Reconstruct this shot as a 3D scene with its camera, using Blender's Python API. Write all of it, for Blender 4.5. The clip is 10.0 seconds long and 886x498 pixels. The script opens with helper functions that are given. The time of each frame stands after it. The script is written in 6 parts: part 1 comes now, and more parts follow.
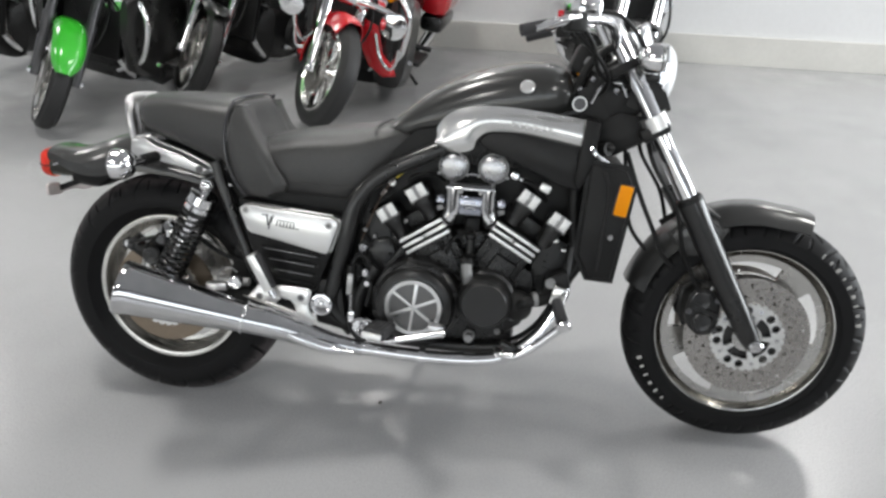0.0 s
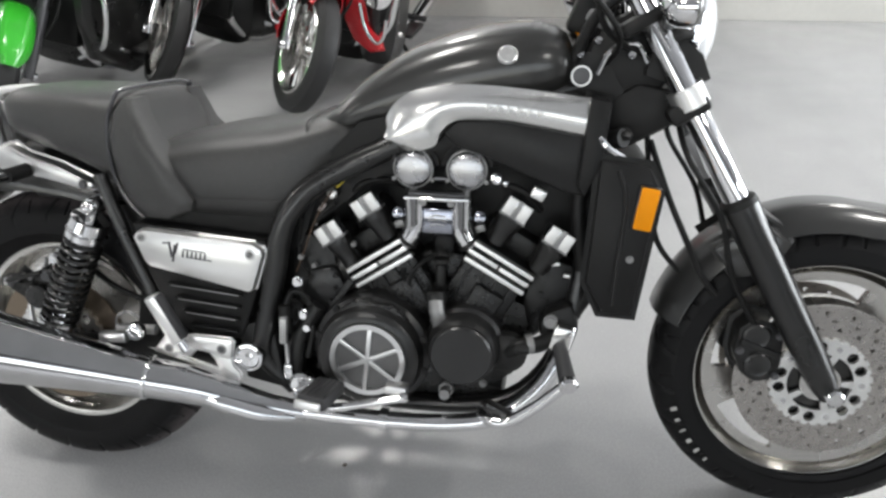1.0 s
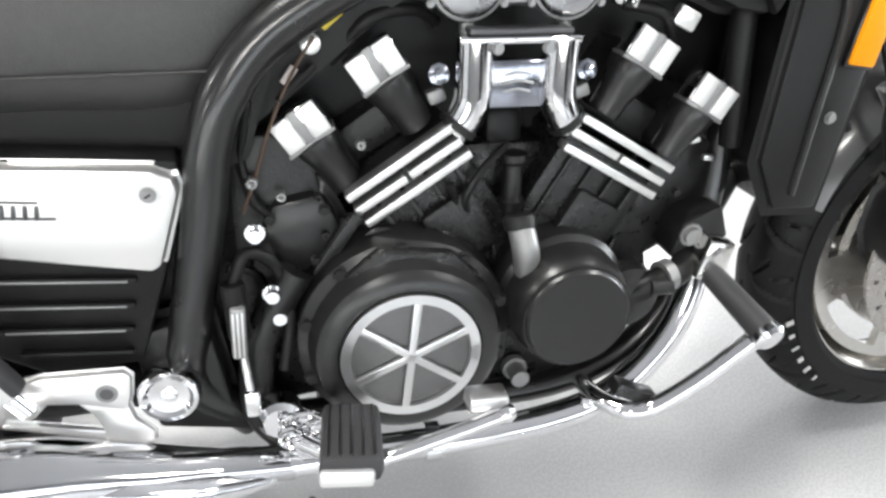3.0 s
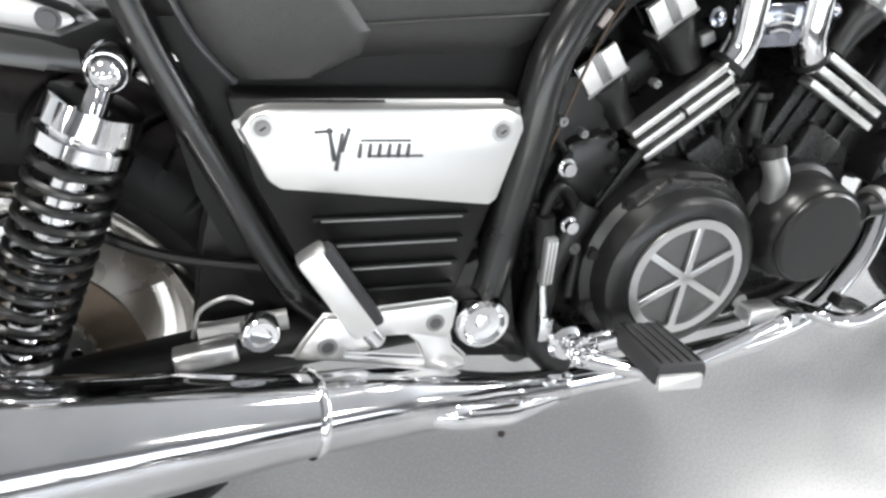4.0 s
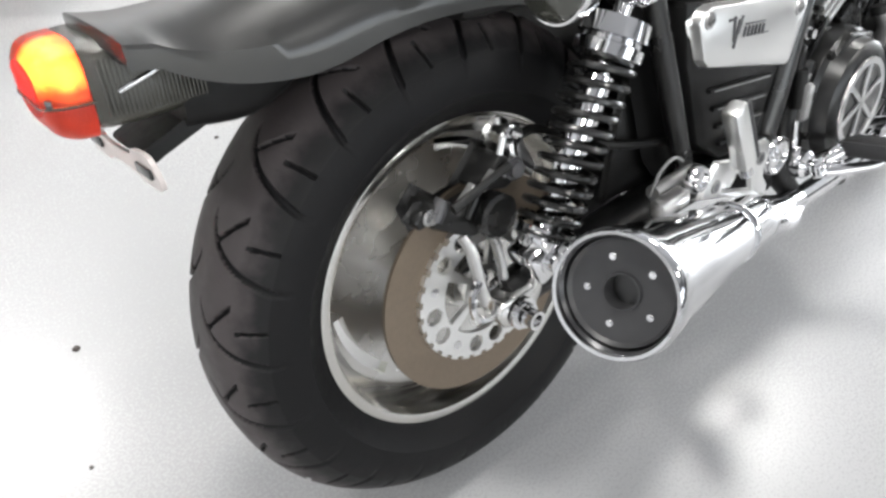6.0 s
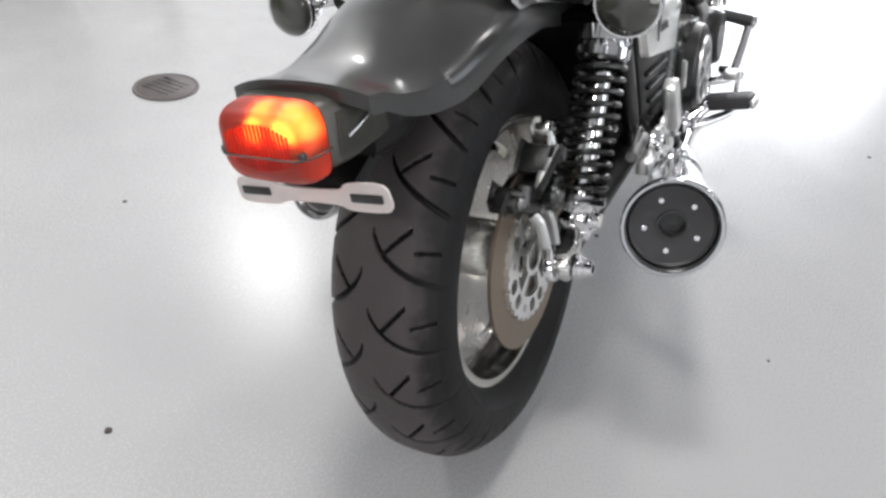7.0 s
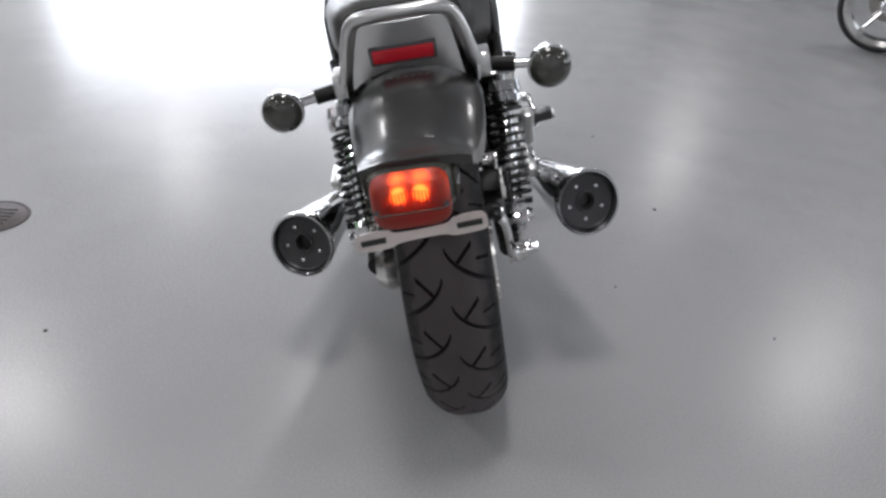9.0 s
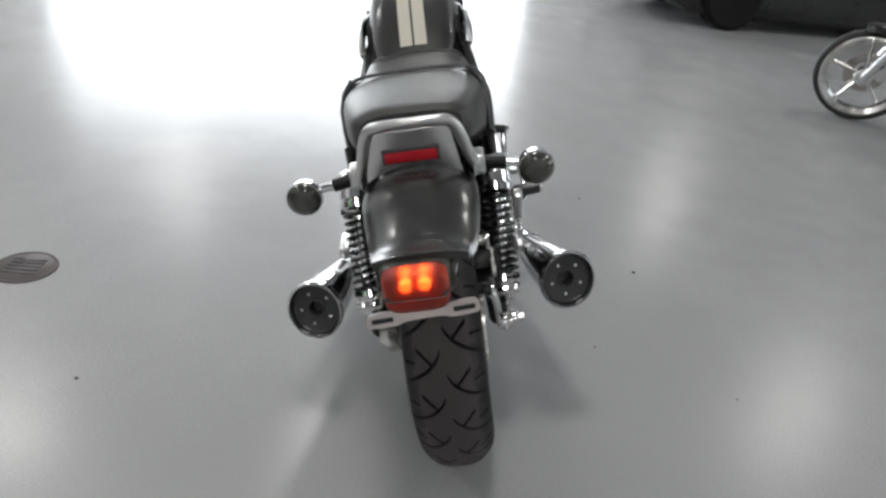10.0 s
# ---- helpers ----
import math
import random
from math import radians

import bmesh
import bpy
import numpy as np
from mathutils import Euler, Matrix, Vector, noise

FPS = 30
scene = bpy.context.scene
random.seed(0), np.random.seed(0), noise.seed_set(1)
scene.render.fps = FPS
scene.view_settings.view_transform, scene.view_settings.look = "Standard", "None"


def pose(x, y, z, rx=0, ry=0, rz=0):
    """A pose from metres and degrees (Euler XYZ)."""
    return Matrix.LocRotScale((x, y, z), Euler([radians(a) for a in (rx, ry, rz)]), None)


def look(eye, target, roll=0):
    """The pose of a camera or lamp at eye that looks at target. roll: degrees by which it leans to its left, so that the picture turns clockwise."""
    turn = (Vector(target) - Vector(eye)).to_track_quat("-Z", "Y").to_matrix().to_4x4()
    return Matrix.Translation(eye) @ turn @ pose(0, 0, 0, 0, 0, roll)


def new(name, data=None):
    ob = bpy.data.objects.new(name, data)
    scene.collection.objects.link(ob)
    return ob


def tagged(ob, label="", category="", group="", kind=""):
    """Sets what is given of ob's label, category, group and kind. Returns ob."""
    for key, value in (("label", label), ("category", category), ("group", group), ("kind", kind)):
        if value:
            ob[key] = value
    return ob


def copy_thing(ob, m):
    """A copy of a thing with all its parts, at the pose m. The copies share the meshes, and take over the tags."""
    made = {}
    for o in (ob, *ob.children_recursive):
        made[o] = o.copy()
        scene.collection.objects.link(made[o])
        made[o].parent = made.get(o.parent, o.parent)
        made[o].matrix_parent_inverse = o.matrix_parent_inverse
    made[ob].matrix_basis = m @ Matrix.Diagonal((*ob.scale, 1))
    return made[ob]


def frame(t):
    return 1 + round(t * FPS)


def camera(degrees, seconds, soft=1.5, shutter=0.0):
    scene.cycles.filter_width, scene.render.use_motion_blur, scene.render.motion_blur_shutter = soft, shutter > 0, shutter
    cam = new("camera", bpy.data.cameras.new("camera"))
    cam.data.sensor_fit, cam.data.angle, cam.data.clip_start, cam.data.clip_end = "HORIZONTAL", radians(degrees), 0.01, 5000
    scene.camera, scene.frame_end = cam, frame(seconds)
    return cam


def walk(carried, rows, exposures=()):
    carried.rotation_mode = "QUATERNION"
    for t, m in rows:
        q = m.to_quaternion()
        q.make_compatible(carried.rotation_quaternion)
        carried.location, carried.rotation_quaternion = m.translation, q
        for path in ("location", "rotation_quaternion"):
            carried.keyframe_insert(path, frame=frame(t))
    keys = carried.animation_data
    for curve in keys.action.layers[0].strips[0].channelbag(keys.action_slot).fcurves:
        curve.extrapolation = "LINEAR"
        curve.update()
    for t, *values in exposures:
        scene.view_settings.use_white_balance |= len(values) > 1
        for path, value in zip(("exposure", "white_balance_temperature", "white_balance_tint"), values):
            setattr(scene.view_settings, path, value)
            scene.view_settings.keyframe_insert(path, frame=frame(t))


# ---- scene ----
cam = camera(64.5, 10.0, soft=2.75)
PATH = [
    (0, (1.0028, -1.5264, 1.3526), (0.8086, -0.1360, 0.5850), 0.51),
    (0.2, (1.0576, -1.4280, 1.3047), (0.7640, -0.0414, 0.5624), -3.67),
    (0.5, (1.0975, -1.2606, 1.2875), (0.8337, 0.1172, 0.5181), -1.56),
    (0.8, (1.1098, -1.1422, 1.2784), (0.8638, 0.1822, 0.4150), -3.85),
    (1, (1.0580, -1.0777, 1.2274), (0.8126, 0.2762, 0.4109), -2.81),
    (1.2, (0.9969, -0.9949, 1.1663), (0.8263, 0.3262, 0.2799), -2.00),
    (1.5, (0.9104, -0.8998, 1.1011), (0.8401, 0.4707, 0.2784), -1.15),
    (1.8, (0.8685, -0.7888, 1.0548), (0.8821, 0.5507, 0.1798), 0.66),
    (2, (0.8443, -0.7201, 1.0088), (0.8647, 0.6200, 0.1349), 0.70),
    (2.2, (0.8107, -0.6415, 0.9908), (0.8323, 0.6520, 0.0492), -1.20),
    (3.3, (0.5440, -0.5766, 0.9252), (0.9304, 0.5876, -0.1021), 4.31),
    (3.5, (0.4642, -0.5819, 0.9292), (0.8695, 0.5653, -0.1099), 3.81),
    (4, (0.2814, -0.5575, 0.9168), (0.7112, 0.5657, -0.1386), 5.26),
    (4.5, (0.0719, -0.4988, 0.8927), (0.5216, 0.5565, -0.2227), 4.57),
    (4.8, (-0.0271, -0.4877, 0.8796), (0.5001, 0.5301, -0.2367), 7.31),
    (5, (-0.1030, -0.5014, 0.8722), (0.5147, 0.4699, -0.2391), 8.92),
    (5.2, (-0.1824, -0.5153, 0.8898), (0.5013, 0.4099, -0.2223), 9.01),
    (5.5, (-0.2732, -0.5262, 0.9074), (0.4624, 0.4029, -0.1676), 7.68),
    (6, (-0.4269, -0.4501, 0.9098), (0.3904, 0.4523, -0.1283), 4.44),
    (6.2, (-0.4792, -0.4039, 0.9273), (0.3822, 0.4403, -0.1241), 2.64),
    (7.3, (-0.8857, -0.1721, 0.9539), (0.3790, 0.2300, 0.0602), 7.66),
    (7.5, (-0.9211, -0.1211, 0.9555), (0.3915, 0.2337, 0.1121), 7.22),
    (7.8, (-0.9397, -0.0298, 0.9537), (0.4022, 0.1825, 0.1086), 7.43),
    (8, (-0.9592, 0.0228, 0.9655), (0.3983, 0.1537, 0.1289), 5.97),
    (8.5, (-1.0605, 0.1118, 0.9802), (0.3049, 0.1305, 0.1463), 7.12),
    (8.8, (-1.1406, 0.1526, 1.0251), (0.2354, 0.1287, 0.2091), 6.44),
    (9, (-1.1861, 0.1642, 1.0676), (0.1756, 0.0682, 0.2330), 5.08),
    (9.5, (-1.2382, 0.1849, 1.1616), (0.1283, 0.0333, 0.3431), 7.42),
    (10, (-1.3043, 0.1943, 1.2331), (0.0945, 0.0838, 0.4642), 6.83),
]
EXPOSURES = [(0, 0.30, 6500, 10), (1.5, 0.50, 6500, 10), (2.1, 0.70, 6500, 10), (3.5, 1.48, 6500, 10), (4.0, 1.2, 6490, 10), (4.5, 0.78, 6480, 10), (5.5, 1.0, 6500, 10), (6.2, 0.97, 6500, 11), (7.5, 0.33, 6450, 13), (8.0, 0.08, 6400, 14), (8.5, -0.12, 6350, 14), (9.3, -0.33, 6380, 13), (10, -0.36, 6500, 10)]
walk(cam, [(t, look(eye, target, roll)) for t, eye, target, roll in PATH],
     exposures=EXPOSURES)

# ---- world and large lights ----
world = bpy.data.worlds.new("world")
scene.world = world
world.use_nodes = True
wn = world.node_tree
sky = wn.nodes.new("ShaderNodeTexSky")
sky.sky_type, sky.sun_disc, sky.sun_elevation, sky.sun_rotation = "NISHITA", False, radians(35), radians(200)
wn.nodes["Background"].inputs["Strength"].default_value = 0.1
wn.links.new(sky.outputs[0], wn.nodes["Background"].inputs["Color"])

WIN_X, WIN_Y0, WIN_Y1, WIN_TOP = 12.0, -1.75, 6.6, 3.55
LAMP_H = 3.75
LAMPS = [(-5.2, -4.2), (-5.2, 0.5), (-5.2, 3.65), (-0.6, -4.2), (-0.6, 0.5), (-0.65, 3.65), (4.4, -4.2), (3.75, 0.52), (3.6, 3.6), (9.6, -4.3), (8.9, 0.5), (8.9, 3.6)]
SOUTH_Z0, SOUTH_Z1, SOUTH_BAYS = 0.95, 3.3, ((-7.0, -1.9), (-1.7, 3.4), (3.6, 8.7))


def area(name, m, sx, sy, power, colour, shape="RECTANGLE"):
    data = bpy.data.lights.new(name, "AREA")
    data.shape, data.size, data.size_y, data.energy, data.color = shape, sx, sy, power, colour
    ob = new(name, data)
    ob.matrix_world = m
    return ob


area("window_daylight", look((WIN_X - 0.05, (WIN_Y0 + WIN_Y1) / 2, WIN_TOP / 2 + 0.1), (0, (WIN_Y0 + WIN_Y1) / 2, WIN_TOP / 2 + 0.1)),
     WIN_Y1 - WIN_Y0, WIN_TOP - 0.2, 760, (0.93, 0.97, 1.0))
# Fill light from three added windows on the unseen south side.
for sx0, sx1 in SOUTH_BAYS:
    area("window_daylight", look(((sx0 + sx1) / 2, -8.95, (SOUTH_Z0 + SOUTH_Z1) / 2), ((sx0 + sx1) / 2, 0, (SOUTH_Z0 + SOUTH_Z1) / 2)),
         sx1 - sx0, SOUTH_Z1 - SOUTH_Z0, 50, (0.95, 0.98, 1.0))
for lx, ly in LAMPS:
    area("ceiling_lamp_light", look((lx, ly, LAMP_H - 0.04), (lx, ly, 0)), 0.66, 0.66, 37, (1.0, 0.985, 0.95), "DISK")

# ---- materials ----


def mat(name, base, rough=0.5, metal=0.0, grain=40.0, stain=3.0, vary=0.12, rvary=0.1, bump=0.0, bump_scale=200.0, coat=0.0, spec=0.5,
        emit=0.0, transmission=0.0):
    m = bpy.data.materials.new(name)
    m.use_nodes = True
    nt, b = m.node_tree, m.node_tree.nodes["Principled BSDF"]
    N, L = nt.nodes.new, nt.links.new
    tc = N("ShaderNodeTexCoord")
    fine, big = N("ShaderNodeTexNoise"), N("ShaderNodeTexNoise")
    fine.inputs["Scale"].default_value, big.inputs["Scale"].default_value = grain, stain
    fine.inputs["Detail"].default_value = big.inputs["Detail"].default_value = 5
    for n in (fine, big):
        L(tc.outputs["Object"], n.inputs["Vector"])
    mixed = N("ShaderNodeMath")
    mixed.operation = "ADD"
    L(fine.outputs["Fac"], mixed.inputs[0])
    L(big.outputs["Fac"], mixed.inputs[1])
    ramp = N("ShaderNodeMapRange")
    ramp.inputs["From Min"].default_value, ramp.inputs["From Max"].default_value = 0.6, 1.4
    L(mixed.outputs[0], ramp.inputs["Value"])
    mix = N("ShaderNodeMix")
    mix.data_type = "RGBA"
    mix.inputs["A"].default_value = (*[max(0, c * (1 - vary)) for c in base], 1)
    mix.inputs["B"].default_value = (*[min(1, c * (1 + vary)) for c in base], 1)
    L(ramp.outputs[0], mix.inputs["Factor"])
    L(mix.outputs["Result"], b.inputs["Base Color"])
    rr = N("ShaderNodeMapRange")
    rr.inputs["From Min"].default_value, rr.inputs["From Max"].default_value = 0.6, 1.4
    rr.inputs["To Min"].default_value, rr.inputs["To Max"].default_value = max(0.02, rough * (1 - rvary * 2)), min(1, rough * (1 + rvary * 2))
    L(mixed.outputs[0], rr.inputs["Value"])
    L(rr.outputs[0], b.inputs["Roughness"])
    b.inputs["Metallic"].default_value = metal
    b.inputs["Specular IOR Level"].default_value = spec
    b.inputs["Coat Weight"].default_value = coat
    b.inputs["Coat Roughness"].default_value = 0.16
    b.inputs["Transmission Weight"].default_value = transmission
    if bump:
        tex, bp = N("ShaderNodeTexNoise"), N("ShaderNodeBump")
        tex.inputs["Scale"].default_value, tex.inputs["Detail"].default_value = bump_scale, 3
        bp.inputs["Strength"].default_value, bp.inputs["Distance"].default_value = bump, 0.002
        L(tc.outputs["Object"], tex.inputs["Vector"])
        L(tex.outputs["Fac"], bp.inputs["Height"])
        L(bp.outputs["Normal"], b.inputs["Normal"])
    if emit:
        b.inputs["Emission Color"].default_value = (*base, 1)
        b.inputs["Emission Strength"].default_value = emit
    return m


FLOOR = mat("epoxy_floor", (0.375, 0.377, 0.38), 0.27, grain=260, stain=0.7, vary=0.05, rvary=0.12, bump=0.04, bump_scale=85, spec=0.5)
WALL = mat("painted_wall", (0.78, 0.79, 0.80), 0.6, grain=30, stain=0.8, vary=0.03, bump=0.05)
KICK = mat("kick_band_paint", (0.70, 0.695, 0.66), 0.5, grain=30, vary=0.05)
CEIL = mat("ceiling_paint", (0.42, 0.42, 0.43), 0.8, vary=0.05)
GREYWALL = mat("grey_wall_paint", (0.22, 0.22, 0.225), 0.6, grain=30, stain=0.8, vary=0.04)
CHROME = mat("chrome", (0.78, 0.78, 0.79), 0.06, 1, vary=0.04, rvary=0.3)
DOME = mat("satin_chrome", (0.44, 0.44, 0.45), 0.28, 1, grain=30, vary=0.04, rvary=0.1)
SCOOPALU = mat("streaked_scoop_aluminium", (0.82, 0.82, 0.81), 0.25, 0.95, grain=90, stain=3, vary=0.02, rvary=0.05)
CAPFACE = mat("bright_cap_face", (0.86, 0.86, 0.85), 0.45, 0.75, grain=60, vary=0.03, rvary=0.05)
# Chrome whose dark bluish reflection is put into the base colour.
DARKCHROME = mat("chrome_dark_reflection_tone", (0.30, 0.31, 0.35), 0.14, 1, grain=40, stain=12, vary=0.2, rvary=0.2)
RIMALU = mat("polished_rim_alloy", (0.60, 0.585, 0.555), 0.17, 1, grain=8, stain=4, vary=0.05, rvary=0.10)
POLISH = mat("polished_aluminium", (0.70, 0.69, 0.67), 0.17, 1, grain=30, stain=6, vary=0.08, rvary=0.15)
BRUSH = mat("brushed_aluminium", (0.66, 0.66, 0.66), 0.32, 1, grain=30, vary=0.06, rvary=0.1)
SATIN_ALU = mat("satin_silver", (0.82, 0.82, 0.81), 0.30, 0.9, grain=25, stain=4, vary=0.015, rvary=0.03)
GREYALU = mat("dull_grey_casting", (0.30, 0.30, 0.30), 0.45, 0.7, grain=120, vary=0.12, bump=0.1, bump_scale=400)
DISCGREY = mat("grey_cover_face", (0.16, 0.16, 0.16), 0.4, 0.6, grain=150, vary=0.1)
GUN = mat("gunmetal_paint", (0.030, 0.030, 0.029), 0.36, 0.35, grain=40, stain=4, vary=0.04, rvary=0.02, coat=0.75)
GUN.node_tree.nodes["Principled BSDF"].inputs["Coat Roughness"].default_value = 0.15
BLACKPAINT = mat("black_paint", (0.008, 0.008, 0.008), 0.28, grain=20, vary=0.2, rvary=0.03, coat=0.3)
SATIN = mat("satin_black", (0.013, 0.013, 0.013), 0.45, grain=80, spec=0.32, vary=0.35, rvary=0.2, bump=0.08, bump_scale=500)
CAST = mat("black_cast_engine", (0.009, 0.009, 0.009), 0.33, spec=0.4, grain=120, vary=0.4, rvary=0.25, bump=0.25, bump_scale=500)
PLASTIC = mat("black_plastic", (0.009, 0.009, 0.009), 0.40, spec=0.24, grain=90, vary=0.2, bump=0.1, bump_scale=600)
VINYL = mat("black_seat_vinyl", (0.044, 0.044, 0.043), 0.37, spec=0.5, grain=150, stain=5, vary=0.2, rvary=0.12, bump=0.25, bump_scale=700)
PIPING = mat("glossy_seat_piping", (0.055, 0.055, 0.06), 0.24, vary=0.1, coat=0.3)
RUBBER = mat("tyre_rubber", (0.0055, 0.0055, 0.006), 0.50, grain=80, stain=8, vary=0.25, bump=0.15, bump_scale=300, spec=0.20)


def worn_tyre(name, y0, hw):
    """Rubber that road wear has browned and dulled over the middle of the tread."""
    m = mat(name, (0.0065, 0.0065, 0.007), 0.54, grain=80, stain=8, vary=0.25, bump=0.18, bump_scale=350, spec=0.28)
    nt, b = m.node_tree, m.node_tree.nodes["Principled BSDF"]
    N, L = nt.nodes.new, nt.links.new
    base = b.inputs["Base Color"].links[0].from_socket
    tc, sep, shift, size, ramp, noise_t, wob, mix = (N("ShaderNodeTexCoord"), N("ShaderNodeSeparateXYZ"), N("ShaderNodeMath"), N("ShaderNodeMath"), N("ShaderNodeMapRange"),
                                                 N("ShaderNodeTexNoise"), N("ShaderNodeMath"), N("ShaderNodeMix"))
    L(tc.outputs["Object"], sep.inputs[0])
    shift.operation, shift.inputs[1].default_value = "SUBTRACT", y0
    L(sep.outputs["Y"], shift.inputs[0])
    size.operation = "ABSOLUTE"
    L(shift.outputs[0], size.inputs[0])
    noise_t.inputs["Scale"].default_value, noise_t.inputs["Detail"].default_value = 45, 4
    L(tc.outputs["Object"], noise_t.inputs["Vector"])
    wob.operation, wob.inputs[1].default_value = "MULTIPLY_ADD", 0.03
    L(noise_t.outputs["Fac"], wob.inputs[0])
    L(size.outputs[0], wob.inputs[2])
    ramp.interpolation_type = "SMOOTHSTEP"
    ramp.inputs["From Min"].default_value, ramp.inputs["From Max"].default_value = hw * 0.60 + 0.015, hw * 0.88 + 0.015
    ramp.inputs["To Min"].default_value, ramp.inputs["To Max"].default_value = 1.0, 0.0
    L(wob.outputs[0], ramp.inputs["Value"])
    mix.data_type = "RGBA"
    mix.inputs["B"].default_value = (0.060, 0.052, 0.053, 1)
    L(ramp.outputs[0], mix.inputs["Factor"])
    L(base, mix.inputs["A"])
    L(mix.outputs["Result"], b.inputs["Base Color"])
    return m


TREAD = worn_tyre("worn_tread_rubber", -0.010, 0.081)
PEGRUB = mat("peg_rubber", (0.028, 0.028, 0.03), 0.6, vary=0.2, bump=0.2)
DISC = mat("brown_brake_disc", (0.23, 0.185, 0.14), 0.42, 0.75, grain=200, vary=0.12)
DISCF = mat("steel_brake_disc", (0.40, 0.38, 0.36), 0.28, 0.9, grain=120, vary=0.12)
PLATEALU = mat("dull_wheel_alloy", (0.58, 0.565, 0.54), 0.27, 0.95, grain=20, stain=5, vary=0.04, rvary=0.04)
AMBER = mat("amber_reflector", (0.95, 0.33, 0.0), 0.4, spec=0.2, vary=0.06, bump=0.3, bump_scale=900)
REDREF = mat("red_reflector", (0.62, 0.015, 0.03), 0.2, vary=0.06)
REDLENS = mat("red_tail_lens", (0.90, 0.050, 0.012), 0.36, vary=0.05, transmission=0.9, bump=0.3, bump_scale=500)
BULB = mat("glowing_bulb", (1.0, 0.43, 0.09), 0.3, vary=0.02, emit=9.0)
SMOKE = mat("smoked_lens", (0.055, 0.054, 0.045), 0.1, vary=0.2, spec=0.7, bump=0.3, bump_scale=700)
SIGLENS = mat("smoked_signal_lens", (0.040, 0.041, 0.034), 0.06, vary=0.2, spec=0.7, coat=0.6)
CREAM = mat("cream_stripe", (0.66, 0.62, 0.54), 0.3, coat=0.4, vary=0.04)
WHITEMARK = mat("white_tyre_letters", (0.50, 0.50, 0.48), 0.7, vary=0.1)
DARKMARK = mat("dark_badge_mark", (0.10, 0.10, 0.105), 0.4, 0.5, vary=0.1)
GLASS = mat("headlamp_glass", (0.86, 0.88, 0.9), 0.08, vary=0.02, coat=0.6)
ENDGREY = mat("grey_end_plate", (0.035, 0.035, 0.037), 0.42, grain=90, vary=0.15, bump=0.05)
SHOWTYRE = mat("dusty_tyre_rubber", (0.014, 0.014, 0.0145), 0.6, grain=60, vary=0.25, bump=0.1)
FORKGREY = mat("dark_grey_fork", (0.07, 0.07, 0.075), 0.35, 0.4, grain=60, vary=0.1)
ORANGE = mat("orange_indicator", (0.9, 0.13, 0.01), 0.25, vary=0.06)
BRACKET = mat("white_plate_bracket", (0.66, 0.60, 0.58), 0.4, vary=0.15, grain=50)
YELLOW = mat("yellow_cable", (0.55, 0.45, 0.05), 0.4)
COPPER = mat("copper_cable", (0.07, 0.042, 0.025), 0.45)
GLOSSCAST = mat("polished_black_cover", (0.012, 0.012, 0.012), 0.30, grain=80, vary=0.2, rvary=0.03)
PIPECHROME = mat("smoky_exhaust_chrome", (0.60, 0.60, 0.61), 0.08, 1, grain=25, stain=5, vary=0.10, rvary=0.3)
GREEN = mat("green_paint", (0.04, 0.42, 0.03), 0.2, coat=0.6, vary=0.05)
RED = mat("red_paint", (0.55, 0.012, 0.02), 0.2, coat=0.6, vary=0.05)
NAVY = mat("dark_blue_paint", (0.01, 0.012, 0.03), 0.2, coat=0.6)
DRAIN = mat("dark_drain_iron", (0.10, 0.085, 0.085), 0.55, 0.3, grain=60, vary=0.4, bump=0.5, bump_scale=80)
GLOWGLASS = mat("lamp_diffuser", (1.0, 0.99, 0.96), 0.5, emit=6)
DEBRIS = mat("dark_grit", (0.06, 0.05, 0.045), 0.9)
OUTSIDE = mat("outdoor_paving", (0.45, 0.45, 0.44), 0.8, grain=6, stain=0.5)
PANE = mat("window_glass", (0.9, 0.95, 0.95), 0.03, transmission=1.0)

# ---- mesh helpers ----


def lin(a, b, n, endpoint=True):
    return [float(v) for v in np.linspace(a, b, n, endpoint=endpoint)]



def part(name, bm, material, parent=None, label="", sharp=38):
    me = bpy.data.meshes.new(name)
    bmesh.ops.recalc_face_normals(bm, faces=bm.faces)
    bm.to_mesh(me)
    bm.free()
    me.materials.append(material)
    me.polygons.foreach_set("use_smooth", [True] * len(me.polygons))
    me.set_sharp_from_angle(angle=radians(sharp))
    ob = new(name, me)
    if parent:
        ob.parent = parent
    if label:
        ob["label"] = label
    return ob


def empty(name, m, label, category, group=""):
    ob = new(name)
    ob.empty_display_size = 0.1
    ob.matrix_world = m
    return tagged(ob, label, category, group)


def spline(pts, steps=6):
    """Catmull-Rom through the points."""
    p = [Vector(q) for q in pts]
    if len(p) < 3 or steps < 2:
        return p
    p = [2 * p[0] - p[1], *p, 2 * p[-1] - p[-2]]
    out = []
    for i in range(1, len(p) - 2):
        a, b, c, d = p[i - 1:i + 3]
        for k in range(steps):
            t = k / steps
            out.append(0.5 * ((2 * b) + (c - a) * t + (2 * a - 5 * b + 4 * c - d) * t * t + (3 * b - a - 3 * c + d) * t ** 3))
    return out + [p[-2]]


def rings(bm, loops, closed_v=False, cap=True, closed_u=True):
    """Faces between loops of vertices."""
    vs = [[bm.verts.new(q) for q in lp] for lp in loops]
    n = len(vs[0])
    pairs = list(zip(vs, vs[1:] + ([vs[0]] if closed_v else [])))
    for a, b in (pairs if closed_v else pairs[:len(vs) - 1]):
        for i in range(n if closed_u else n - 1):
            j = (i + 1) % n
            bm.faces.new((a[i], a[j], b[j], b[i]))
    if cap and not closed_v and closed_u:
        bm.faces.new(vs[0])
        bm.faces.new(vs[-1])
    return bm


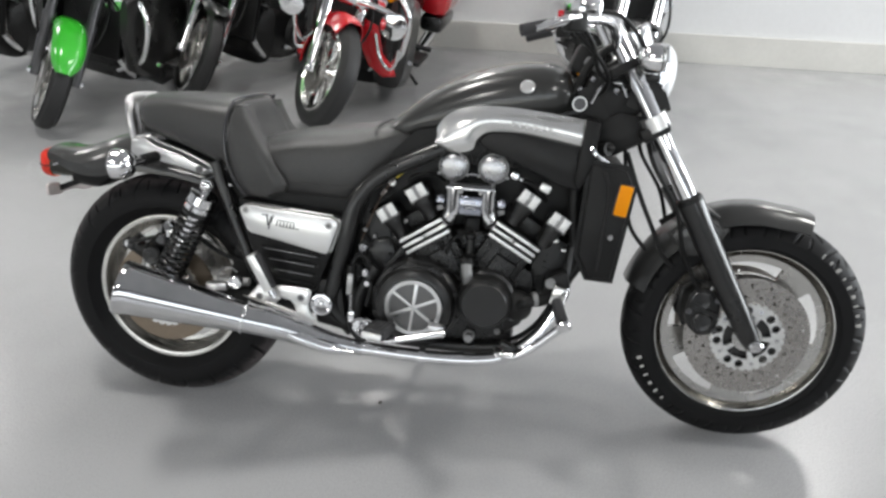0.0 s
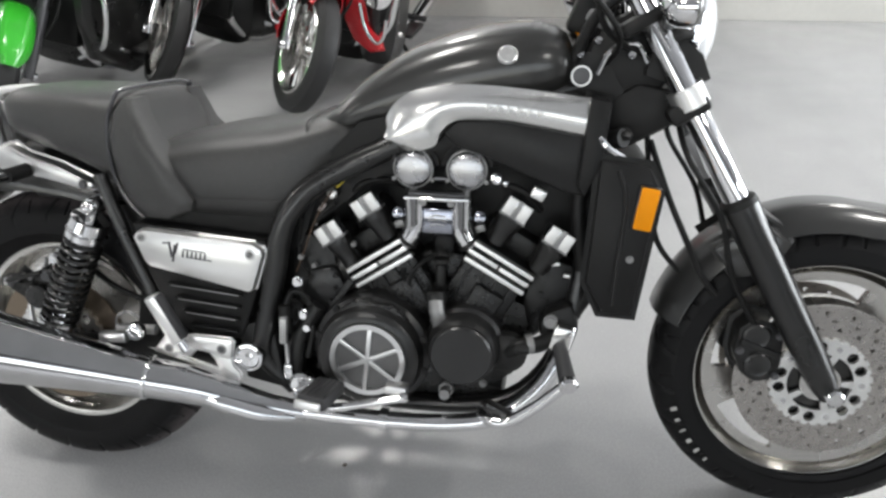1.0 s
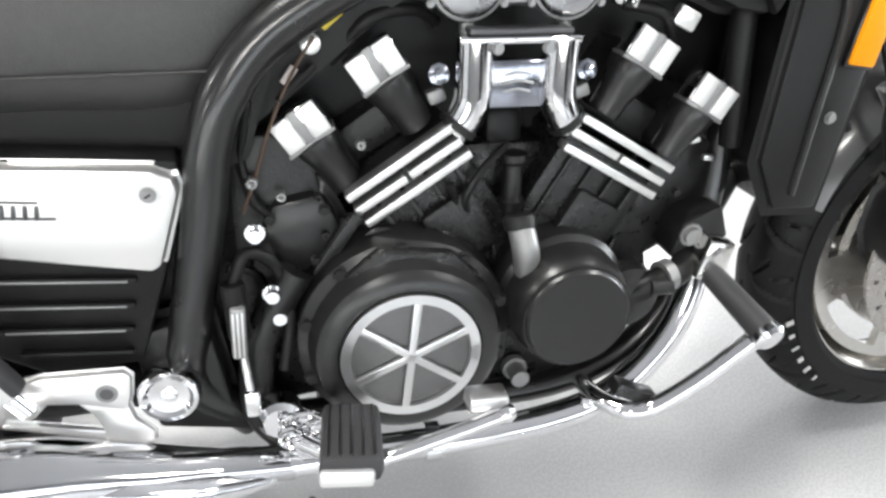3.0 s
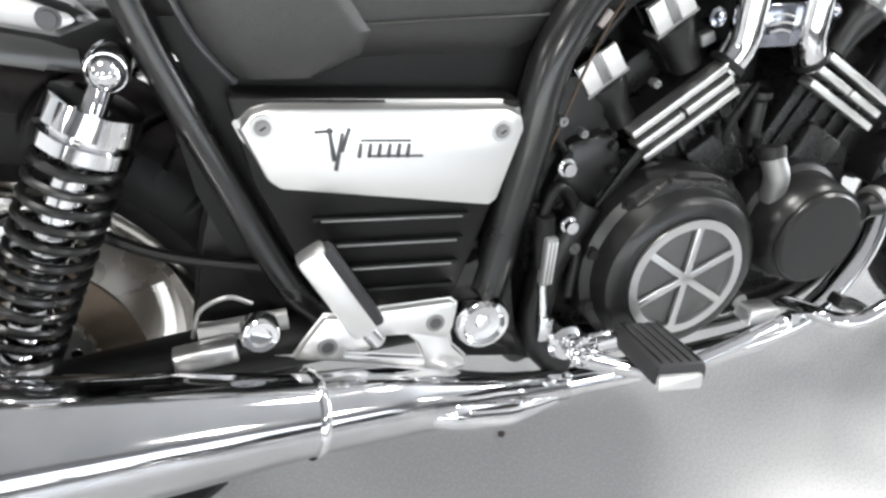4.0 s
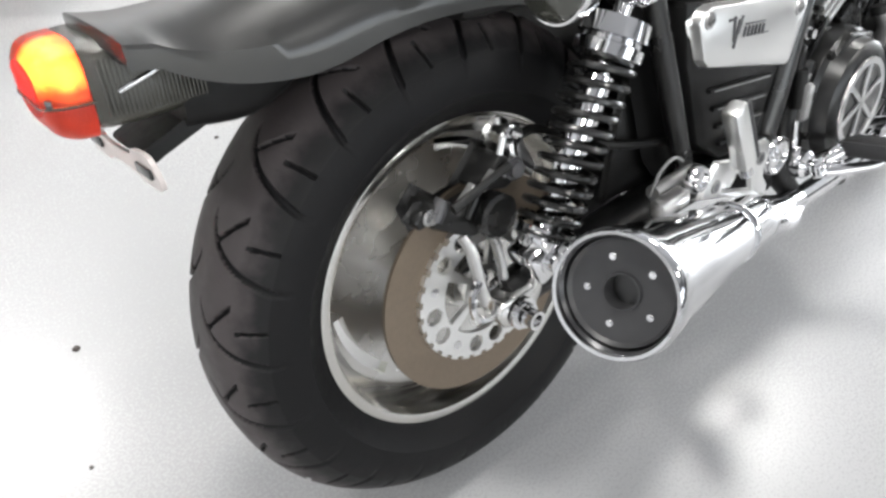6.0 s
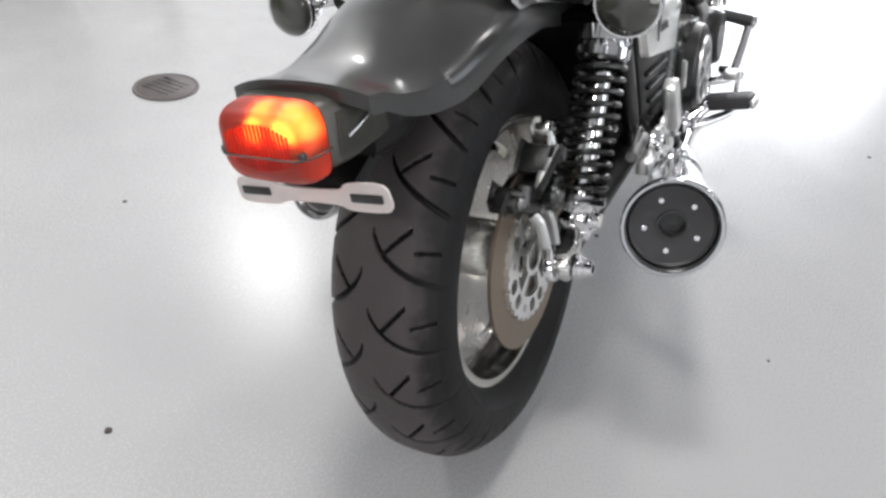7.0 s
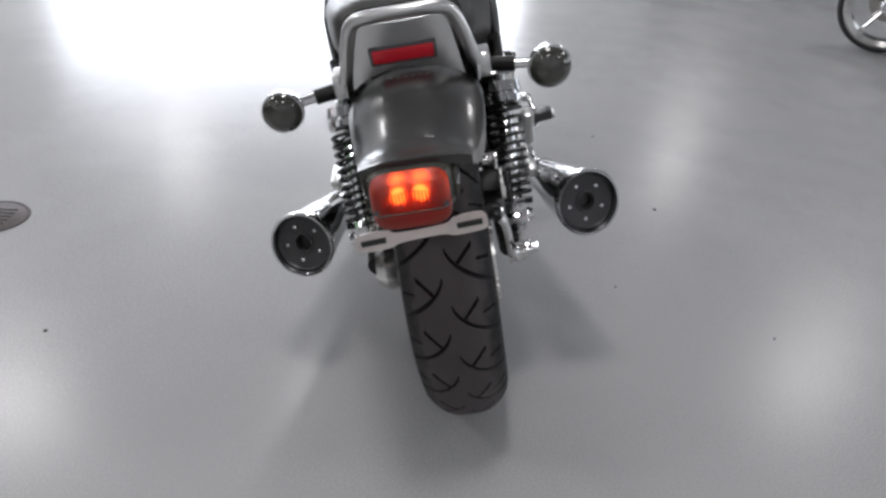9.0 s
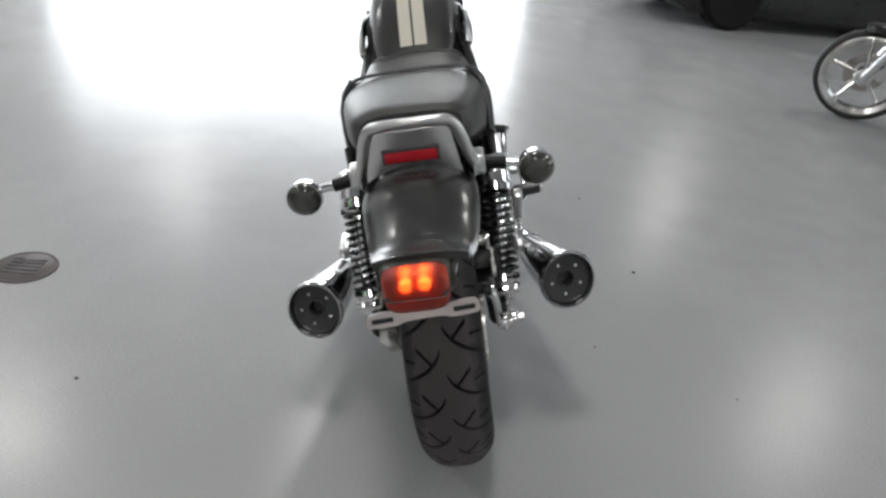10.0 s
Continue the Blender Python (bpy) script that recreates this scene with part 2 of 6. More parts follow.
def tube(pts, r, n=12, steps=6, bm=None, flat=1.0, closed=False):
    """A round bar through points; r may be a list, one a point."""
    bm = bm or bmesh.new()
    path = spline(pts, steps)
    rs = r if isinstance(r, (list, tuple)) else [r] * len(pts)
    rr = [float(v) for v in np.interp(lin(0, len(pts) - 1, len(path)), range(len(pts)), rs)]
    loops, up = [], None
    for i, q in enumerate(path):
        d = (path[min(i + 1, len(path) - 1)] - path[max(i - 1, 0)]).normalized()
        if up is None:
            up = Vector((0, 0, 1)) if abs(d.z) < 0.9 else Vector((0, 1, 0))
        side = d.cross(up).normalized()
        up = side.cross(d).normalized()
        loops.append([q + rr[i] * (math.cos(a) * side + flat * math.sin(a) * up) for a in lin(0, 2 * math.pi, n, endpoint=False)])
    return rings(bm, loops, closed_v=closed)


def lathe(profile, o, axis, n=40, bm=None, closed=False, a0=0.0, a1=2 * math.pi):
    """Profile of (along the axis, radius) turned about the axis through o."""
    bm = bm or bmesh.new()
    o, d = Vector(o), Vector(axis).normalized()
    s = d.cross(Vector((0, 0, 1)) if abs(d.z) < 0.9 else Vector((1, 0, 0))).normalized()
    u = s.cross(d)
    full = abs(a1 - a0 - 2 * math.pi) < 1e-6
    angles = lin(a0, a1, n, endpoint=not full)
    loops = [[o + a * d + max(r, 1e-4) * (math.cos(t) * s + math.sin(t) * u) for t in angles] for a, r in profile]
    return rings(bm, loops, closed_v=closed, cap=full, closed_u=full)


def bevelled(bm, width, segments=2, edges=None):
    bmesh.ops.remove_doubles(bm, verts=bm.verts, dist=1e-6)
    if width:
        bmesh.ops.bevel(bm, geom=edges or list(bm.edges), offset=width, segments=segments, profile=0.5, affect="EDGES")
    return bm


def prism(poly, y0, y1, bev=0.003, bm=None, inset=1.0, steps=1):
    """An outline in (x, z) made thick from y0 to y1."""
    own = bmesh.new()
    if steps > 1:
        pts = spline([(x, 0, z) for x, z in poly] + [(poly[0][0], 0, poly[0][1])], steps)[:-1]
        poly = [(q.x, q.z) for q in pts]
    cx, cz = sum(p[0] for p in poly) / len(poly), sum(p[1] for p in poly) / len(poly)
    rings(own, [[Vector((x, y0, z)) for x, z in poly], [Vector((cx + (x - cx) * inset, y1, cz + (z - cz) * inset)) for x, z in poly]])
    if bev:
        side = [e for e in own.edges]
        bevelled(own, bev, 2, side)
    return join(bm, own)


def join(bm, own):
    if bm is None:
        return own
    me = bpy.data.meshes.new("joint")
    own.to_mesh(me)
    own.free()
    bm.from_mesh(me)
    bpy.data.meshes.remove(me)
    return bm


def box(c, size, m=None, bev=0.004, bm=None, seg=2):
    own = bmesh.new()
    bmesh.ops.create_cube(own, size=1, matrix=Matrix.Diagonal((*size, 1)))
    if bev:
        bevelled(own, bev, seg)
    bmesh.ops.transform(own, matrix=Matrix.Translation(c) @ (m or Matrix()), verts=own.verts)
    return join(bm, own)


def tilt(angle):
    """A turn in the side view: positive lifts the front (x) end."""
    return Matrix.Rotation(-radians(angle), 4, "Y")


def super_section(x, zc, hz, hy, n=28, e=2.6, y0=0.0, lower=None):
    """A rounded box section across the bike at x; lower: half height below the middle."""
    out = []
    for t in lin(0, 2 * math.pi, n, endpoint=False):
        c, s = math.cos(t), math.sin(t)
        h = hz if s > 0 else (lower or hz)
        out.append(Vector((x, y0 + hy * math.copysign(abs(c) ** (2 / e), c), zc + h * math.copysign(abs(s) ** (2 / e), s))))
    return out


def sheet(rows, thick, bm=None):
    """A curved sheet from rows of points, given thickness."""
    own = bmesh.new()
    rings(own, [[Vector(q) for q in r] for r in rows], cap=False, closed_u=False)
    bmesh.ops.recalc_face_normals(own, faces=own.faces)
    bmesh.ops.solidify(own, geom=list(own.faces), thickness=thick)
    return join(bm, own)


def shell(rows, inward):
    """A solid pad: rows of outer points, closed by the same points moved inward."""
    v = Vector(inward)
    return rings(bmesh.new(), [[*r, *[q + v for q in reversed(r)]] for r in rows])


def slotted_disc(o, r0, r1, y, thick, slots, n=120, m=10, dish=0.0, bm=None, holes=()):
    """A ring about the y axis with openings: slots of (r from, r to, angle from, angle to)."""
    own = bmesh.new()
    grid = [[own.verts.new((o[0] + r * math.cos(a), y + dish * ((r - r0) / (r1 - r0)) ** 2, o[2] + r * math.sin(a)))
             for a in lin(0, 2 * math.pi, n, endpoint=False)] for r in lin(r0, r1, m + 1)]
    for i in range(m):
        rm = r0 + (r1 - r0) * (i + 0.5) / m
        for k in range(n):
            am = (k + 0.5) / n * 2 * math.pi
            if any(math.hypot(rm * math.cos(am) - s[0] * math.cos(s[1]), rm * math.sin(am) - s[0] * math.sin(s[1])) < s[2] for s in holes) or any(s[0] < rm < s[1] and (am - s[2]) % (2 * math.pi) < s[3] - s[2] for s in slots):
                continue
            own.faces.new((grid[i][k], grid[i][(k + 1) % n], grid[i + 1][(k + 1) % n], grid[i + 1][k]))
    bmesh.ops.delete(own, geom=[v for v in own.verts if not v.link_faces], context="VERTS")
    bmesh.ops.solidify(own, geom=list(own.faces), thickness=thick)
    return join(bm, own)


def bolt(o, axis, r=0.008, h=0.006, bm=None, sides=6):
    """A hexagon bolt head with a washer."""
    bm = lathe([(0, r * 1.35), (h * 0.3, r * 1.35), (h * 0.3, r), (h, r * 0.96), (h, 0)], o, axis, sides * 2 if sides > 6 else 12, bm)
    return bm


def coil(a, b, r, wire, turns, n=8, bm=None):
    """A coil spring from a to b."""
    a, b = Vector(a), Vector(b)
    d = (b - a).normalized()
    s = d.cross(Vector((0, 1, 0))).normalized()
    u = s.cross(d)
    pts = [a.lerp(b, t) + r * (math.cos(t * turns * 2 * math.pi) * s - math.sin(t * turns * 2 * math.pi) * u) for t in lin(0, 1, int(turns * 22))]
    return tube(pts, wire, n, 1, bm)


# ---- the showroom ----
X0, X1, Y0, Y1, CEILING = -9.0, 12.0, -9.0, 4.75, 5.0


def structure(name, bm, material, label):
    return tagged(part(name, bm, material), label, name.split("_")[0], kind="structure")


def slab(x0, x1, y0, y1, z0, z1, bm=None):
    return box(((x0 + x1) / 2, (y0 + y1) / 2, (z0 + z1) / 2), (x1 - x0, y1 - y0, z1 - z0), bev=0, bm=bm)


structure("floor", slab(X0 - 0.2, X1 + 0.2, Y0 - 0.2, Y1 + 3.0, -0.2, 0), FLOOR, "glossy grey epoxy painted concrete showroom floor")
structure("ceiling", slab(X0 - 0.2, X1 + 0.2, Y0 - 0.2, Y1 + 3.0, CEILING, CEILING + 0.2), CEIL, "plain white ceiling of the showroom")
structure("wall_west", slab(X0 - 0.2, X0, Y0, Y1 + 3, 0, CEILING), WALL, "plain white painted wall behind the display")
bm = slab(X0 - 0.2, SOUTH_BAYS[0][0], Y0 - 0.2, Y0, 0, CEILING)
for k, (sx0, sx1) in enumerate(SOUTH_BAYS):
    slab(sx0, sx1, Y0 - 0.2, Y0, 0, SOUTH_Z0, bm)
    slab(sx0, sx1, Y0 - 0.2, Y0, SOUTH_Z1, CEILING, bm)
    slab(sx1, SOUTH_BAYS[k + 1][0] if k < 2 else X1 + 0.2, Y0 - 0.2, Y0, 0, CEILING, bm)
structure("wall_south", bm, GREYWALL, "grey painted long wall with three wide windows")
# Frames and panes for the added south windows, all out of view.
for k, (sx0, sx1) in enumerate(SOUTH_BAYS):
    south = structure("window_%d" % (k + 2), slab(sx0, sx1, Y0 - 0.14, Y0 - 0.02, SOUTH_Z0, SOUTH_Z0 + 0.06), SATIN_ALU, "wide shopfront window with slim aluminium frame")
    for i in range(3):
        x = sx0 + 0.04 + (sx1 - sx0 - 0.08) * i / 2
        part("window_frame", box((x, Y0 - 0.08, (SOUTH_Z0 + SOUTH_Z1) / 2 + 0.03), (0.08, 0.1, SOUTH_Z1 - SOUTH_Z0 - 0.07), bev=0.006), SATIN_ALU, south)
        if i < 2:
            w = (sx1 - sx0 - 0.08) / 2
            pane = part("pane", box((x + w / 2, Y0 - 0.08, (SOUTH_Z0 + SOUTH_Z1) / 2 + 0.03), (w - 0.09, 0.012, SOUTH_Z1 - SOUTH_Z0 - 0.08), bev=0), PANE, south)
            pane.visible_shadow = False
NORTH = Matrix.Translation((0, 4.49, 0)) @ Matrix.Rotation(radians(-5.5), 4, "Z")


def askew(bm):
    """The long wall does not run square to the window wall."""
    bmesh.ops.transform(bm, matrix=NORTH, verts=bm.verts)
    return bm


bm = askew(slab(X0 - 0.1, 6.0, 0, 0.2, 0, CEILING))
slab(5.9, 6.1, 3.98, Y1 + 2.8, 0, CEILING, bm)
slab(5.9, X1 + 0.2, Y1 + 2.8, Y1 + 3.0, 0, CEILING, bm)
structure("wall_north", bm, WALL, "white painted wall behind the parked motorcycles")
structure("baseboard", askew(slab(X0 + 0.1, 5.95, -0.03, -0.003, 0.002, 0.22)), KICK, "beige kick band along the foot of the wall")
bm = slab(X1, X1 + 0.2, Y0, WIN_Y0, 0, CEILING)
slab(X1, X1 + 0.2, WIN_Y0, WIN_Y1, WIN_TOP, CEILING, bm)
slab(X1, X1 + 0.2, WIN_Y1, Y1 + 2.8, 0, CEILING, bm)
structure("wall_east", bm, WALL, "white end wall around a large bright shopfront window")
window = structure("window_1", slab(X1 + 0.02, X1 + 0.14, WIN_Y0, WIN_Y1, 0, 0.1), SATIN_ALU, "tall shopfront window with slim aluminium frame")
for i in range(5):
    y = WIN_Y0 + 0.05 + (WIN_Y1 - WIN_Y0 - 0.1) * i / 4
    part("window_frame", box((X1 + 0.08, y, WIN_TOP / 2 + 0.05), (0.1, 0.08, WIN_TOP - 0.1), bev=0.006), SATIN_ALU, window)
for i in range(4):
    y = WIN_Y0 + 0.05 + (WIN_Y1 - WIN_Y0 - 0.1) * (i + 0.5) / 4
    pane = part("pane", box((X1 + 0.08, y, WIN_TOP / 2 + 0.05), (0.012, (WIN_Y1 - WIN_Y0 - 0.1) / 4 - 0.09, WIN_TOP - 0.12), bev=0), PANE, window)
    pane.visible_shadow = False
structure("ground", slab(-300, 400, -300, 300, -0.5, -0.21), OUTSIDE, "pale paving outside the shopfront window")

lamp = None
for lx, ly in LAMPS:
    if lamp is None:
        lamp = empty("ceiling_light", pose(lx, ly, LAMP_H), "round white industrial ceiling light with glowing diffuser", "ceiling light", "ceiling lights")
        part("housing", lathe([(1.245, 0.012), (0.42, 0.012), (0.40, 0.08), (0.26, 0.12), (0.22, 0.17), (0.09, 0.38), (0.0, 0.415), (0.0, 0.39), (0.08, 0.36)], (0, 0, 0), (0, 0, 1), 36), BRUSH, lamp)
        part("diffuser", lathe([(0.02, 0.365), (0.0, 0.36), (-0.02, 0.17), (-0.025, 0)], (0, 0, 0.04), (0, 0, 1), 36), GLOWGLASS, lamp)
    else:
        copy_thing(lamp, pose(lx, ly, LAMP_H))

drain = empty("floor_drain", pose(0.602, 1.330, 0), "round dark iron drain cover set in the floor", "drain")
part("cover", lathe([(0, 0.095), (0.004, 0.093), (0.005, 0.088), (0.003, 0.084), (0.005, 0.08), (0.006, 0)], (0, 0, 0), (0, 0, 1), 40), DRAIN, drain)
for i in range(5):
    part("slot", box((-0.04 + 0.02 * i, 0, 0.0065), (0.007, 0.1, 0.002), bev=0.0008), BLACKPAINT, drain)

# ---- the motorcycle in front: x ahead, y to its own left, leaning on its side stand ----
BIKE = empty("motorcycle", Matrix.Translation((0, 0, -0.006)) @ Matrix.Rotation(radians(1.3), 4, "Y") @ Matrix.Rotation(radians(-13), 4, "X"),
             "dark grey muscle cruiser motorcycle with chrome exhausts leaning on stand", "motorcycle")
REAR, FRONT = Vector((0.022, -0.010, 0.3185)), Vector((1.552, 0, 0.352))


def tyre(o, R, hw, depth, nu, groove, bead):
    """A tyre with real grooves cut into its tread; groove(angle, across) gives 0 to 1."""
    bm = bmesh.new()
    prof = []
    rim_r = R - depth
    for s in lin(-1, 1, 117 if nu > 1000 else 61):
        y = hw * 0.93 * s
        prof.append((y, R - 0.040 * abs(s) ** 3.0, 1))
    side_r = [(hw * 0.985, R - 0.056, 0), (hw, R - 0.070, 0), (hw * 0.99, rim_r + 0.03, 0), (hw * (bead + 0.14), rim_r + 0.013, 0), (hw * (bead + 0.06), rim_r + 0.003, 0), (hw * bead, rim_r - 0.006, 0)]
    prof = [(-y, r, k) for y, r, k in reversed(side_r)] + prof + side_r
    loops = []
    for a in lin(0, 2 * math.pi, nu, endpoint=False):
        lp = []
        for y, r, k in prof:
            d = 0.006 * groove(a, y / hw) if k else 0
            lp.append(Vector((o[0] + (r - d) * math.cos(a), o[1] + y, o[2] + (r - d) * math.sin(a))))
        loops.append(lp)
    return rings(bm, loops, closed_v=True, cap=False, closed_u=False)


def wave_groove(periods, slant):
    def g(a, s):
        best = 0.0
        for side in (1, -1):
            u = side * s
            if u < -0.12 or u > 0.97:
                continue
            ph = (a / (2 * math.pi) * periods + (0.5 if side < 0 else 0)) % 1.0
            line = (0.80 * slant * max(u - 0.05, 0) ** 0.5) % 1.0
            d = abs((ph - line + 0.5) % 1.0 - 0.5)
            if 0.06 < u < 0.97:
                best = max(best, min(1, max(0, (0.039 - d) / 0.030 + 0.5)))
            line3 = (0.36 - 1.0 * slant * (u - 0.25)) % 1.0
            d3 = abs((ph - line3 + 0.5) % 1.0 - 0.5)
            if 0.66 < u < 0.93:
                d4 = abs((ph - 0.30 + 0.12 * (u - 0.66) + 0.5) % 1.0 - 0.5)
                best = max(best, min(1, max(0, (0.022 - d4) / 0.024 + 0.5)))
            if 0.25 < u < 0.60:
                best = max(best, min(1, max(0, (0.036 - d3) / 0.030 + 0.5)))
        return best
    return g


def tread_split(ob, o, R, hw, groove):
    """The running surface takes the worn rubber; the grooves stay black."""
    ob.data.materials.append(TREAD)
    for p in ob.data.polygons:
        c = p.center
        r = math.hypot(c.x - o[0], c.z - o[2])
        if r > R - 0.043 and groove(math.atan2(c.z - o[2], c.x - o[0]) % (2 * math.pi), (c.y - o[1]) / hw) < 0.4:
            p.material_index = 1


def wheel(name, o, R, hw, rim_r, rim_w, discs, slots, plate_y, disc_r, carrier_r, disc_mat, label, turn=0.0, worn=False):
    """An axle-centred wheel: tyre, rim, slotted plate, hub, discs on carriers."""
    hub = part(name, lathe([(-0.075, 0.02), (-0.075, 0.036), (-0.04, 0.045), (0.04, 0.045), (0.075, 0.036), (0.075, 0.02)], o, (0, 1, 0), 32, closed=True), POLISH, BIKE, label)
    t = part("tyre", tyre(o, R, hw, R - rim_r + 0.006, 1500 if worn else 480, wave_groove(21, 1.0), 0.64 if worn else 0.80), RUBBER, hub, "black rubber tyre with swept tread grooves", 25)
    if worn:
        tread_split(t, o, R, hw, wave_groove(21, 1.0))
    w = rim_w
    part("rim", lathe([(-w, rim_r), (-w - 0.005, rim_r - 0.002), (-w - 0.006, rim_r - 0.008), (-w - 0.004, rim_r - 0.015), (-w + 0.012, rim_r - 0.021), (-w + 0.03, rim_r - 0.034),
                       (w - 0.03, rim_r - 0.034), (w - 0.012, rim_r - 0.021), (w + 0.003, rim_r - 0.014), (w + 0.005, rim_r - 0.007), (w + 0.004, rim_r - 0.001), (w, rim_r),
                       (w - 0.01, rim_r - 0.006), (w - 0.03, rim_r - 0.026), (-w + 0.03, rim_r - 0.026), (-w + 0.01, rim_r - 0.006)],
                      o, (0, 1, 0), 96, closed=True), RIMALU, hub, "polished alloy rim")
    part("wheel_plate", slotted_disc(o, 0.03, rim_r - 0.028, plate_y, 0.014, slots, dish=-0.012), PLATEALU, hub, "slotted alloy wheel plate")
    for y in discs:
        drilled = [] if worn else [(carrier_r + (disc_r - carrier_r) * (0.25 + 0.25 * (k % 3)), k * 2 * math.pi / 54, 0.0042) for k in range(54)]
        d = part("brake_disc", slotted_disc(o, carrier_r - 0.004, disc_r, y, 0.005, (), n=96 if worn else 320, m=3 if worn else 16, holes=drilled), disc_mat, hub)
        s = -1 if y < 0 else 1
        cs = [(carrier_r * 0.32, carrier_r * 0.64, k * 2 * math.pi / 5 + 0.12, k * 2 * math.pi / 5 + 1.14) for k in range(5)]
        cs += [(carrier_r * 0.965, carrier_r * 1.1, k * math.pi / 15, k * math.pi / 15 + 0.09) for k in range(30)]
        rounds = [(carrier_r * 0.80, k * 2 * math.pi / 15 + turn, carrier_r * (0.115 if k % 3 else 0.05)) for k in range(15)]
        part("disc_carrier", slotted_disc(o, 0.022, carrier_r, y + s * 0.005, 0.007, cs, n=360, m=36, holes=rounds), SATIN_ALU, d, sharp=30)
        if not worn:
            part("hub_face", lathe([(0, carrier_r * 0.93), (0.002, carrier_r * 0.92), (0.002, 0.02)], (o[0], y - s * 0.004, o[2]), (0, s, 0), 40), BLACKPAINT, hub)
        for k in range(5):
            a = k * 2 * math.pi / 5 + turn
            part("rivet", bolt((o[0] + carrier_r * 0.81 * math.cos(a), y + s * 0.008, o[2] + carrier_r * 0.81 * math.sin(a)), (0, s, 0), 0.006, 0.005), CHROME, d)
    return hub


def arcs(k, r0, r1, frac, start=0.0):
    return [(r0, r1, start + i * 2 * math.pi / k, start + (i + frac) * 2 * math.pi / k) for i in range(k)]


rear_wheel = wheel("rear_wheel", REAR, 0.3165, 0.081, 0.2095, 0.051, (-0.088,), arcs(5, 0.151, 0.173, 0.66, 0.71), 0.012, 0.142, 0.098, DISC, "polished rear hub", 0.3, True)
front_wheel = wheel("front_wheel", FRONT, 0.301, 0.058, 0.232, 0.037, (-0.062, 0.062), arcs(5, 0.157, 0.193, 0.62, -0.12), 0.0, 0.152, 0.090, DISCF, "polished front hub")

# raised pale marks round the front tyre wall, as plain bars
for a0, count in ((radians(12), 9), (radians(200), 6)):
    for k in range(count):
        a = a0 + k * radians(5.6)
        c = FRONT + Vector((0.266 * math.cos(a), -0.0585, 0.266 * math.sin(a)))
        part("letter_bar", box(c, (0.0125 - 0.003 * (k % 2), 0.0024, 0.0085 - 0.002 * (k % 3)), Matrix.Rotation(-a, 4, "Y"), 0.0012), WHITEMARK, front_wheel)

# swingarm, axle block and rear brake
part("swingarm", tube([(0.48, -0.14, 0.352), (0.3, -0.138, 0.345), (0.12, -0.135, 0.332), (0.02, -0.135, 0.322)], [0.03, 0.03, 0.027, 0.024], 14), SATIN, BIKE, "black tubular swingarm")
part("frame_gusset", prism([(0.215, 0.37), (0.235, 0.47), (0.28, 0.60), (0.36, 0.56), (0.36, 0.36)], -0.112, -0.122, 0.003), SATIN, BIKE, "black plate behind the seat stay")
part("drive_housing", lathe([(0, 0.03), (0.01, 0.046), (0.03, 0.050), (0.05, 0.036), (0.058, 0)], (0.02, 0.09, 0.318), (0, 1, 0), 32), POLISH, BIKE)
part("swingarm", tube([(0.48, 0.14, 0.352), (0.3, 0.138, 0.345), (0.12, 0.135, 0.332), (0.02, 0.135, 0.322)], [0.03, 0.032, 0.030, 0.026], 14), SATIN, BIKE)
ab = part("axle_block", prism([(-0.012, 0.318), (-0.002, 0.298), (0.020, 0.291), (0.042, 0.298), (0.058, 0.322), (0.066, 0.352), (0.056, 0.360), (0.044, 0.338), (0.018, 0.336), (-0.006, 0.334)], -0.128, -0.162, 0.005), POLISH, BIKE, "bright alloy axle block")
part("axle_nut", bolt((0.022, -0.165, 0.312), (0, -1, 0), 0.015, 0.012), CHROME, ab)
part("axle_pin", lathe([(0, 0.0115), (0.012, 0.0115), (0.012, 0.0075), (0.002, 0.007), (0.002, 0)], (0.022, -0.177, 0.312), (0, -1, 0), 20), CHROME, ab)
part("cable_clip", tube([(-0.005, -0.13, 0.36), (-0.03, -0.14, 0.345), (-0.03, -0.145, 0.32), (-0.005, -0.145, 0.31), (0.01, -0.14, 0.315)], 0.005, 8), CHROME, ab)
cal = part("rear_caliper", prism([(-0.072, 0.452), (-0.056, 0.468), (-0.030, 0.446), (0.010, 0.452), (0.036, 0.446), (0.046, 0.428), (0.030, 0.407), (-0.014, 0.408), (-0.068, 0.440)], -0.078, -0.124, 0.006), SATIN, BIKE, "black rear brake caliper")
part("caliper_bridge", prism([(-0.004, 0.462), (0.028, 0.496), (0.050, 0.484), (0.052, 0.462), (0.036, 0.452)], -0.085, -0.130, 0.005), SATIN, cal)
part("caliper_tab", prism([(-0.086, 0.452), (-0.072, 0.462), (-0.056, 0.458), (-0.058, 0.444), (-0.080, 0.440)], -0.104, -0.120, 0.004), SATIN, cal)
part("pad_pin", tube([(-0.02, -0.126, 0.436), (0.0, -0.126, 0.466)], 0.004, 8), SATIN, cal)
part("bleed_nipple", tube([(0.03, -0.125, 0.494), (0.036, -0.125, 0.512)], 0.004, 8), BRUSH, cal)
part("piston_cap", lathe([(0, 0.026), (0.012, 0.026), (0.016, 0.022), (0.014, 0)], (0.012, -0.13, 0.432), (0, -1, 0), 28), BLACKPAINT, cal)
part("caliper_bolt", bolt((-0.066, -0.120, 0.452), (0, -1, 0), 0.007, 0.006), BRUSH, cal)
part("caliper_sleeve", tube([(-0.060, -0.120, 0.446), (-0.046, -0.120, 0.466)], 0.009, 12), DARKMARK, cal)
part("caliper_bolt", bolt((0.04, -0.136, 0.478), (0, -1, 0), 0.010, 0.008), DARKMARK, cal)
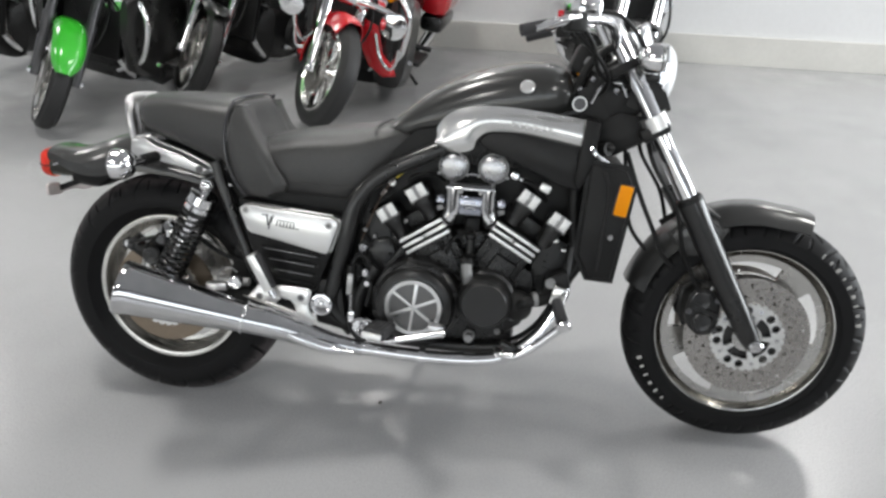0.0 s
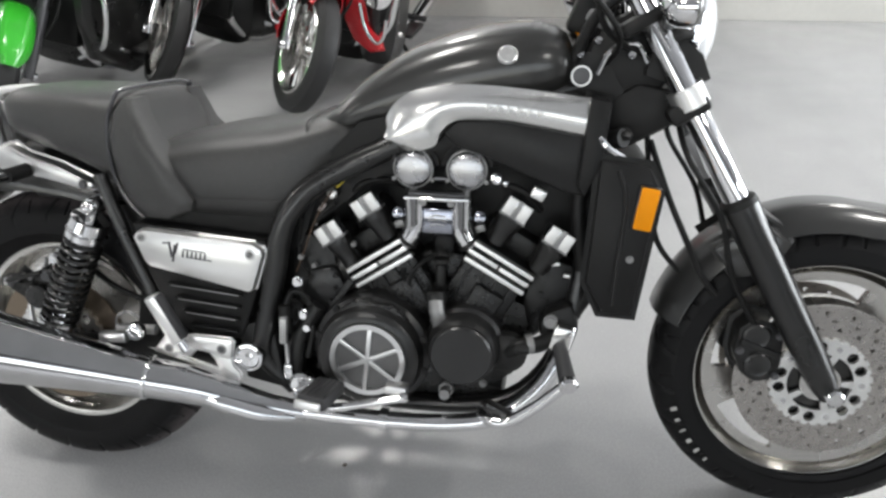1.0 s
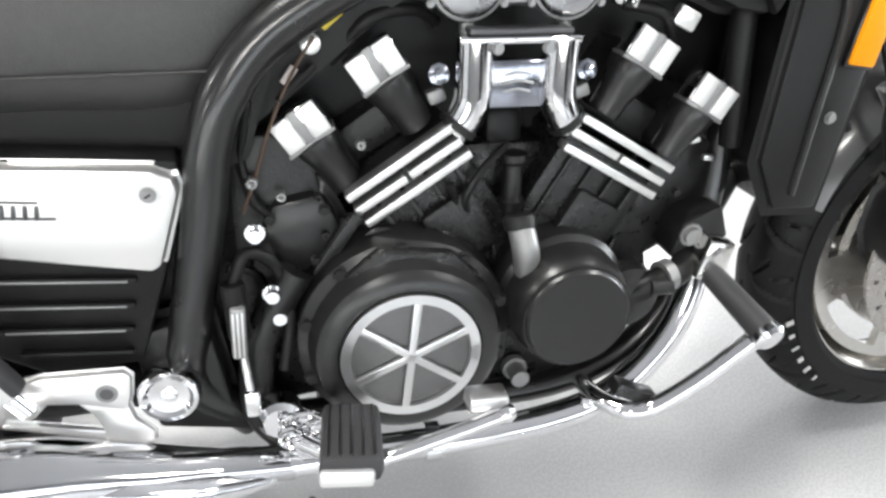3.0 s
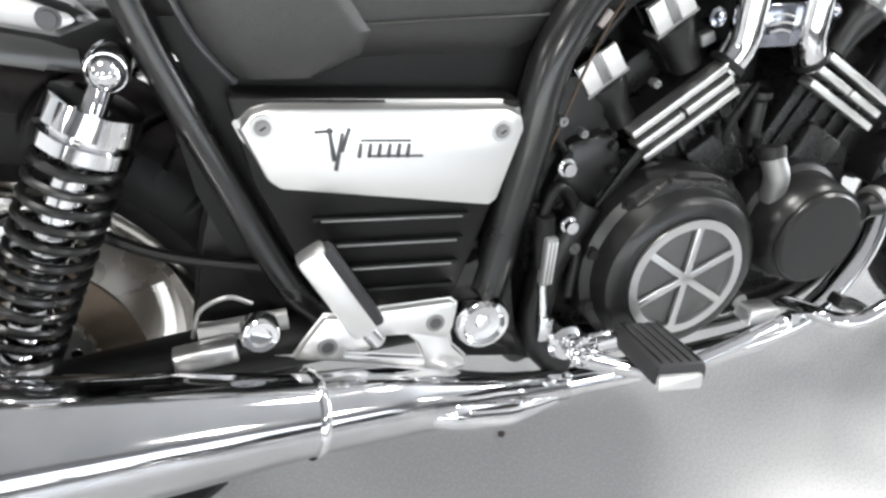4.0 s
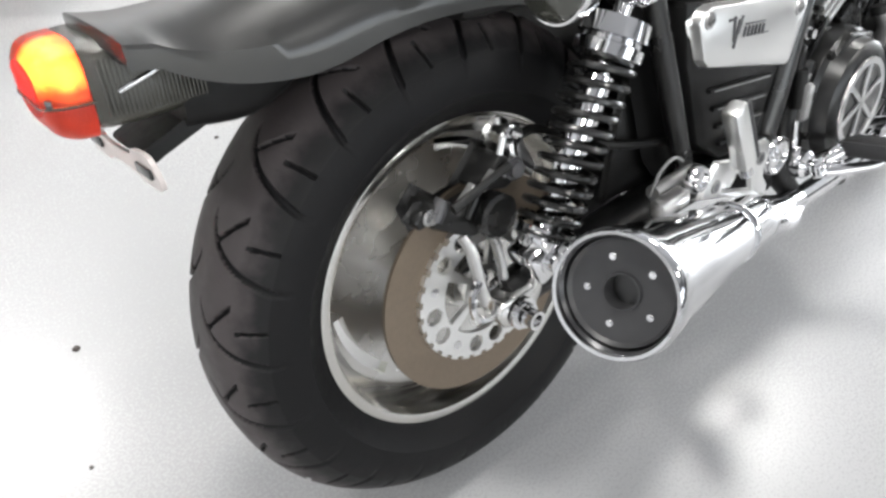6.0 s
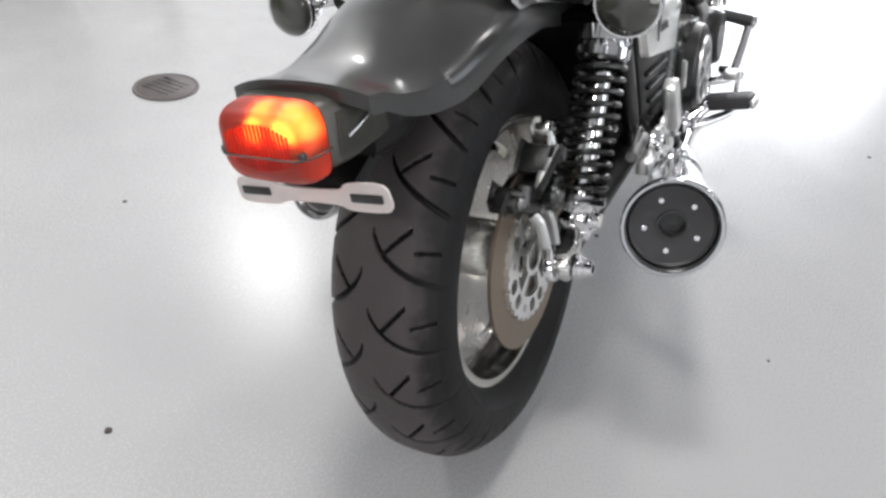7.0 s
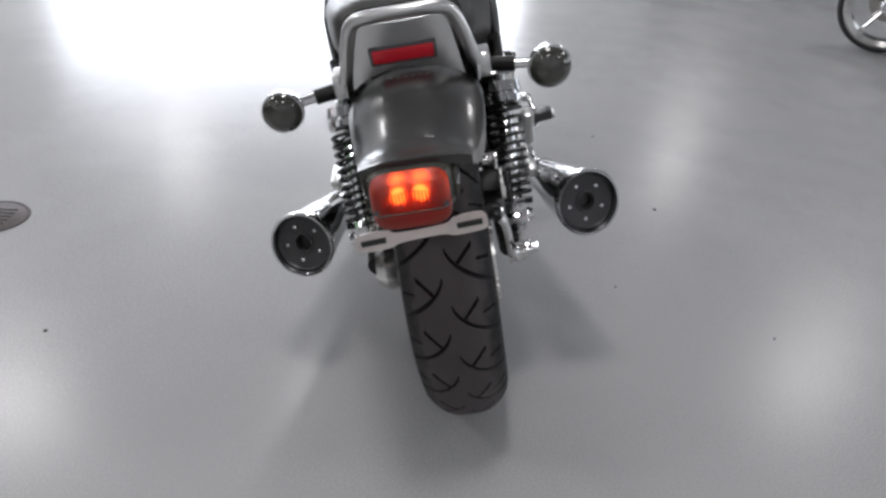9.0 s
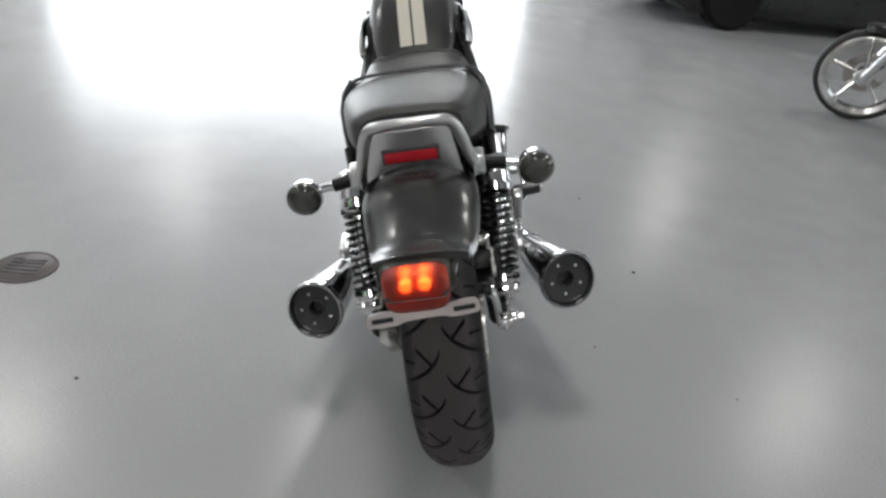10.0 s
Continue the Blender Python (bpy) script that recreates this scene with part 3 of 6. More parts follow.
for i in range(3):
    part("caliper_rib", box((-0.025 + 0.03 * i, -0.132, 0.468 + 0.006 * i), (0.006, 0.01, 0.026), tilt(-50), 0.0015), GREYALU, cal)
part("bridge_rod", tube([(-0.05, -0.14, 0.462), (0.03, -0.14, 0.486)], 0.005, 8), SATIN, cal)
ba = part("brake_stay", prism([(0.036, 0.514), (0.050, 0.523), (0.064, 0.515), (0.062, 0.488), (0.068, 0.466), (0.054, 0.458), (0.044, 0.478)], -0.098, -0.122, 0.004), POLISH, BIKE, "bright alloy brake bracket")
part("stay_foot", prism([(0.060, 0.508), (0.072, 0.500), (0.096, 0.456), (0.086, 0.448), (0.068, 0.470)], -0.101, -0.118, 0.003), BRUSH, ba)
part("stay_hook", tube([(0.048, -0.103, 0.526), (0.048, -0.104, 0.508), (0.050, -0.121, 0.500), (0.050, -0.124, 0.482)], 0.0042, 8, 1), SATIN_ALU, ba, "bright bent hook")
part("stay_bolt", bolt((0.052, -0.122, 0.511), (0, -1, 0), 0.009, 0.008), CHROME, ba)
part("stay_link", tube([(0.014, -0.118, 0.41), (0.020, -0.128, 0.383), (0.024, -0.134, 0.330)], 0.0055, 10, flat=1.5), BRUSH, ba)
part("stay_link", tube([(-0.022, -0.118, 0.412), (-0.018, -0.128, 0.392), (-0.006, -0.134, 0.322)], 0.0055, 10, flat=1.5), BRUSH, ba)
part("brake_hose", tube([(0.04, -0.12, 0.49), (0.10, -0.11, 0.50), (0.2, -0.13, 0.455), (0.33, -0.15, 0.43), (0.4, -0.15, 0.42)], 0.006, 8), PLASTIC, BIKE)


def shock(side):
    a, b = Vector((0.188, 0.162 * side, 0.640)), Vector((0.056, 0.155 * side, 0.372))
    d = (b - a).normalized()
    s = part("rear_shock", lathe([(0.0, 0.012), (0.01, 0.010), (0.09, 0.010), (0.091, 0.0165), (0.28, 0.0165), (0.30, 0.012)], a, d, 20), CHROME, BIKE, "chrome shock absorber with black coil spring")
    part("top_eye", lathe([(-0.02, 0.0), (-0.02, 0.017), (0.014, 0.017), (0.020, 0.015), (0.022, 0)], a, (0, side, 0), 24), CHROME, s)
    part("top_nut", lathe([(0, 0.014), (0.006, 0.013), (0.012, 0.009), (0.015, 0.004), (0.0155, 0)], a + Vector((0, 0.021 * side, 0)), (0, side, 0), 20), CHROME, s)
    part("preload_collar", lathe([(0.028, 0.012), (0.03, 0.036), (0.05, 0.039), (0.052, 0.033), (0.056, 0.033), (0.058, 0.039), (0.070, 0.039), (0.074, 0.034), (0.078, 0.03), (0.078, 0.01)], a, d, 14), CHROME, s)
    part("spring", coil(a + d * 0.078, a + d * 0.272, 0.0335, 0.0042, 11.5), BLACKPAINT, s, "black coil spring")
    part("lower_seat", lathe([(0.262, 0.012), (0.264, 0.036), (0.276, 0.037), (0.282, 0.030), (0.29, 0.026), (0.31, 0.024)], a, d, 24), CHROME, s)
    part("lower_eye", box(b, (0.05, 0.044, 0.05), tilt(25), 0.008), CHROME, s)
    part("lower_nut", bolt(b + Vector((0, 0.022 * side, 0)), (0, side, 0), 0.012, 0.012), CHROME, s)


shock(-1)
shock(1)


def muffler(side):
    if side < 0:
        end, face = Vector((0.0175, -0.2955, 0.3985)), Vector((0.928, 0.255, -0.271))
    else:
        end, face = Vector((0.005, 0.277, 0.404)), Vector((0.94, -0.21, -0.265))
    band, low = Vector((0.309, 0.2445 * side, 0.332)), Vector((0.53, 0.205 * side, 0.274))
    d = (band - end).normalized()
    L = (band - end).length
    face.normalize()

    def cut(bm):
        """Leans the open end over to the plane that it is cut to."""
        for v in bm.verts:
            a = (v.co - end).dot(d)
            rad = v.co - end - a * d
            v.co += d * (-rad.dot(face) / d.dot(face)) * min(1, max(0, (0.20 - a) / 0.15))
        return bm
    can = part("muffler", cut(lathe([(0.034, 0.0575), (0.002, 0.0582), (-0.003, 0.0605), (-0.0035, 0.0640), (0.001, 0.0665), (0.010, 0.0665), (0.03, 0.0635), (0.06, 0.0608), (0.09, 0.0578), (L * 0.4, 0.0553), (0.16, 0.0516), (L * 0.75, 0.0455), (L, 0.0385)], end, d, 48)), PIPECHROME, BIKE, "tapered chrome megaphone muffler")
    part("end_plate", cut(lathe([(0.032, 0.0570), (0.014, 0.0568), (0.010, 0.0555), (0.014, 0.052), (0.016, 0.020), (0.012, 0.0195), (0.012, 0.0175), (0.05, 0.0165)], end, d, 40)), ENDGREY, can, "dark end plate with open outlet")
    s = face.cross(Vector((0, 0, 1))).normalized()
    u = s.cross(face)
    for k in range(5):
        a = radians(114.6 + 72 * k)
        part("end_bolt", bolt(end + d * 0.015 + 0.036 * (math.cos(a) * s + math.sin(a) * u), -face, 0.0027, 0.003), CHROME, can)
    # Black disc across the outlet in place of the shade inside the pipe.
    part("outlet_dark", cut(lathe([(0.031, 0.0165), (0.0315, 0)], end, d, 20)), BLACKPAINT, can)
    part("clamp_band", lathe([(-0.0035, 0.0390), (-0.0035, 0.0418), (-0.002, 0.0426), (0.002, 0.0422), (0.0035, 0.0412), (0.0035, 0.0380)], band, d, 40), CHROME, can)
    part("collector", tube([band, band.lerp(low, 0.35) + Vector((0, 0, 0.004)), band.lerp(low, 0.7), low, (0.60, 0.197 * side, 0.261)], [0.0385, 0.036, 0.029, 0.021, 0.018], 28), PIPECHROME, BIKE, "chrome exhaust collector")
    part("heat_scallop", tube([(0.40, 0.250 * side, 0.312), (0.45, 0.240 * side, 0.292), (0.52, 0.224 * side, 0.267), (0.58, 0.212 * side, 0.257)], [0.006, 0.018, 0.018, 0.008], 18), CHROME, BIKE)
    h = part("header_pipe", tube([(0.58, 0.199 * side, 0.264), (0.76, 0.19 * side, 0.256), (0.89, 0.185 * side, 0.262), (0.97, 0.178 * side, 0.285), (1.04, 0.160 * side, 0.345), (1.075, 0.135 * side, 0.415), (1.085, 0.105 * side, 0.462), (1.06, 0.07 * side, 0.49)], 0.0170, 20), CHROME, BIKE, "chrome header pipe")
    part("pipe_ring", lathe([(-0.008, 0.0185), (-0.008, 0.022), (0.008, 0.022), (0.008, 0.0185)], (0.75, 0.19 * side, 0.2565), (1, 0, -0.04), 24), CHROME, h)
    part("rear_header", tube([(0.62, 0.16 * side, 0.47), (0.58, 0.165 * side, 0.40), (0.57, 0.17 * side, 0.32), (0.60, 0.18 * side, 0.275)], 0.018, 14), CAST, BIKE)


muffler(-1)
muffler(1)

# ---- engine ----
case = part("crankcase", prism([(0.60, 0.40), (0.63, 0.315), (0.70, 0.292), (0.885, 0.298), (0.925, 0.318), (0.975, 0.352), (1.005, 0.41), (0.99, 0.475), (0.93, 0.50), (0.66, 0.50), (0.61, 0.46)], -0.125, 0.125, 0.012), CAST, BIKE, "black cast crankcase")
part("sump", box((0.80, 0, 0.285), (0.34, 0.24, 0.05), bev=0.012), CAST, case)
CL = Vector((0.724, -0.165, 0.391))
cc = part("clutch_cover", lathe([(-0.045, 0.112), (0, 0.112), (0.012, 0.110), (0.018, 0.100), (0.03, 0.096), (0.040, 0.093), (0.046, 0.084), (0.047, 0.073), (0.042, 0.072), (0.041, 0)], CL, (0, -1, 0), 64), GLOSSCAST, BIKE, "round black clutch cover")
part("cover_disc", lathe([(0.0415, 0.071), (0.0440, 0.070), (0.0440, 0)], CL, (0, -1, 0), 48), DISCGREY, cc, "dull grey cover face")
part("star_ring", lathe([(0.043, 0.0715), (0.050, 0.0705), (0.050, 0.0605), (0.044, 0.0595)], CL, (0, -1, 0), 56, closed=True), BRUSH, cc, "brushed silver ring")
for k in range(3):
    part("star_spoke", box(CL + Vector((0, -0.0475, 0)), (0.123, 0.005, 0.0085), tilt(84 + 60 * k), 0.0012), BRUSH, cc, "brushed silver spoke")
for k in range(10):
    a = radians(20 + 36 * k)
    part("cover_bolt", bolt(CL + Vector((0.104 * math.cos(a), -0.014, 0.104 * math.sin(a))), (0, -1, 0), 0.006, 0.006), SATIN, cc)
part("clutch_gusset", prism([(0.66, 0.47), (0.70, 0.50), (0.77, 0.49), (0.80, 0.46)], -0.15, -0.19, 0.005), CAST, cc)
for k in range(7):
    part("case_rib", box((0.632 + 0.004 * k, -0.12 - 0.006 * k, 0.455 + 0.005 * k), (0.09, 0.004, 0.012), tilt(55), 0.001), CAST, case)
WP = Vector((0.896, -0.165, 0.416))
wp = part("generator_cover", lathe([(-0.045, 0.074), (0.0, 0.072), (0.006, 0.066), (0.03, 0.064), (0.042, 0.060), (0.046, 0.057), (0.050, 0.0565), (0.054, 0.053), (0.054, 0)], WP, (0, -1, 0), 48), GLOSSCAST, BIKE, "round black generator cover")
part("cover_rim", lathe([(0.046, 0.0585), (0.0475, 0.0590), (0.049, 0.0585)], WP, (0, -1, 0), 48), SATIN, wp)
part("coolant_neck", tube([(0.852, -0.175, 0.455), (0.846, -0.18, 0.485), (0.842, -0.165, 0.51)], 0.014, 16), GREYALU, wp, "dull grey coolant elbow")
part("neck_collar", lathe([(-0.004, 0.016), (0.006, 0.017), (0.01, 0.015)], (0.843, -0.168, 0.505), (-0.1, 0.3, 1), 20), SATIN, wp)
for k in range(6):
    part("case_web", box((0.83 + 0.026 * k, -0.128, 0.475 - 0.012 * abs(k - 2)), (0.005, 0.012, 0.05), tilt(8 - 6 * k), 0.0015), CAST, case)
part("breather_box", box((0.845, -0.070, 0.575), (0.042, 0.05, 0.06), bev=0.01), PLASTIC, case)
part("breather_stem", lathe([(0, 0.013), (0.012, 0.015), (0.016, 0.011), (0.05, 0.010), (0.055, 0.014), (0.062, 0.014), (0.064, 0)], (0.845, -0.128, 0.505), (0, 0, 1), 20), GLOSSCAST, case)
part("sensor_lead", tube([(0.80, -0.14, 0.50), (0.79, -0.15, 0.53), (0.81, -0.145, 0.56), (0.835, -0.13, 0.575)], 0.0045, 8), PLASTIC, case)
part("drain_bolt", bolt((0.860, -0.132, 0.304), (0, -1, 0), 0.011, 0.03), GREYALU, case)
for x, z in ((0.80, 0.318), (0.93, 0.318), (0.965, 0.36), (0.985, 0.42), (0.82, 0.34), (0.62, 0.42), (0.815, 0.44)):
    part("case_bolt", bolt((x, -0.126, z), (0, -1, 0), 0.006, 0.008), GREYALU, case)
pump = part("water_pump", lathe([(0, 0.038), (0.02, 0.036), (0.03, 0.026), (0.034, 0)], (0.975, -0.15, 0.405), (0, -1, 0), 28), SATIN, BIKE)
part("pump_hose", tube([(0.975, -0.17, 0.41), (1.0, -0.175, 0.425), (1.04, -0.16, 0.43), (1.08, -0.12, 0.46), (1.12, -0.1, 0.52)], 0.015, 14), PLASTIC, pump)
part("hose_clip", lathe([(-0.006, 0.016), (-0.006, 0.0178), (0.006, 0.0178), (0.006, 0.016)], (1.015, -0.171, 0.43), (1, 0.25, 0.15), 20), GREYALU, pump)
part("hose_fitting", tube([(0.99, -0.185, 0.425), (1.015, -0.185, 0.425)], 0.009, 12), SATIN, pump)


def bank(base, ang, caps, label):
    """One pair of cylinders: ang tilts its cross direction in the side view; base is the middle of the joint with the head."""
    m = tilt(ang)
    ex, ez = (m @ Vector((1, 0, 0))), (m @ Vector((0, 0, 1)))
    b = Vector(base)
    cyl = part("cylinder_block", box(b - ez * 0.085, (0.118, 0.27, 0.13), m, 0.006), CAST, BIKE, label)
    for k in range(4):
        part("block_rib", box(b - ez * 0.085 + ex * (-0.042 + 0.028 * k) + Vector((0, -0.137, 0)), (0.006, 0.008, 0.11), m, 0.0015), CAST, cyl)
    part("block_boss", box(b - ez * 0.10 + Vector((0, -0.14, 0)) + ex * 0.012, (0.06, 0.02, 0.07), m, 0.006), CAST, cyl)
    for k in range(3):
        for u, w in (((-0.033, 0.060), (0.031, 0.060)) if k == 1 else ((0, 0.124),)):
            part("silver_fin", box(b - ez * (0.002 + 0.0165 * k) + ex * u + Vector((0, -0.142, 0)), (w, 0.020, 0.0086), m, 0.0014), SATIN_ALU, cyl, "machined silver cooling fin")
        part("fin_body", box(b - ez * (0.002 + 0.0165 * k), (0.122, 0.27, 0.0075), m, 0.001), CAST, cyl)
    head = part("cylinder_head", box(b + ez * 0.022, (0.112, 0.19, 0.04), m, 0.006), CAST, BIKE, "black cast cylinder head")
    for c in caps:
        c = Vector(c)
        for side in (1, -1):
            q = Vector((c.x, c.y * side, c.z))
            part("cam_cover", box(Vector((q.x, 0.062 * -side, q.z)) - ez * 0.034, (0.043, 0.112, 0.074), m, 0.008), CAST, head)
            cap = part("chrome_cap", box(q + Vector((0, 0.0, 0)) + ez * 0.006, (0.050, 0.024, 0.034), m, 0.003), CHROME, head, "bright chrome cam cover cap")
            for s2 in (-1, 1):
                part("cap_face", box(q + ex * 0.0145 * s2 + ez * 0.006 + Vector((0, -0.012 * side, 0)), (0.0185, 0.006, 0.032), m, 0.0015), CAPFACE, cap, "bright polished cap face")
            part("cap_groove", box(q + ez * 0.006 + Vector((0, -0.0112 * side, 0)), (0.009, 0.004, 0.034), m, 0.001), GREYALU, cap)
            part("tower_collar", lathe([(-0.070, 0.017), (-0.045, 0.019), (-0.030, 0.0235), (-0.020, 0.0255), (-0.014, 0.0255), (-0.012, 0.020)], q + Vector((0, 0.006 * side, 0)), ez, 24), GLOSSCAST, head)
            part("cap_lip", box(q - ez * 0.012 , (0.052, 0.028, 0.004), m, 0.001), GREYALU, cap)


bank((0.723, 0, 0.572), 33.5, ((0.637, -0.123, 0.600), (0.708, -0.123, 0.656)), "black rear cylinder pair")
bank((0.962, 0, 0.578), -30.0, ((0.977, -0.123, 0.662), (1.054, -0.123, 0.613)), "black front cylinder pair")
# small fittings round the engine
for x, z, r in ((0.611, 0.546, 0.0060), (0.645, 0.542, 0.0050), (0.606, 0.465, 0.0055), (0.608, 0.414, 0.0060), (0.633, 0.410, 0.0070), (0.650, 0.503, 0.0050), (0.586, 0.561, 0.0070), (0.687, 0.592, 0.0060), (0.595, 0.371, 0.0050), (0.643, 0.361, 0.0050)):
    part("engine_fitting", lathe([(0, r * 0.7), (0.006, r * 0.8), (0.012, r * 0.7), (0.012, r * 0.4), (0.009, 0)], (x, -0.146, z), (0, -1, 0), 14), GREYALU if r > 0.0055 else SATIN, case)
part("engine_wire", tube([(0.554, -0.150, 0.473), (0.577, -0.144, 0.463), (0.587, -0.138, 0.435), (0.595, -0.150, 0.399), (0.623, -0.144, 0.380)], 0.0045, 8), PLASTIC, case)
part("engine_wire", tube([(0.589, -0.150, 0.637), (0.582, -0.144, 0.607), (0.577, -0.138, 0.575), (0.585, -0.150, 0.541), (0.602, -0.144, 0.521)], 0.0045, 8), PLASTIC, case)
part("engine_wire", tube([(0.616, -0.150, 0.634), (0.632, -0.144, 0.648), (0.649, -0.138, 0.662)], 0.0045, 8), PLASTIC, case)
part("engine_wire", tube([(0.746, -0.150, 0.499), (0.764, -0.144, 0.470), (0.757, -0.138, 0.436), (0.738, -0.150, 0.418)], 0.0045, 8), PLASTIC, case)
part("engine_wire", tube([(0.774, -0.150, 0.546), (0.784, -0.144, 0.513), (0.780, -0.138, 0.481)], 0.0045, 8), PLASTIC, case)
part("rear_side_cover", prism([(0.575, 0.47), (0.60, 0.535), (0.648, 0.545), (0.668, 0.505), (0.645, 0.465), (0.60, 0.45)], -0.125, -0.150, 0.008), GLOSSCAST, case, "black cast side cover")
for x, z in ((0.598, 0.523), (0.650, 0.528), (0.640, 0.475), (0.594, 0.468)):
    part("side_cover_bolt", bolt((x, -0.150, z), (0, -1, 0), 0.0045, 0.005), SATIN, case)
part("front_engine_plate", prism([(0.985, 0.40), (1.0, 0.50), (1.03, 0.575), (1.085, 0.56), (1.095, 0.46), (1.03, 0.425)], -0.075, -0.105, 0.006), CAST, case)
for k in range(5):
    part("head_stud", bolt((0.668 + 0.026 * k, -0.137, 0.508 + 0.017 * k), (0, -1, 0), 0.0042, 0.006), SATIN, case)
    part("head_stud", bolt((1.03 - 0.026 * k, -0.137, 0.515 + 0.015 * k), (0, -1, 0), 0.0042, 0.006), SATIN, case)
part("valley_cover", box((0.845, 0, 0.52), (0.09, 0.20, 0.10), bev=0.01), CAST, BIKE)
part("valley_rod", tube([(0.845, -0.12, 0.48), (0.845, -0.125, 0.56)], 0.008, 10), SATIN, BIKE)

# intake: chrome bridge pipes and the two domed carburettor caps on each side
for side in (-1, 1):
    y = 0.138 * side
    vb = part("intake_bridge", box((0.838, y, 0.683), (0.118, 0.03, 0.007), bev=0.002), CHROME, BIKE, "chrome intake bridge")
    part("bridge_flange", box((0.838, y - 0.004 * -side, 0.6905), (0.10, 0.022, 0.006), bev=0.002), DARKMARK, vb)
    for x, s in ((0.797, -1), (0.882, 1)):
        part("intake_pipe", tube([(x, y, 0.682), (x, y, 0.65), (x + 0.001 * s, y, 0.625), (x + 0.009 * s, y * 0.99, 0.606), (x + 0.015 * s, y * 0.97, 0.599)], 0.0180, 20), CHROME, vb)
        part("pipe_collar", lathe([(-0.004, 0.0185), (-0.003, 0.0205), (0.004, 0.0205), (0.005, 0.0185)], (x + 0.013 * s, y * 0.98, 0.601), (0.6 * s, 0, -0.8), 24), SATIN, vb)
    part("centre_plate", box((0.8395, y - 0.004 * side, 0.640), (0.056, 0.014, 0.046), bev=0.003), DARKCHROME, vb, "chrome plate with dark reflection in its colour and a pale mark")
    for z0, w0 in ((0.650, 0.013), (0.642, 0.016), (0.634, 0.013)):
        part("plate_mark", tube([(0.8395 - w0, y + 0.0034 * side, z0 - 0.001), (0.8395, y + 0.0040 * side, z0 + 0.0015), (0.8395 + w0, y + 0.0034 * side, z0 - 0.001)], 0.0013, 6), SATIN_ALU, vb)
    for x in (0.815, 0.864):
        part("bridge_bolt", bolt((x, y + 0.013 * side, 0.676), (0, side, 0), 0.0045, 0.005), GREYALU, vb)
    for x in (0.765, 0.914):
        part("side_stud", lathe([(0, 0.008), (0.010, 0.0105), (0.014, 0.0105), (0.015, 0.006), (0.020, 0.0055), (0.021, 0)], (x, 0.118 * side, 0.647), (0, side, 0.2), 8), DARKCHROME, vb)
        part("stud_foot", box((x, 0.116 * side, 0.626), (0.018, 0.016, 0.014), tilt(20), 0.003), GREYALU, vb)
    for x in (0.792, 0.888):
        cb = part("carburettor", lathe([(-0.06, 0.030), (0.0, 0.033), (0.008, 0.0365), (0.016, 0.0370), (0.020, 0.0360), (0.021, 0.032)], (x, 0.108 * side, 0.732), (0, side, 0), 36), GREYALU, BIKE, "carburettor with domed chrome cap")
        part("domed_cap", lathe([(0.018, 0.0335), (0.022, 0.0330), (0.0245, 0.0315), (0.0262, 0.0285), (0.0275, 0.021), (0.0285, 0.011), (0.0288, 0)], (x, 0.108 * side, 0.732), (0, side, 0), 40), DOME, cb, "domed chrome carburettor cap")
        for k in range(3):
            a = radians(-30 - 60 * k)
            part("cap_screw", bolt((x + 0.040 * math.cos(a), 0.126 * side, 0.732 + 0.040 * math.sin(a)), (0, side, 0), 0.0030, 0.004), GREYALU, cb)
        part("carb_shroud", lathe([(-0.02, 0.040), (0.014, 0.0395), (0.016, 0.046), (-0.02, 0.049)], (x, 0.108 * side, 0.734), (0, side, 0), 24, closed=True, a0=0.1, a1=math.pi - 0.1), SATIN, cb)
        part("cap_foot", tube([(x, 0.124 * side, 0.695), (x, 0.124 * side, 0.684)], 0.007, 10), GREYALU, cb)
    part("linkage", tube([(0.83, 0.118 * side, 0.712), (0.85, 0.118 * side, 0.712)], 0.005, 8), CHROME, BIKE)
    part("idle_knob", lathe([(0, 0.006), (0.004, 0.010), (0.012, 0.010), (0.014, 0.006), (0.02, 0.005), (0.02, 0)], (0.938, 0.118 * side, 0.719), (0.3, side, 0.1), 16), CHROME, BIKE)
    part("idle_screw", lathe([(0, 0.005), (0.010, 0.005), (0.011, 0)], (0.955, 0.12 * side, 0.712), (0.3, side, 0), 12), CHROME, BIKE)
part("inner_cover", prism([(0.575, 0.46), (0.60, 0.63), (0.70, 0.715), (0.80, 0.775), (1.06, 0.78), (1.10, 0.70), (1.09, 0.47), (1.0, 0.45), (0.64, 0.44)], -0.05, 0.05, 0.01), PLASTIC, BIKE)
part("airbox_base", box((0.845, 0, 0.775), (0.22, 0.24, 0.08), bev=0.02), PLASTIC, BIKE)

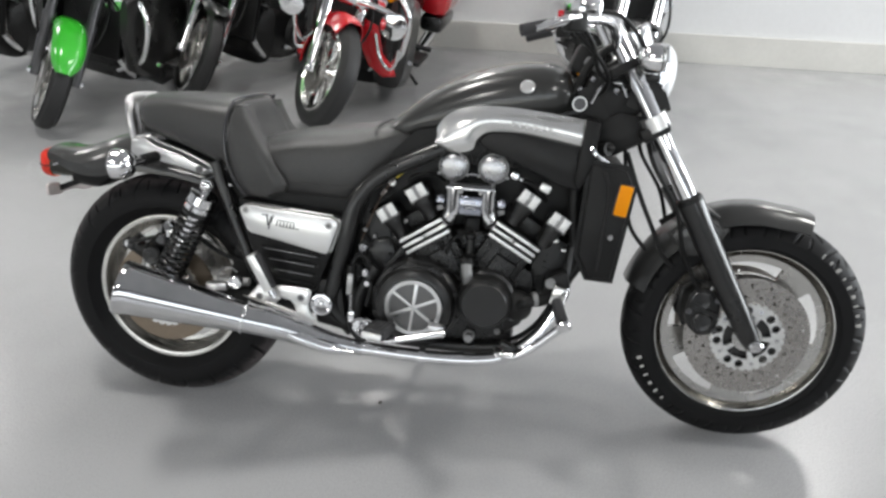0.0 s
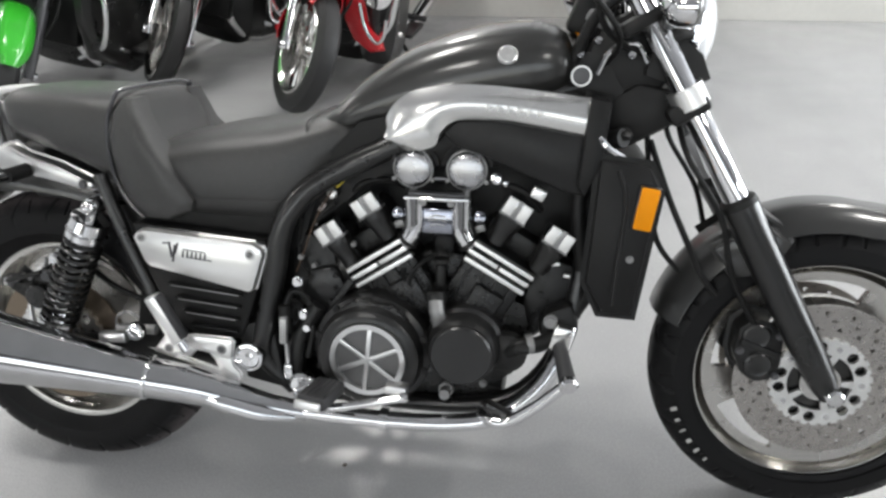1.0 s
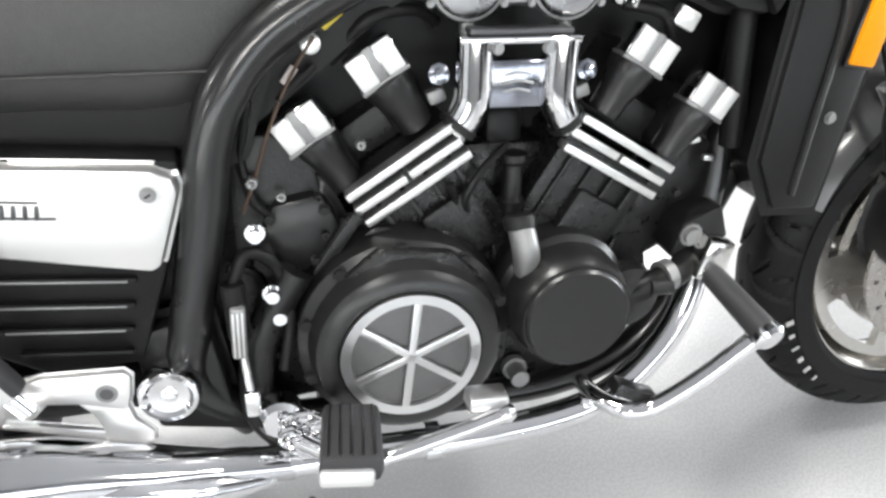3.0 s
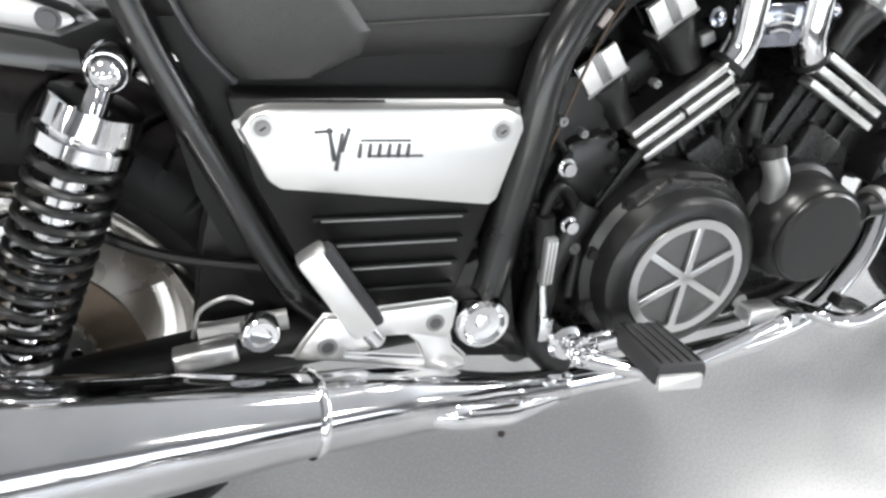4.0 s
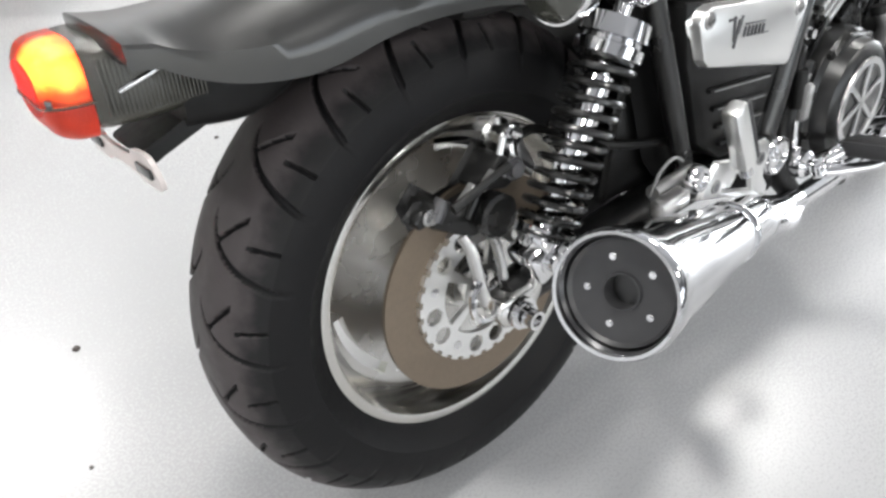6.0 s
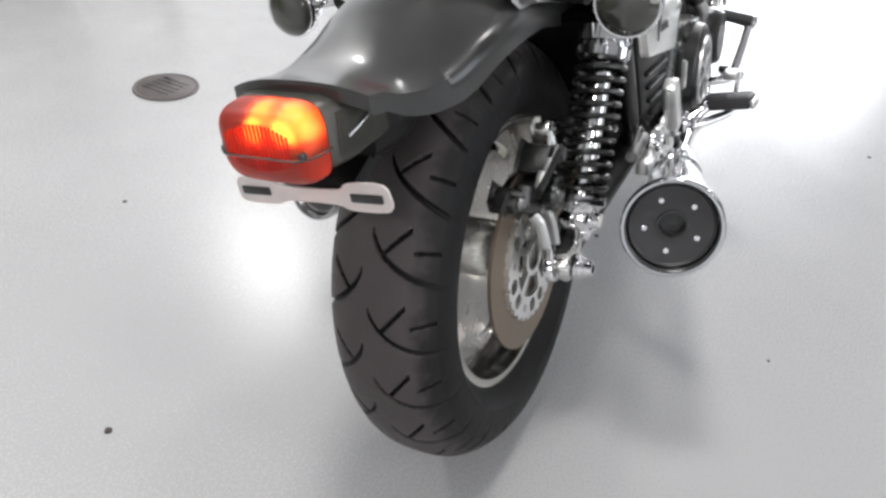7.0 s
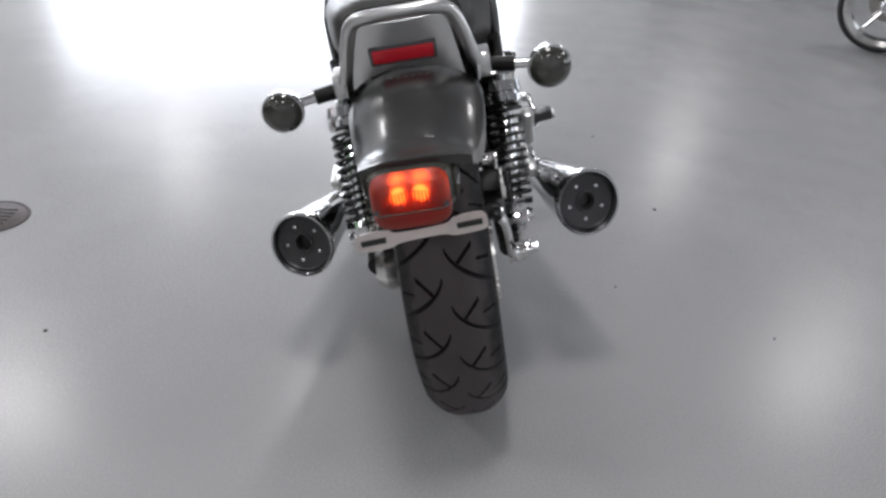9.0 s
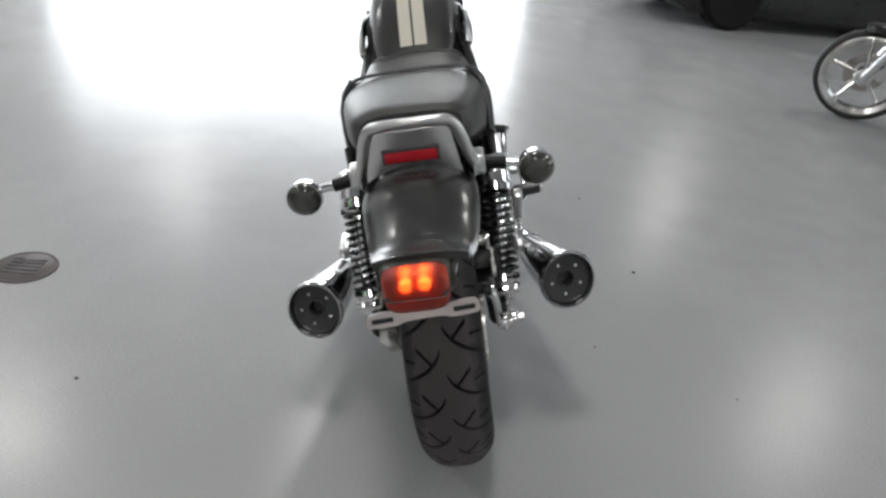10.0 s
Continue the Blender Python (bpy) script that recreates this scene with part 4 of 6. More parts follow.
# ---- frame ----
for side in (-1, 1):
    part("frame_tube", tube([(1.10, 0.06 * side, 0.885), (0.95, 0.095 * side, 0.845), (0.86, 0.118 * side, 0.818), (0.773, 0.138 * side, 0.778), (0.685, 0.150 * side, 0.736), (0.610, 0.156 * side, 0.691), (0.570, 0.165 * side, 0.643), (0.553, 0.168 * side, 0.60), (0.545, 0.17 * side, 0.555), (0.533, 0.17 * side, 0.50), (0.517, 0.17 * side, 0.43), (0.508, 0.165 * side, 0.36), (0.56, 0.15 * side, 0.29)], 0.0205, 16), BLACKPAINT, BIKE, "thick black frame tube")
    part("lower_rail", tube([(0.56, 0.15 * side, 0.29), (0.75, 0.14 * side, 0.272), (0.93, 0.14 * side, 0.282), (1.03, 0.13 * side, 0.34), (1.085, 0.115 * side, 0.46), (1.105, 0.09 * side, 0.62), (1.125, 0.06 * side, 0.80), (1.14, 0.04 * side, 0.90)], 0.016, 14), BLACKPAINT, BIKE)
    part("seat_stay", tube([(0.205, 0.160 * side, 0.700), (0.225, 0.163 * side, 0.635), (0.265, 0.166 * side, 0.53), (0.305, 0.166 * side, 0.43), (0.335, 0.16 * side, 0.385)], 0.0135, 14), BLACKPAINT, BIKE)
    part("seat_rail", tube([(0.0, 0.09 * side, 0.685), (0.2, 0.10 * side, 0.675), (0.4, 0.10 * side, 0.62), (0.56, 0.11 * side, 0.62)], 0.012, 10), BLACKPAINT, BIKE)
    part("engine_mount", prism([(1.04, 0.48), (1.085, 0.50), (1.10, 0.46), (1.06, 0.43), (1.03, 0.44)], 0.10 * side, 0.15 * side, 0.005), SATIN, BIKE)
part("mount_bolt", bolt((1.05, -0.151, 0.468), (0, -1, 0), 0.01, 0.008), GREYALU, BIKE)
part("inner_fender", prism([(0.235, 0.62), (0.55, 0.60), (0.55, 0.36), (0.34, 0.355), (0.285, 0.42), (0.25, 0.52)], -0.135, 0.135, 0.015), PLASTIC, BIKE)
part("under_tank_panel", prism([(0.565, 0.60), (0.60, 0.70), (0.70, 0.80), (0.82, 0.83), (0.86, 0.79), (0.72, 0.72), (0.62, 0.64)], -0.128, 0.128, 0.01), PLASTIC, BIKE)
part("pivot_plate", prism([(0.46, 0.42), (0.53, 0.44), (0.545, 0.33), (0.57, 0.29), (0.47, 0.31)], -0.15, -0.175, 0.006), SATIN, BIKE)
part("pivot_cap", lathe([(-0.02, 0.025), (0, 0.0290), (0.012, 0.0290), (0.016, 0.0270), (0.017, 0.0225), (0.013, 0.019), (0.012, 0.008), (0.016, 0.006), (0.017, 0)], (0.492, -0.192, 0.371), (0, -1, 0), 32), CHROME, BIKE, "round chrome swingarm pivot cap")
part("pivot_cap", lathe([(0, 0.027), (0.012, 0.027), (0.017, 0.021), (0.017, 0)], (0.492, 0.183, 0.378), (0, 1, 0), 24), CHROME, BIKE)

# ---- side covers ----
for side in (-1, 1):
    outline = [(0.277, 0.592), (0.287, 0.604), (0.300, 0.607), (0.508, 0.592), (0.524, 0.584), (0.527, 0.571), (0.504, 0.503), (0.496, 0.498), (0.305, 0.536), (0.295, 0.545)]
    back = part("side_panel", prism([(0.27, 0.615), (0.53, 0.595), (0.505, 0.49), (0.47, 0.395), (0.385, 0.392), (0.325, 0.43), (0.283, 0.54)], 0.13 * side, 0.180 * side, 0.006), PLASTIC, BIKE, "black ribbed side panel")
    plate = part("side_cover", prism(outline, 0.178 * side, 0.194 * side, 0.004), SATIN_ALU, BIKE, "brushed silver side cover with dark badge")
    for x, z in ((0.295, 0.593), (0.504, 0.572)):
        part("cover_washer", lathe([(0, 0.0105), (0.002, 0.010), (0.002, 0)], (x, 0.194 * side, z), (0, side, 0), 24), BRUSH, plate)
        part("cover_screw", bolt((x, 0.196 * side, z), (0, side, 0), 0.0052, 0.003), GREYALU, plate)
        part("screw_slot", box((x, 0.1992 * side, z), (0.006, 0.0012, 0.0018), tilt(30), 0.0003), BLACKPAINT, plate)
    # badge as plain shapes
    for x, z, w, h, a in ((0.350, 0.573, 0.004, 0.030, 6), (0.356, 0.566, 0.0035, 0.034, -12), (0.344, 0.585, 0.016, 0.003, 0), (0.362, 0.576, 0.0035, 0.022, -20)):
        part("badge_mark", box((x, 0.1945 * side, z), (w, 0.003, h), tilt(a), 0.0008), DARKMARK, plate)
    for k in range(6):
        part("badge_mark", box((0.374 + 0.0085 * k, 0.1945 * side, 0.5655 - 0.0008 * k), (0.0032, 0.003, 0.013), tilt(-10), 0.0008), DARKMARK, plate)
    part("badge_mark", box((0.397, 0.1945 * side, 0.5725), (0.045, 0.003, 0.0022), tilt(-5), 0.0007), DARKMARK, plate)
    part("badge_mark", box((0.405, 0.1945 * side, 0.5575), (0.050, 0.003, 0.0018), tilt(-5), 0.0006), DARKMARK, plate)
    for k in range(4):
        z = 0.493 - 0.026 * k
        part("panel_rib", box((0.405 + 0.004 * k, 0.182 * side, z), (0.15 - 0.018 * k, 0.008, 0.006), tilt(-5), 0.002), PLASTIC, back)
        # The ribs' white reflection, put in as thin strips of paler material.
        if k < 3:
            part("rib_line", box((0.405 + 0.004 * k, 0.1865 * side, z), (0.135 - 0.018 * k, 0.002, 0.0022), tilt(-5), 0.0007), GREYALU, back, "highlight along the rib put in as a thin pale strip")

# ---- passenger peg hanger, rider peg, pedal, highway peg ----
for side in (-1, 1):
    hg = part("peg_hanger", prism([(0.301, 0.368), (0.313, 0.384), (0.333, 0.409), (0.377, 0.399), (0.383, 0.374), (0.371, 0.362), (0.351, 0.368), (0.346, 0.356)], 0.200 * side, 0.207 * side, 0.002), SATIN_ALU, BIKE, "brushed alloy passenger peg hanger")
    part("hanger_top_bar", prism([(0.372, 0.404), (0.386, 0.407), (0.457, 0.405), (0.463, 0.399), (0.459, 0.376), (0.454, 0.362), (0.417, 0.374), (0.381, 0.379), (0.371, 0.387)], 0.2003 * side, 0.2074 * side, 0.002), SATIN_ALU, hg)
    part("hanger_heel", prism([(0.412, 0.376), (0.455, 0.372), (0.459, 0.350), (0.474, 0.332), (0.473, 0.322), (0.459, 0.319), (0.428, 0.331), (0.430, 0.342), (0.423, 0.362)], 0.2006 * side, 0.2067 * side, 0.002), SATIN_ALU, hg)
    part("hanger_low_bar", prism([(0.302, 0.369), (0.347, 0.363), (0.431, 0.340), (0.466, 0.325), (0.462, 0.319), (0.355, 0.353)], 0.2009 * side, 0.2063 * side, 0.0015), SATIN_ALU, hg)
    for x, z in ((0.333, 0.377), (0.440, 0.384)):
        part("bolt_ring", lathe([(0, 0.0098), (0.002, 0.0094), (0.002, 0.0066)], (x, 0.2068 * side, z), (0, side, 0), 24), GREYALU, hg)
        part("hanger_bolt", bolt((x, 0.206 * side, z), (0, side, 0), 0.0065, 0.003), DARKMARK, hg)
    a, b = (Vector((0.320, -0.222, 0.492)) if side < 0 else Vector((0.276, 0.250, 0.398))), Vector((0.368, 0.226 * side, 0.402))
    d = (a - b).normalized()
    ang = math.degrees(math.atan2(d.z, d.x))
    part("passenger_peg", box((a + b) / 2, ((a - b).length, 0.024, 0.029), tilt(ang), 0.006), SATIN_ALU, hg, "folded up bright alloy passenger peg")
    part("peg_rubber", box((a + b) / 2 + Vector((0.012, 0.002 * side, 0.006)), ((a - b).length * 0.94, 0.02, 0.012), tilt(ang), 0.004), PEGRUB, hg)
    part("peg_hinge", lathe([(-0.012, 0.0), (-0.012, 0.009), (0.012, 0.009), (0.012, 0)], (0.372, 0.222 * side, 0.395), (0.5, 0, -0.8), 16), CHROME, hg)
mb = part("muffler_mount", tube([(0.22, -0.19, 0.402), (0.30, -0.19, 0.405)], 0.010, 14), GREYALU, BIKE)
part("muffler_bolt", lathe([(0, 0.018), (0.012, 0.018), (0.016, 0.015), (0.016, 0.01), (0.013, 0.008), (0.013, 0)], (0.273, -0.208, 0.411), (0, -1, 0), 24), CHROME, mb)
part("mount_tab", box((0.225, -0.212, 0.395), (0.055, 0.02, 0.02), tilt(4), 0.003), BRUSH, mb)
part("wire_loop", tube([(0.215, -0.19, 0.40), (0.225, -0.195, 0.43), (0.25, -0.195, 0.44), (0.27, -0.195, 0.43)], 0.0022, 6), GREYALU, mb)

PEG = Matrix.Rotation(radians(-5), 4, "Z") @ Matrix.Rotation(radians(-8), 4, "X") @ tilt(-4)
pc = Vector((0.656, -0.275, 0.350))
rp = part("rider_peg", box(pc, (0.056, 0.096, 0.026), PEG, 0.008), PEGRUB, BIKE, "wide black rubber rider footpeg")
for k in range(5):
    part("peg_groove", box(pc + PEG @ Vector((-0.020 + 0.010 * k, 0, 0.0125)), (0.003, 0.084, 0.003), PEG, 0.001), BLACKPAINT, rp)
part("peg_end", box(pc + PEG @ Vector((-0.004, -0.050, -0.004)), (0.048, 0.008, 0.017), PEG, 0.004), SATIN_ALU, rp, "bright alloy peg end")
part("peg_bracket", tube([(0.60, -0.165, 0.300), (0.615, -0.205, 0.318), (0.645, -0.238, 0.345)], [0.015, 0.014, 0.012], 12), CHROME, rp)
part("peg_spring", coil((0.60, -0.20, 0.318), (0.60, -0.235, 0.322), 0.010, 0.002, 5), CHROME, rp)
part("spring_loop", tube([(0.596, -0.22, 0.325), (0.600, -0.232, 0.350), (0.620, -0.236, 0.356), (0.634, -0.236, 0.348)], 0.0028, 8), CHROME, rp)
part("rider_peg", tube([(0.645, 0.215, 0.345), (0.655, 0.292, 0.356)], [0.017, 0.019], 14, 1, flat=0.8), PEGRUB, BIKE)
bp_ = part("brake_pedal", tube([(0.60, -0.215, 0.312), (0.64, -0.255, 0.318), (0.672, -0.280, 0.326), (0.74, -0.280, 0.342), (0.806, -0.275, 0.357)], [0.010, 0.009, 0.0075, 0.0075, 0.008], 14), CHROME, BIKE, "long chrome brake pedal")
part("pedal_tip", lathe([(-0.006, 0.004), (-0.004, 0.009), (0.004, 0.010), (0.010, 0.006), (0.011, 0)], (0.803, -0.275, 0.357), (1, 0, 0.2), 18), CHROME, bp_)
part("pedal_pad", box((0.789, -0.258, 0.364), (0.040, 0.026, 0.018), tilt(-3), 0.004), BRUSH, bp_)
part("pedal_boss", lathe([(0, 0.022), (0.02, 0.022), (0.026, 0.017), (0.026, 0)], (0.592, -0.185, 0.325), (0, -1, 0), 24), CHROME, bp_)
part("rear_engine_plate", prism([(0.515, 0.33), (0.53, 0.47), (0.56, 0.60), (0.64, 0.60), (0.66, 0.46), (0.64, 0.30), (0.56, 0.29)], -0.10, -0.135, 0.006), CAST, BIKE)
ms = part("brake_cylinder", tube([(0.560, -0.185, 0.475), (0.562, -0.19, 0.42)], 0.011, 14), PLASTIC, BIKE)
part("cylinder_tie", box((0.562, -0.198, 0.43), (0.014, 0.012, 0.055), tilt(-3), 0.003), GREYALU, ms)
for k in (-1, 0, 1):
    part("tie_line", box((0.562 + 0.0042 * k, -0.2045, 0.43), (0.0018, 0.002, 0.048), tilt(-3), 0.0004), SATIN_ALU, ms)
part("push_rod", tube([(0.563, -0.19, 0.40), (0.567, -0.195, 0.335)], 0.005, 10), CHROME, ms)
part("rod_clevis", box((0.567, -0.195, 0.345), (0.016, 0.014, 0.03), None, 0.003), CHROME, ms)
part("reservoir_hose", tube([(0.56, -0.18, 0.47), (0.575, -0.175, 0.50), (0.60, -0.165, 0.48), (0.61, -0.17, 0.43), (0.60, -0.18, 0.37)], 0.006, 10), PLASTIC, ms)
for x, z in ((0.585, 0.52), (0.60, 0.43), (0.595, 0.455)):
    part("frame_stud", bolt((x, -0.172, z), (0, -1, 0), 0.007, 0.012), CHROME, ms)
for side in (-1, 1):
    hb = part("highway_bar", tube([(0.94, 0.15 * side, 0.283), (0.935, 0.200 * side, 0.300), (0.955, 0.232 * side, 0.302), (0.985, 0.240 * side, 0.308), (1.03, 0.248 * side, 0.345), (1.075, 0.255 * side, 0.392)], 0.0105, 14), CHROME, BIKE, "chrome highway peg bar")
    part("bar_foot", box((0.968, 0.222 * side, 0.318), (0.055, 0.022, 0.016), tilt(-25), 0.004), BLACKPAINT, hb)
    part("highway_peg", tube([(1.068, 0.175 * side, 0.43), (1.084, 0.26 * side, 0.405)], [0.013, 0.015], 14), PEGRUB, hb, "black rubber highway peg")
    part("peg_cap", lathe([(0, 0.016), (0.008, 0.017), (0.012, 0.013), (0.012, 0)], (1.084, 0.26 * side, 0.405), (0.18, side, -0.28), 20), CHROME, hb)
    part("peg_clamp", box((1.07, 0.165 * side, 0.445), (0.035, 0.03, 0.05), tilt(-15), 0.006), POLISH, hb)
ss = part("side_stand", tube([(0.60, 0.17, 0.28), (0.66, 0.25, 0.19), (0.70, 0.31, 0.104)], [0.013, 0.012, 0.012], 12), CHROME, BIKE, "chrome side stand")
part("stand_foot", box((0.70, 0.318, 0.094), (0.06, 0.04, 0.01), Matrix.Rotation(radians(13), 4, "X"), 0.003), SATIN, ss)

# ---- radiator ----
rad = part("radiator", prism([(1.113, 0.770), (1.195, 0.762), (1.215, 0.724), (1.188, 0.494), (1.132, 0.496), (1.103, 0.552)], -0.16, 0.16, 0.008), PLASTIC, BIKE, "black radiator with side shrouds")
part("radiator_core", box((1.208, 0, 0.62), (0.008, 0.27, 0.22), tilt(-6), 0.002), GREYALU, rad)
for side in (-1, 1):
    part("radiator_shroud", prism([(1.115, 0.767), (1.193, 0.759), (1.213, 0.722), (1.186, 0.497), (1.134, 0.499), (1.106, 0.553)], 0.16 * side, 0.168 * side, 0.003), PLASTIC, rad)
    rf = part("amber_reflector", box((1.193, 0.172 * side, 0.690), (0.030, 0.012, 0.072), tilt(-8), 0.003), AMBER, rad, "orange side reflector")
    part("reflector_rim", box((1.193, 0.169 * side, 0.690), (0.036, 0.010, 0.078), tilt(-8), 0.003), BLACKPAINT, rf)
    part("shroud_ridge", tube([(1.145, 0.168 * side, 0.752), (1.160, 0.170 * side, 0.70), (1.155, 0.170 * side, 0.60), (1.152, 0.168 * side, 0.515)], 0.004, 8), SATIN, rad)
    part("shroud_bolt", bolt((1.175, 0.168 * side, 0.60), (0, side, 0), 0.005, 0.004), GREYALU, rad)
part("filler_neck", tube([(1.12, -0.10, 0.79), (1.15, -0.13, 0.80)], 0.016, 16), SATIN, rad)
part("filler_cap", lathe([(0, 0.014), (0.008, 0.014), (0.011, 0.010), (0.011, 0)], (1.15, -0.12, 0.802), (0.2, -0.4, 0.9), 20), SATIN, rad)
part("horn_bracket", tube([(1.10, -0.15, 0.82), (1.12, -0.16, 0.79), (1.15, -0.15, 0.77)], 0.006, 8), CHROME, rad)
part("coolant_hose", tube([(1.15, -0.06, 0.79), (1.10, -0.1, 0.75), (1.085, -0.12, 0.68), (1.10, -0.12, 0.56)], 0.014, 12), PLASTIC, rad)

# ---- tank cover, scoops, seat ----


def loft_x(rows, n=28, e=2.6):
    """Sections (x, z top, z bottom, half width[, e]) joined along the bike."""
    loops = []
    fine = spline([(r[0], r[1], r[2]) for r in rows], 5)
    wide = spline([(r[0], r[3], (r[4] if len(r) > 4 else e)) for r in rows], 5)
    for q, w in zip(fine, wide):
        loops.append(super_section(q.x, (q.y + q.z) / 2, (q.y - q.z) / 2, w.y, n, w.z))
    return rings(bmesh.new(), loops)


tank = part("tank_cover", loft_x([(0.612, 0.806, 0.795, 0.085), (0.65, 0.842, 0.775, 0.105), (0.70, 0.885, 0.775, 0.115), (0.77, 0.930, 0.78, 0.122), (0.85, 0.962, 0.80, 0.128), (0.93, 0.979, 0.82, 0.130), (1.00, 0.982, 0.84, 0.125), (1.045, 0.965, 0.86, 0.108), (1.062, 0.935, 0.875, 0.085)], 32, 2.7), GUN, BIKE, "dark grey painted tank cover")
for s in (-1, 1):
    rows = []
    for q in spline([(0.632, 0.8285, 0), (0.66, 0.8525, 0), (0.70, 0.8863, 0), (0.77, 0.9312, 0), (0.85, 0.9632, 0), (0.93, 0.9802, 0), (0.985, 0.984, 0)], 4):
        rows.append([(q.x, s * y, q.y - 3.0 * abs(y) ** 2.7) for y in (0.003, 0.014, 0.026, 0.037)])
    part("tank_stripe", sheet(rows, 0.0012), CREAM, tank, "cream painted racing stripe")
for side in (-1, 1):
    bd = part("tank_badge", lathe([(0, 0.017), (0.003, 0.017), (0.005, 0.015), (0.004, 0.0135), (0.004, 0)], (0.951, 0.125 * side, 0.928), (0, side, 0.55), 28), BRUSH, tank, "round silver tank emblem")
    part("emblem_face", lathe([(0.0040, 0.012), (0.0055, 0.0115), (0.0055, 0.003), (0.0045, 0)], (0.951, 0.125 * side, 0.928), (0, side, 0.55), 12), SATIN_ALU, bd)
    part("cover_fastener", lathe([(0, 0.018), (0.006, 0.018), (0.008, 0.015), (0.005, 0.013), (0.006, 0)], (1.074, 0.100 * side, 0.897), (0, side, 0), 24), DARKMARK, tank)
    part("fastener_ring", lathe([(0.006, 0.0175), (0.009, 0.017), (0.009, 0.0145), (0.006, 0.014)], (1.074, 0.100 * side, 0.897), (0, side, 0), 24, closed=True), BRUSH, tank)
part("dash_panel", loft_x([(1.03, 0.955, 0.90, 0.06), (1.07, 0.968, 0.88, 0.075), (1.11, 0.95, 0.87, 0.06)]), PLASTIC, BIKE)
part("neck_cover", prism([(1.03, 0.915), (1.10, 0.925), (1.135, 0.87), (1.125, 0.80), (1.09, 0.79), (1.06, 0.87)], -0.085, 0.085, 0.012), SATIN, BIKE)


def scoop(side):
    """The bright air scoop: a bowed shell along an outline, swelling outwards in the middle."""
    top = [(0.747, 0.800), (0.750, 0.822), (0.768, 0.850), (0.800, 0.869), (0.855, 0.880), (0.93, 0.880), (1.02, 0.872), (1.105, 0.862)]
    bot = [(0.752, 0.782), (0.790, 0.768), (0.834, 0.778), (0.845, 0.802), (0.871, 0.822), (0.93, 0.823), (1.005, 0.812), (1.096, 0.795)]
    a, b = spline([(x, 0, z) for x, z in top], 6), spline([(x, 0, z) for x, z in bot], 6)
    rows = []
    for i, (p, q) in enumerate(zip(a, b)):
        u = i / (len(a) - 1)
        base = 0.150 + 0.012 * math.sin(math.pi * min(1, u * 1.3)) - 0.012 * u
        row = []
        for k in range(9):
            v = k / 8
            c = p.lerp(q, v)
            bulge = 0.026 * math.sin(math.pi * (0.10 + 0.72 * v))
            row.append(Vector((c.x, side * (base - 0.012 + bulge), c.z)))
        rows.append(row)
    own = sheet(rows, 0.006)
    sc = part("air_scoop", own, SCOOPALU, BIKE, "bright brushed aluminium air scoop")
    for k in range(6):
        part("scoop_mark", box((0.925 + 0.0165 * k, side * 0.1672, 0.8475 - 0.0016 * k), (0.0035, 0.002, 0.012), tilt(-4 + 8 * (k % 2)), 0.0006), BRUSH, sc)
        part("scoop_mark", box((0.930 + 0.0165 * k, side * 0.1672, 0.8475 - 0.0016 * k), (0.007, 0.002, 0.0026), None, 0.0006), BRUSH, sc)
    part("scoop_mouth", prism([(1.09, 0.868), (1.125, 0.862), (1.118, 0.76), (1.092, 0.70), (1.078, 0.72)], side * 0.10, side * 0.162, 0.006), PLASTIC, sc, "black scoop mouth")
    part("lower_scoop", prism([(0.846, 0.800), (0.872, 0.823), (0.93, 0.825), (1.005, 0.815), (1.10, 0.80), (1.095, 0.700), (1.058, 0.706), (0.985, 0.735), (0.92, 0.762), (0.87, 0.775)], side * 0.11, side * 0.150, 0.008), SATIN, sc, "black lower scoop body")
    part("scoop_filler", prism([(0.755, 0.79), (0.80, 0.865), (0.95, 0.875), (1.09, 0.86), (1.09, 0.80), (0.86, 0.82), (0.84, 0.78)], side * 0.09, side * 0.140, 0.006), PLASTIC, sc)


scoop(-1)
scoop(1)

seat = part("rider_seat", loft_x([(0.262, 0.70, 0.603, 0.13), (0.29, 0.752, 0.602, 0.148), (0.34, 0.768, 0.603, 0.158), (0.42, 0.785, 0.606, 0.162), (0.51, 0.797, 0.600, 0.160), (0.55, 0.803, 0.606, 0.157), (0.585, 0.810, 0.628, 0.150), (0.64, 0.814, 0.712, 0.130), (0.685, 0.804, 0.762, 0.105), (0.715, 0.797, 0.787, 0.08)], 36, 3.2), VINYL, BIKE, "black vinyl rider seat")
part("seat_seam", tube([(0.60, -0.128, 0.775), (0.596, -0.118, 0.803), (0.60, -0.06, 0.814), (0.602, 0, 0.816), (0.60, 0.06, 0.814), (0.596, 0.118, 0.803)], 0.0022, 6), VINYL, seat)
for side in (-1, 1):
    part("seat_seam", tube([(0.29, side * 0.150, 0.660), (0.36, side * 0.1595, 0.662), (0.45, side * 0.1635, 0.664), (0.57, side * 0.157, 0.664)], 0.0016, 6), VINYL, seat)
    part("seat_seam", tube([(0.565, side * 0.145, 0.70), (0.58, side * 0.142, 0.75), (0.60, side * 0.128, 0.775)], 0.0018, 6), VINYL, seat)
part("seat_base", prism([(0.24, 0.66), (0.60, 0.66), (0.575, 0.59), (0.545, 0.575), (0.27, 0.60)], -0.142, 0.142, 0.012), PLASTIC, BIKE, "black plastic seat base")
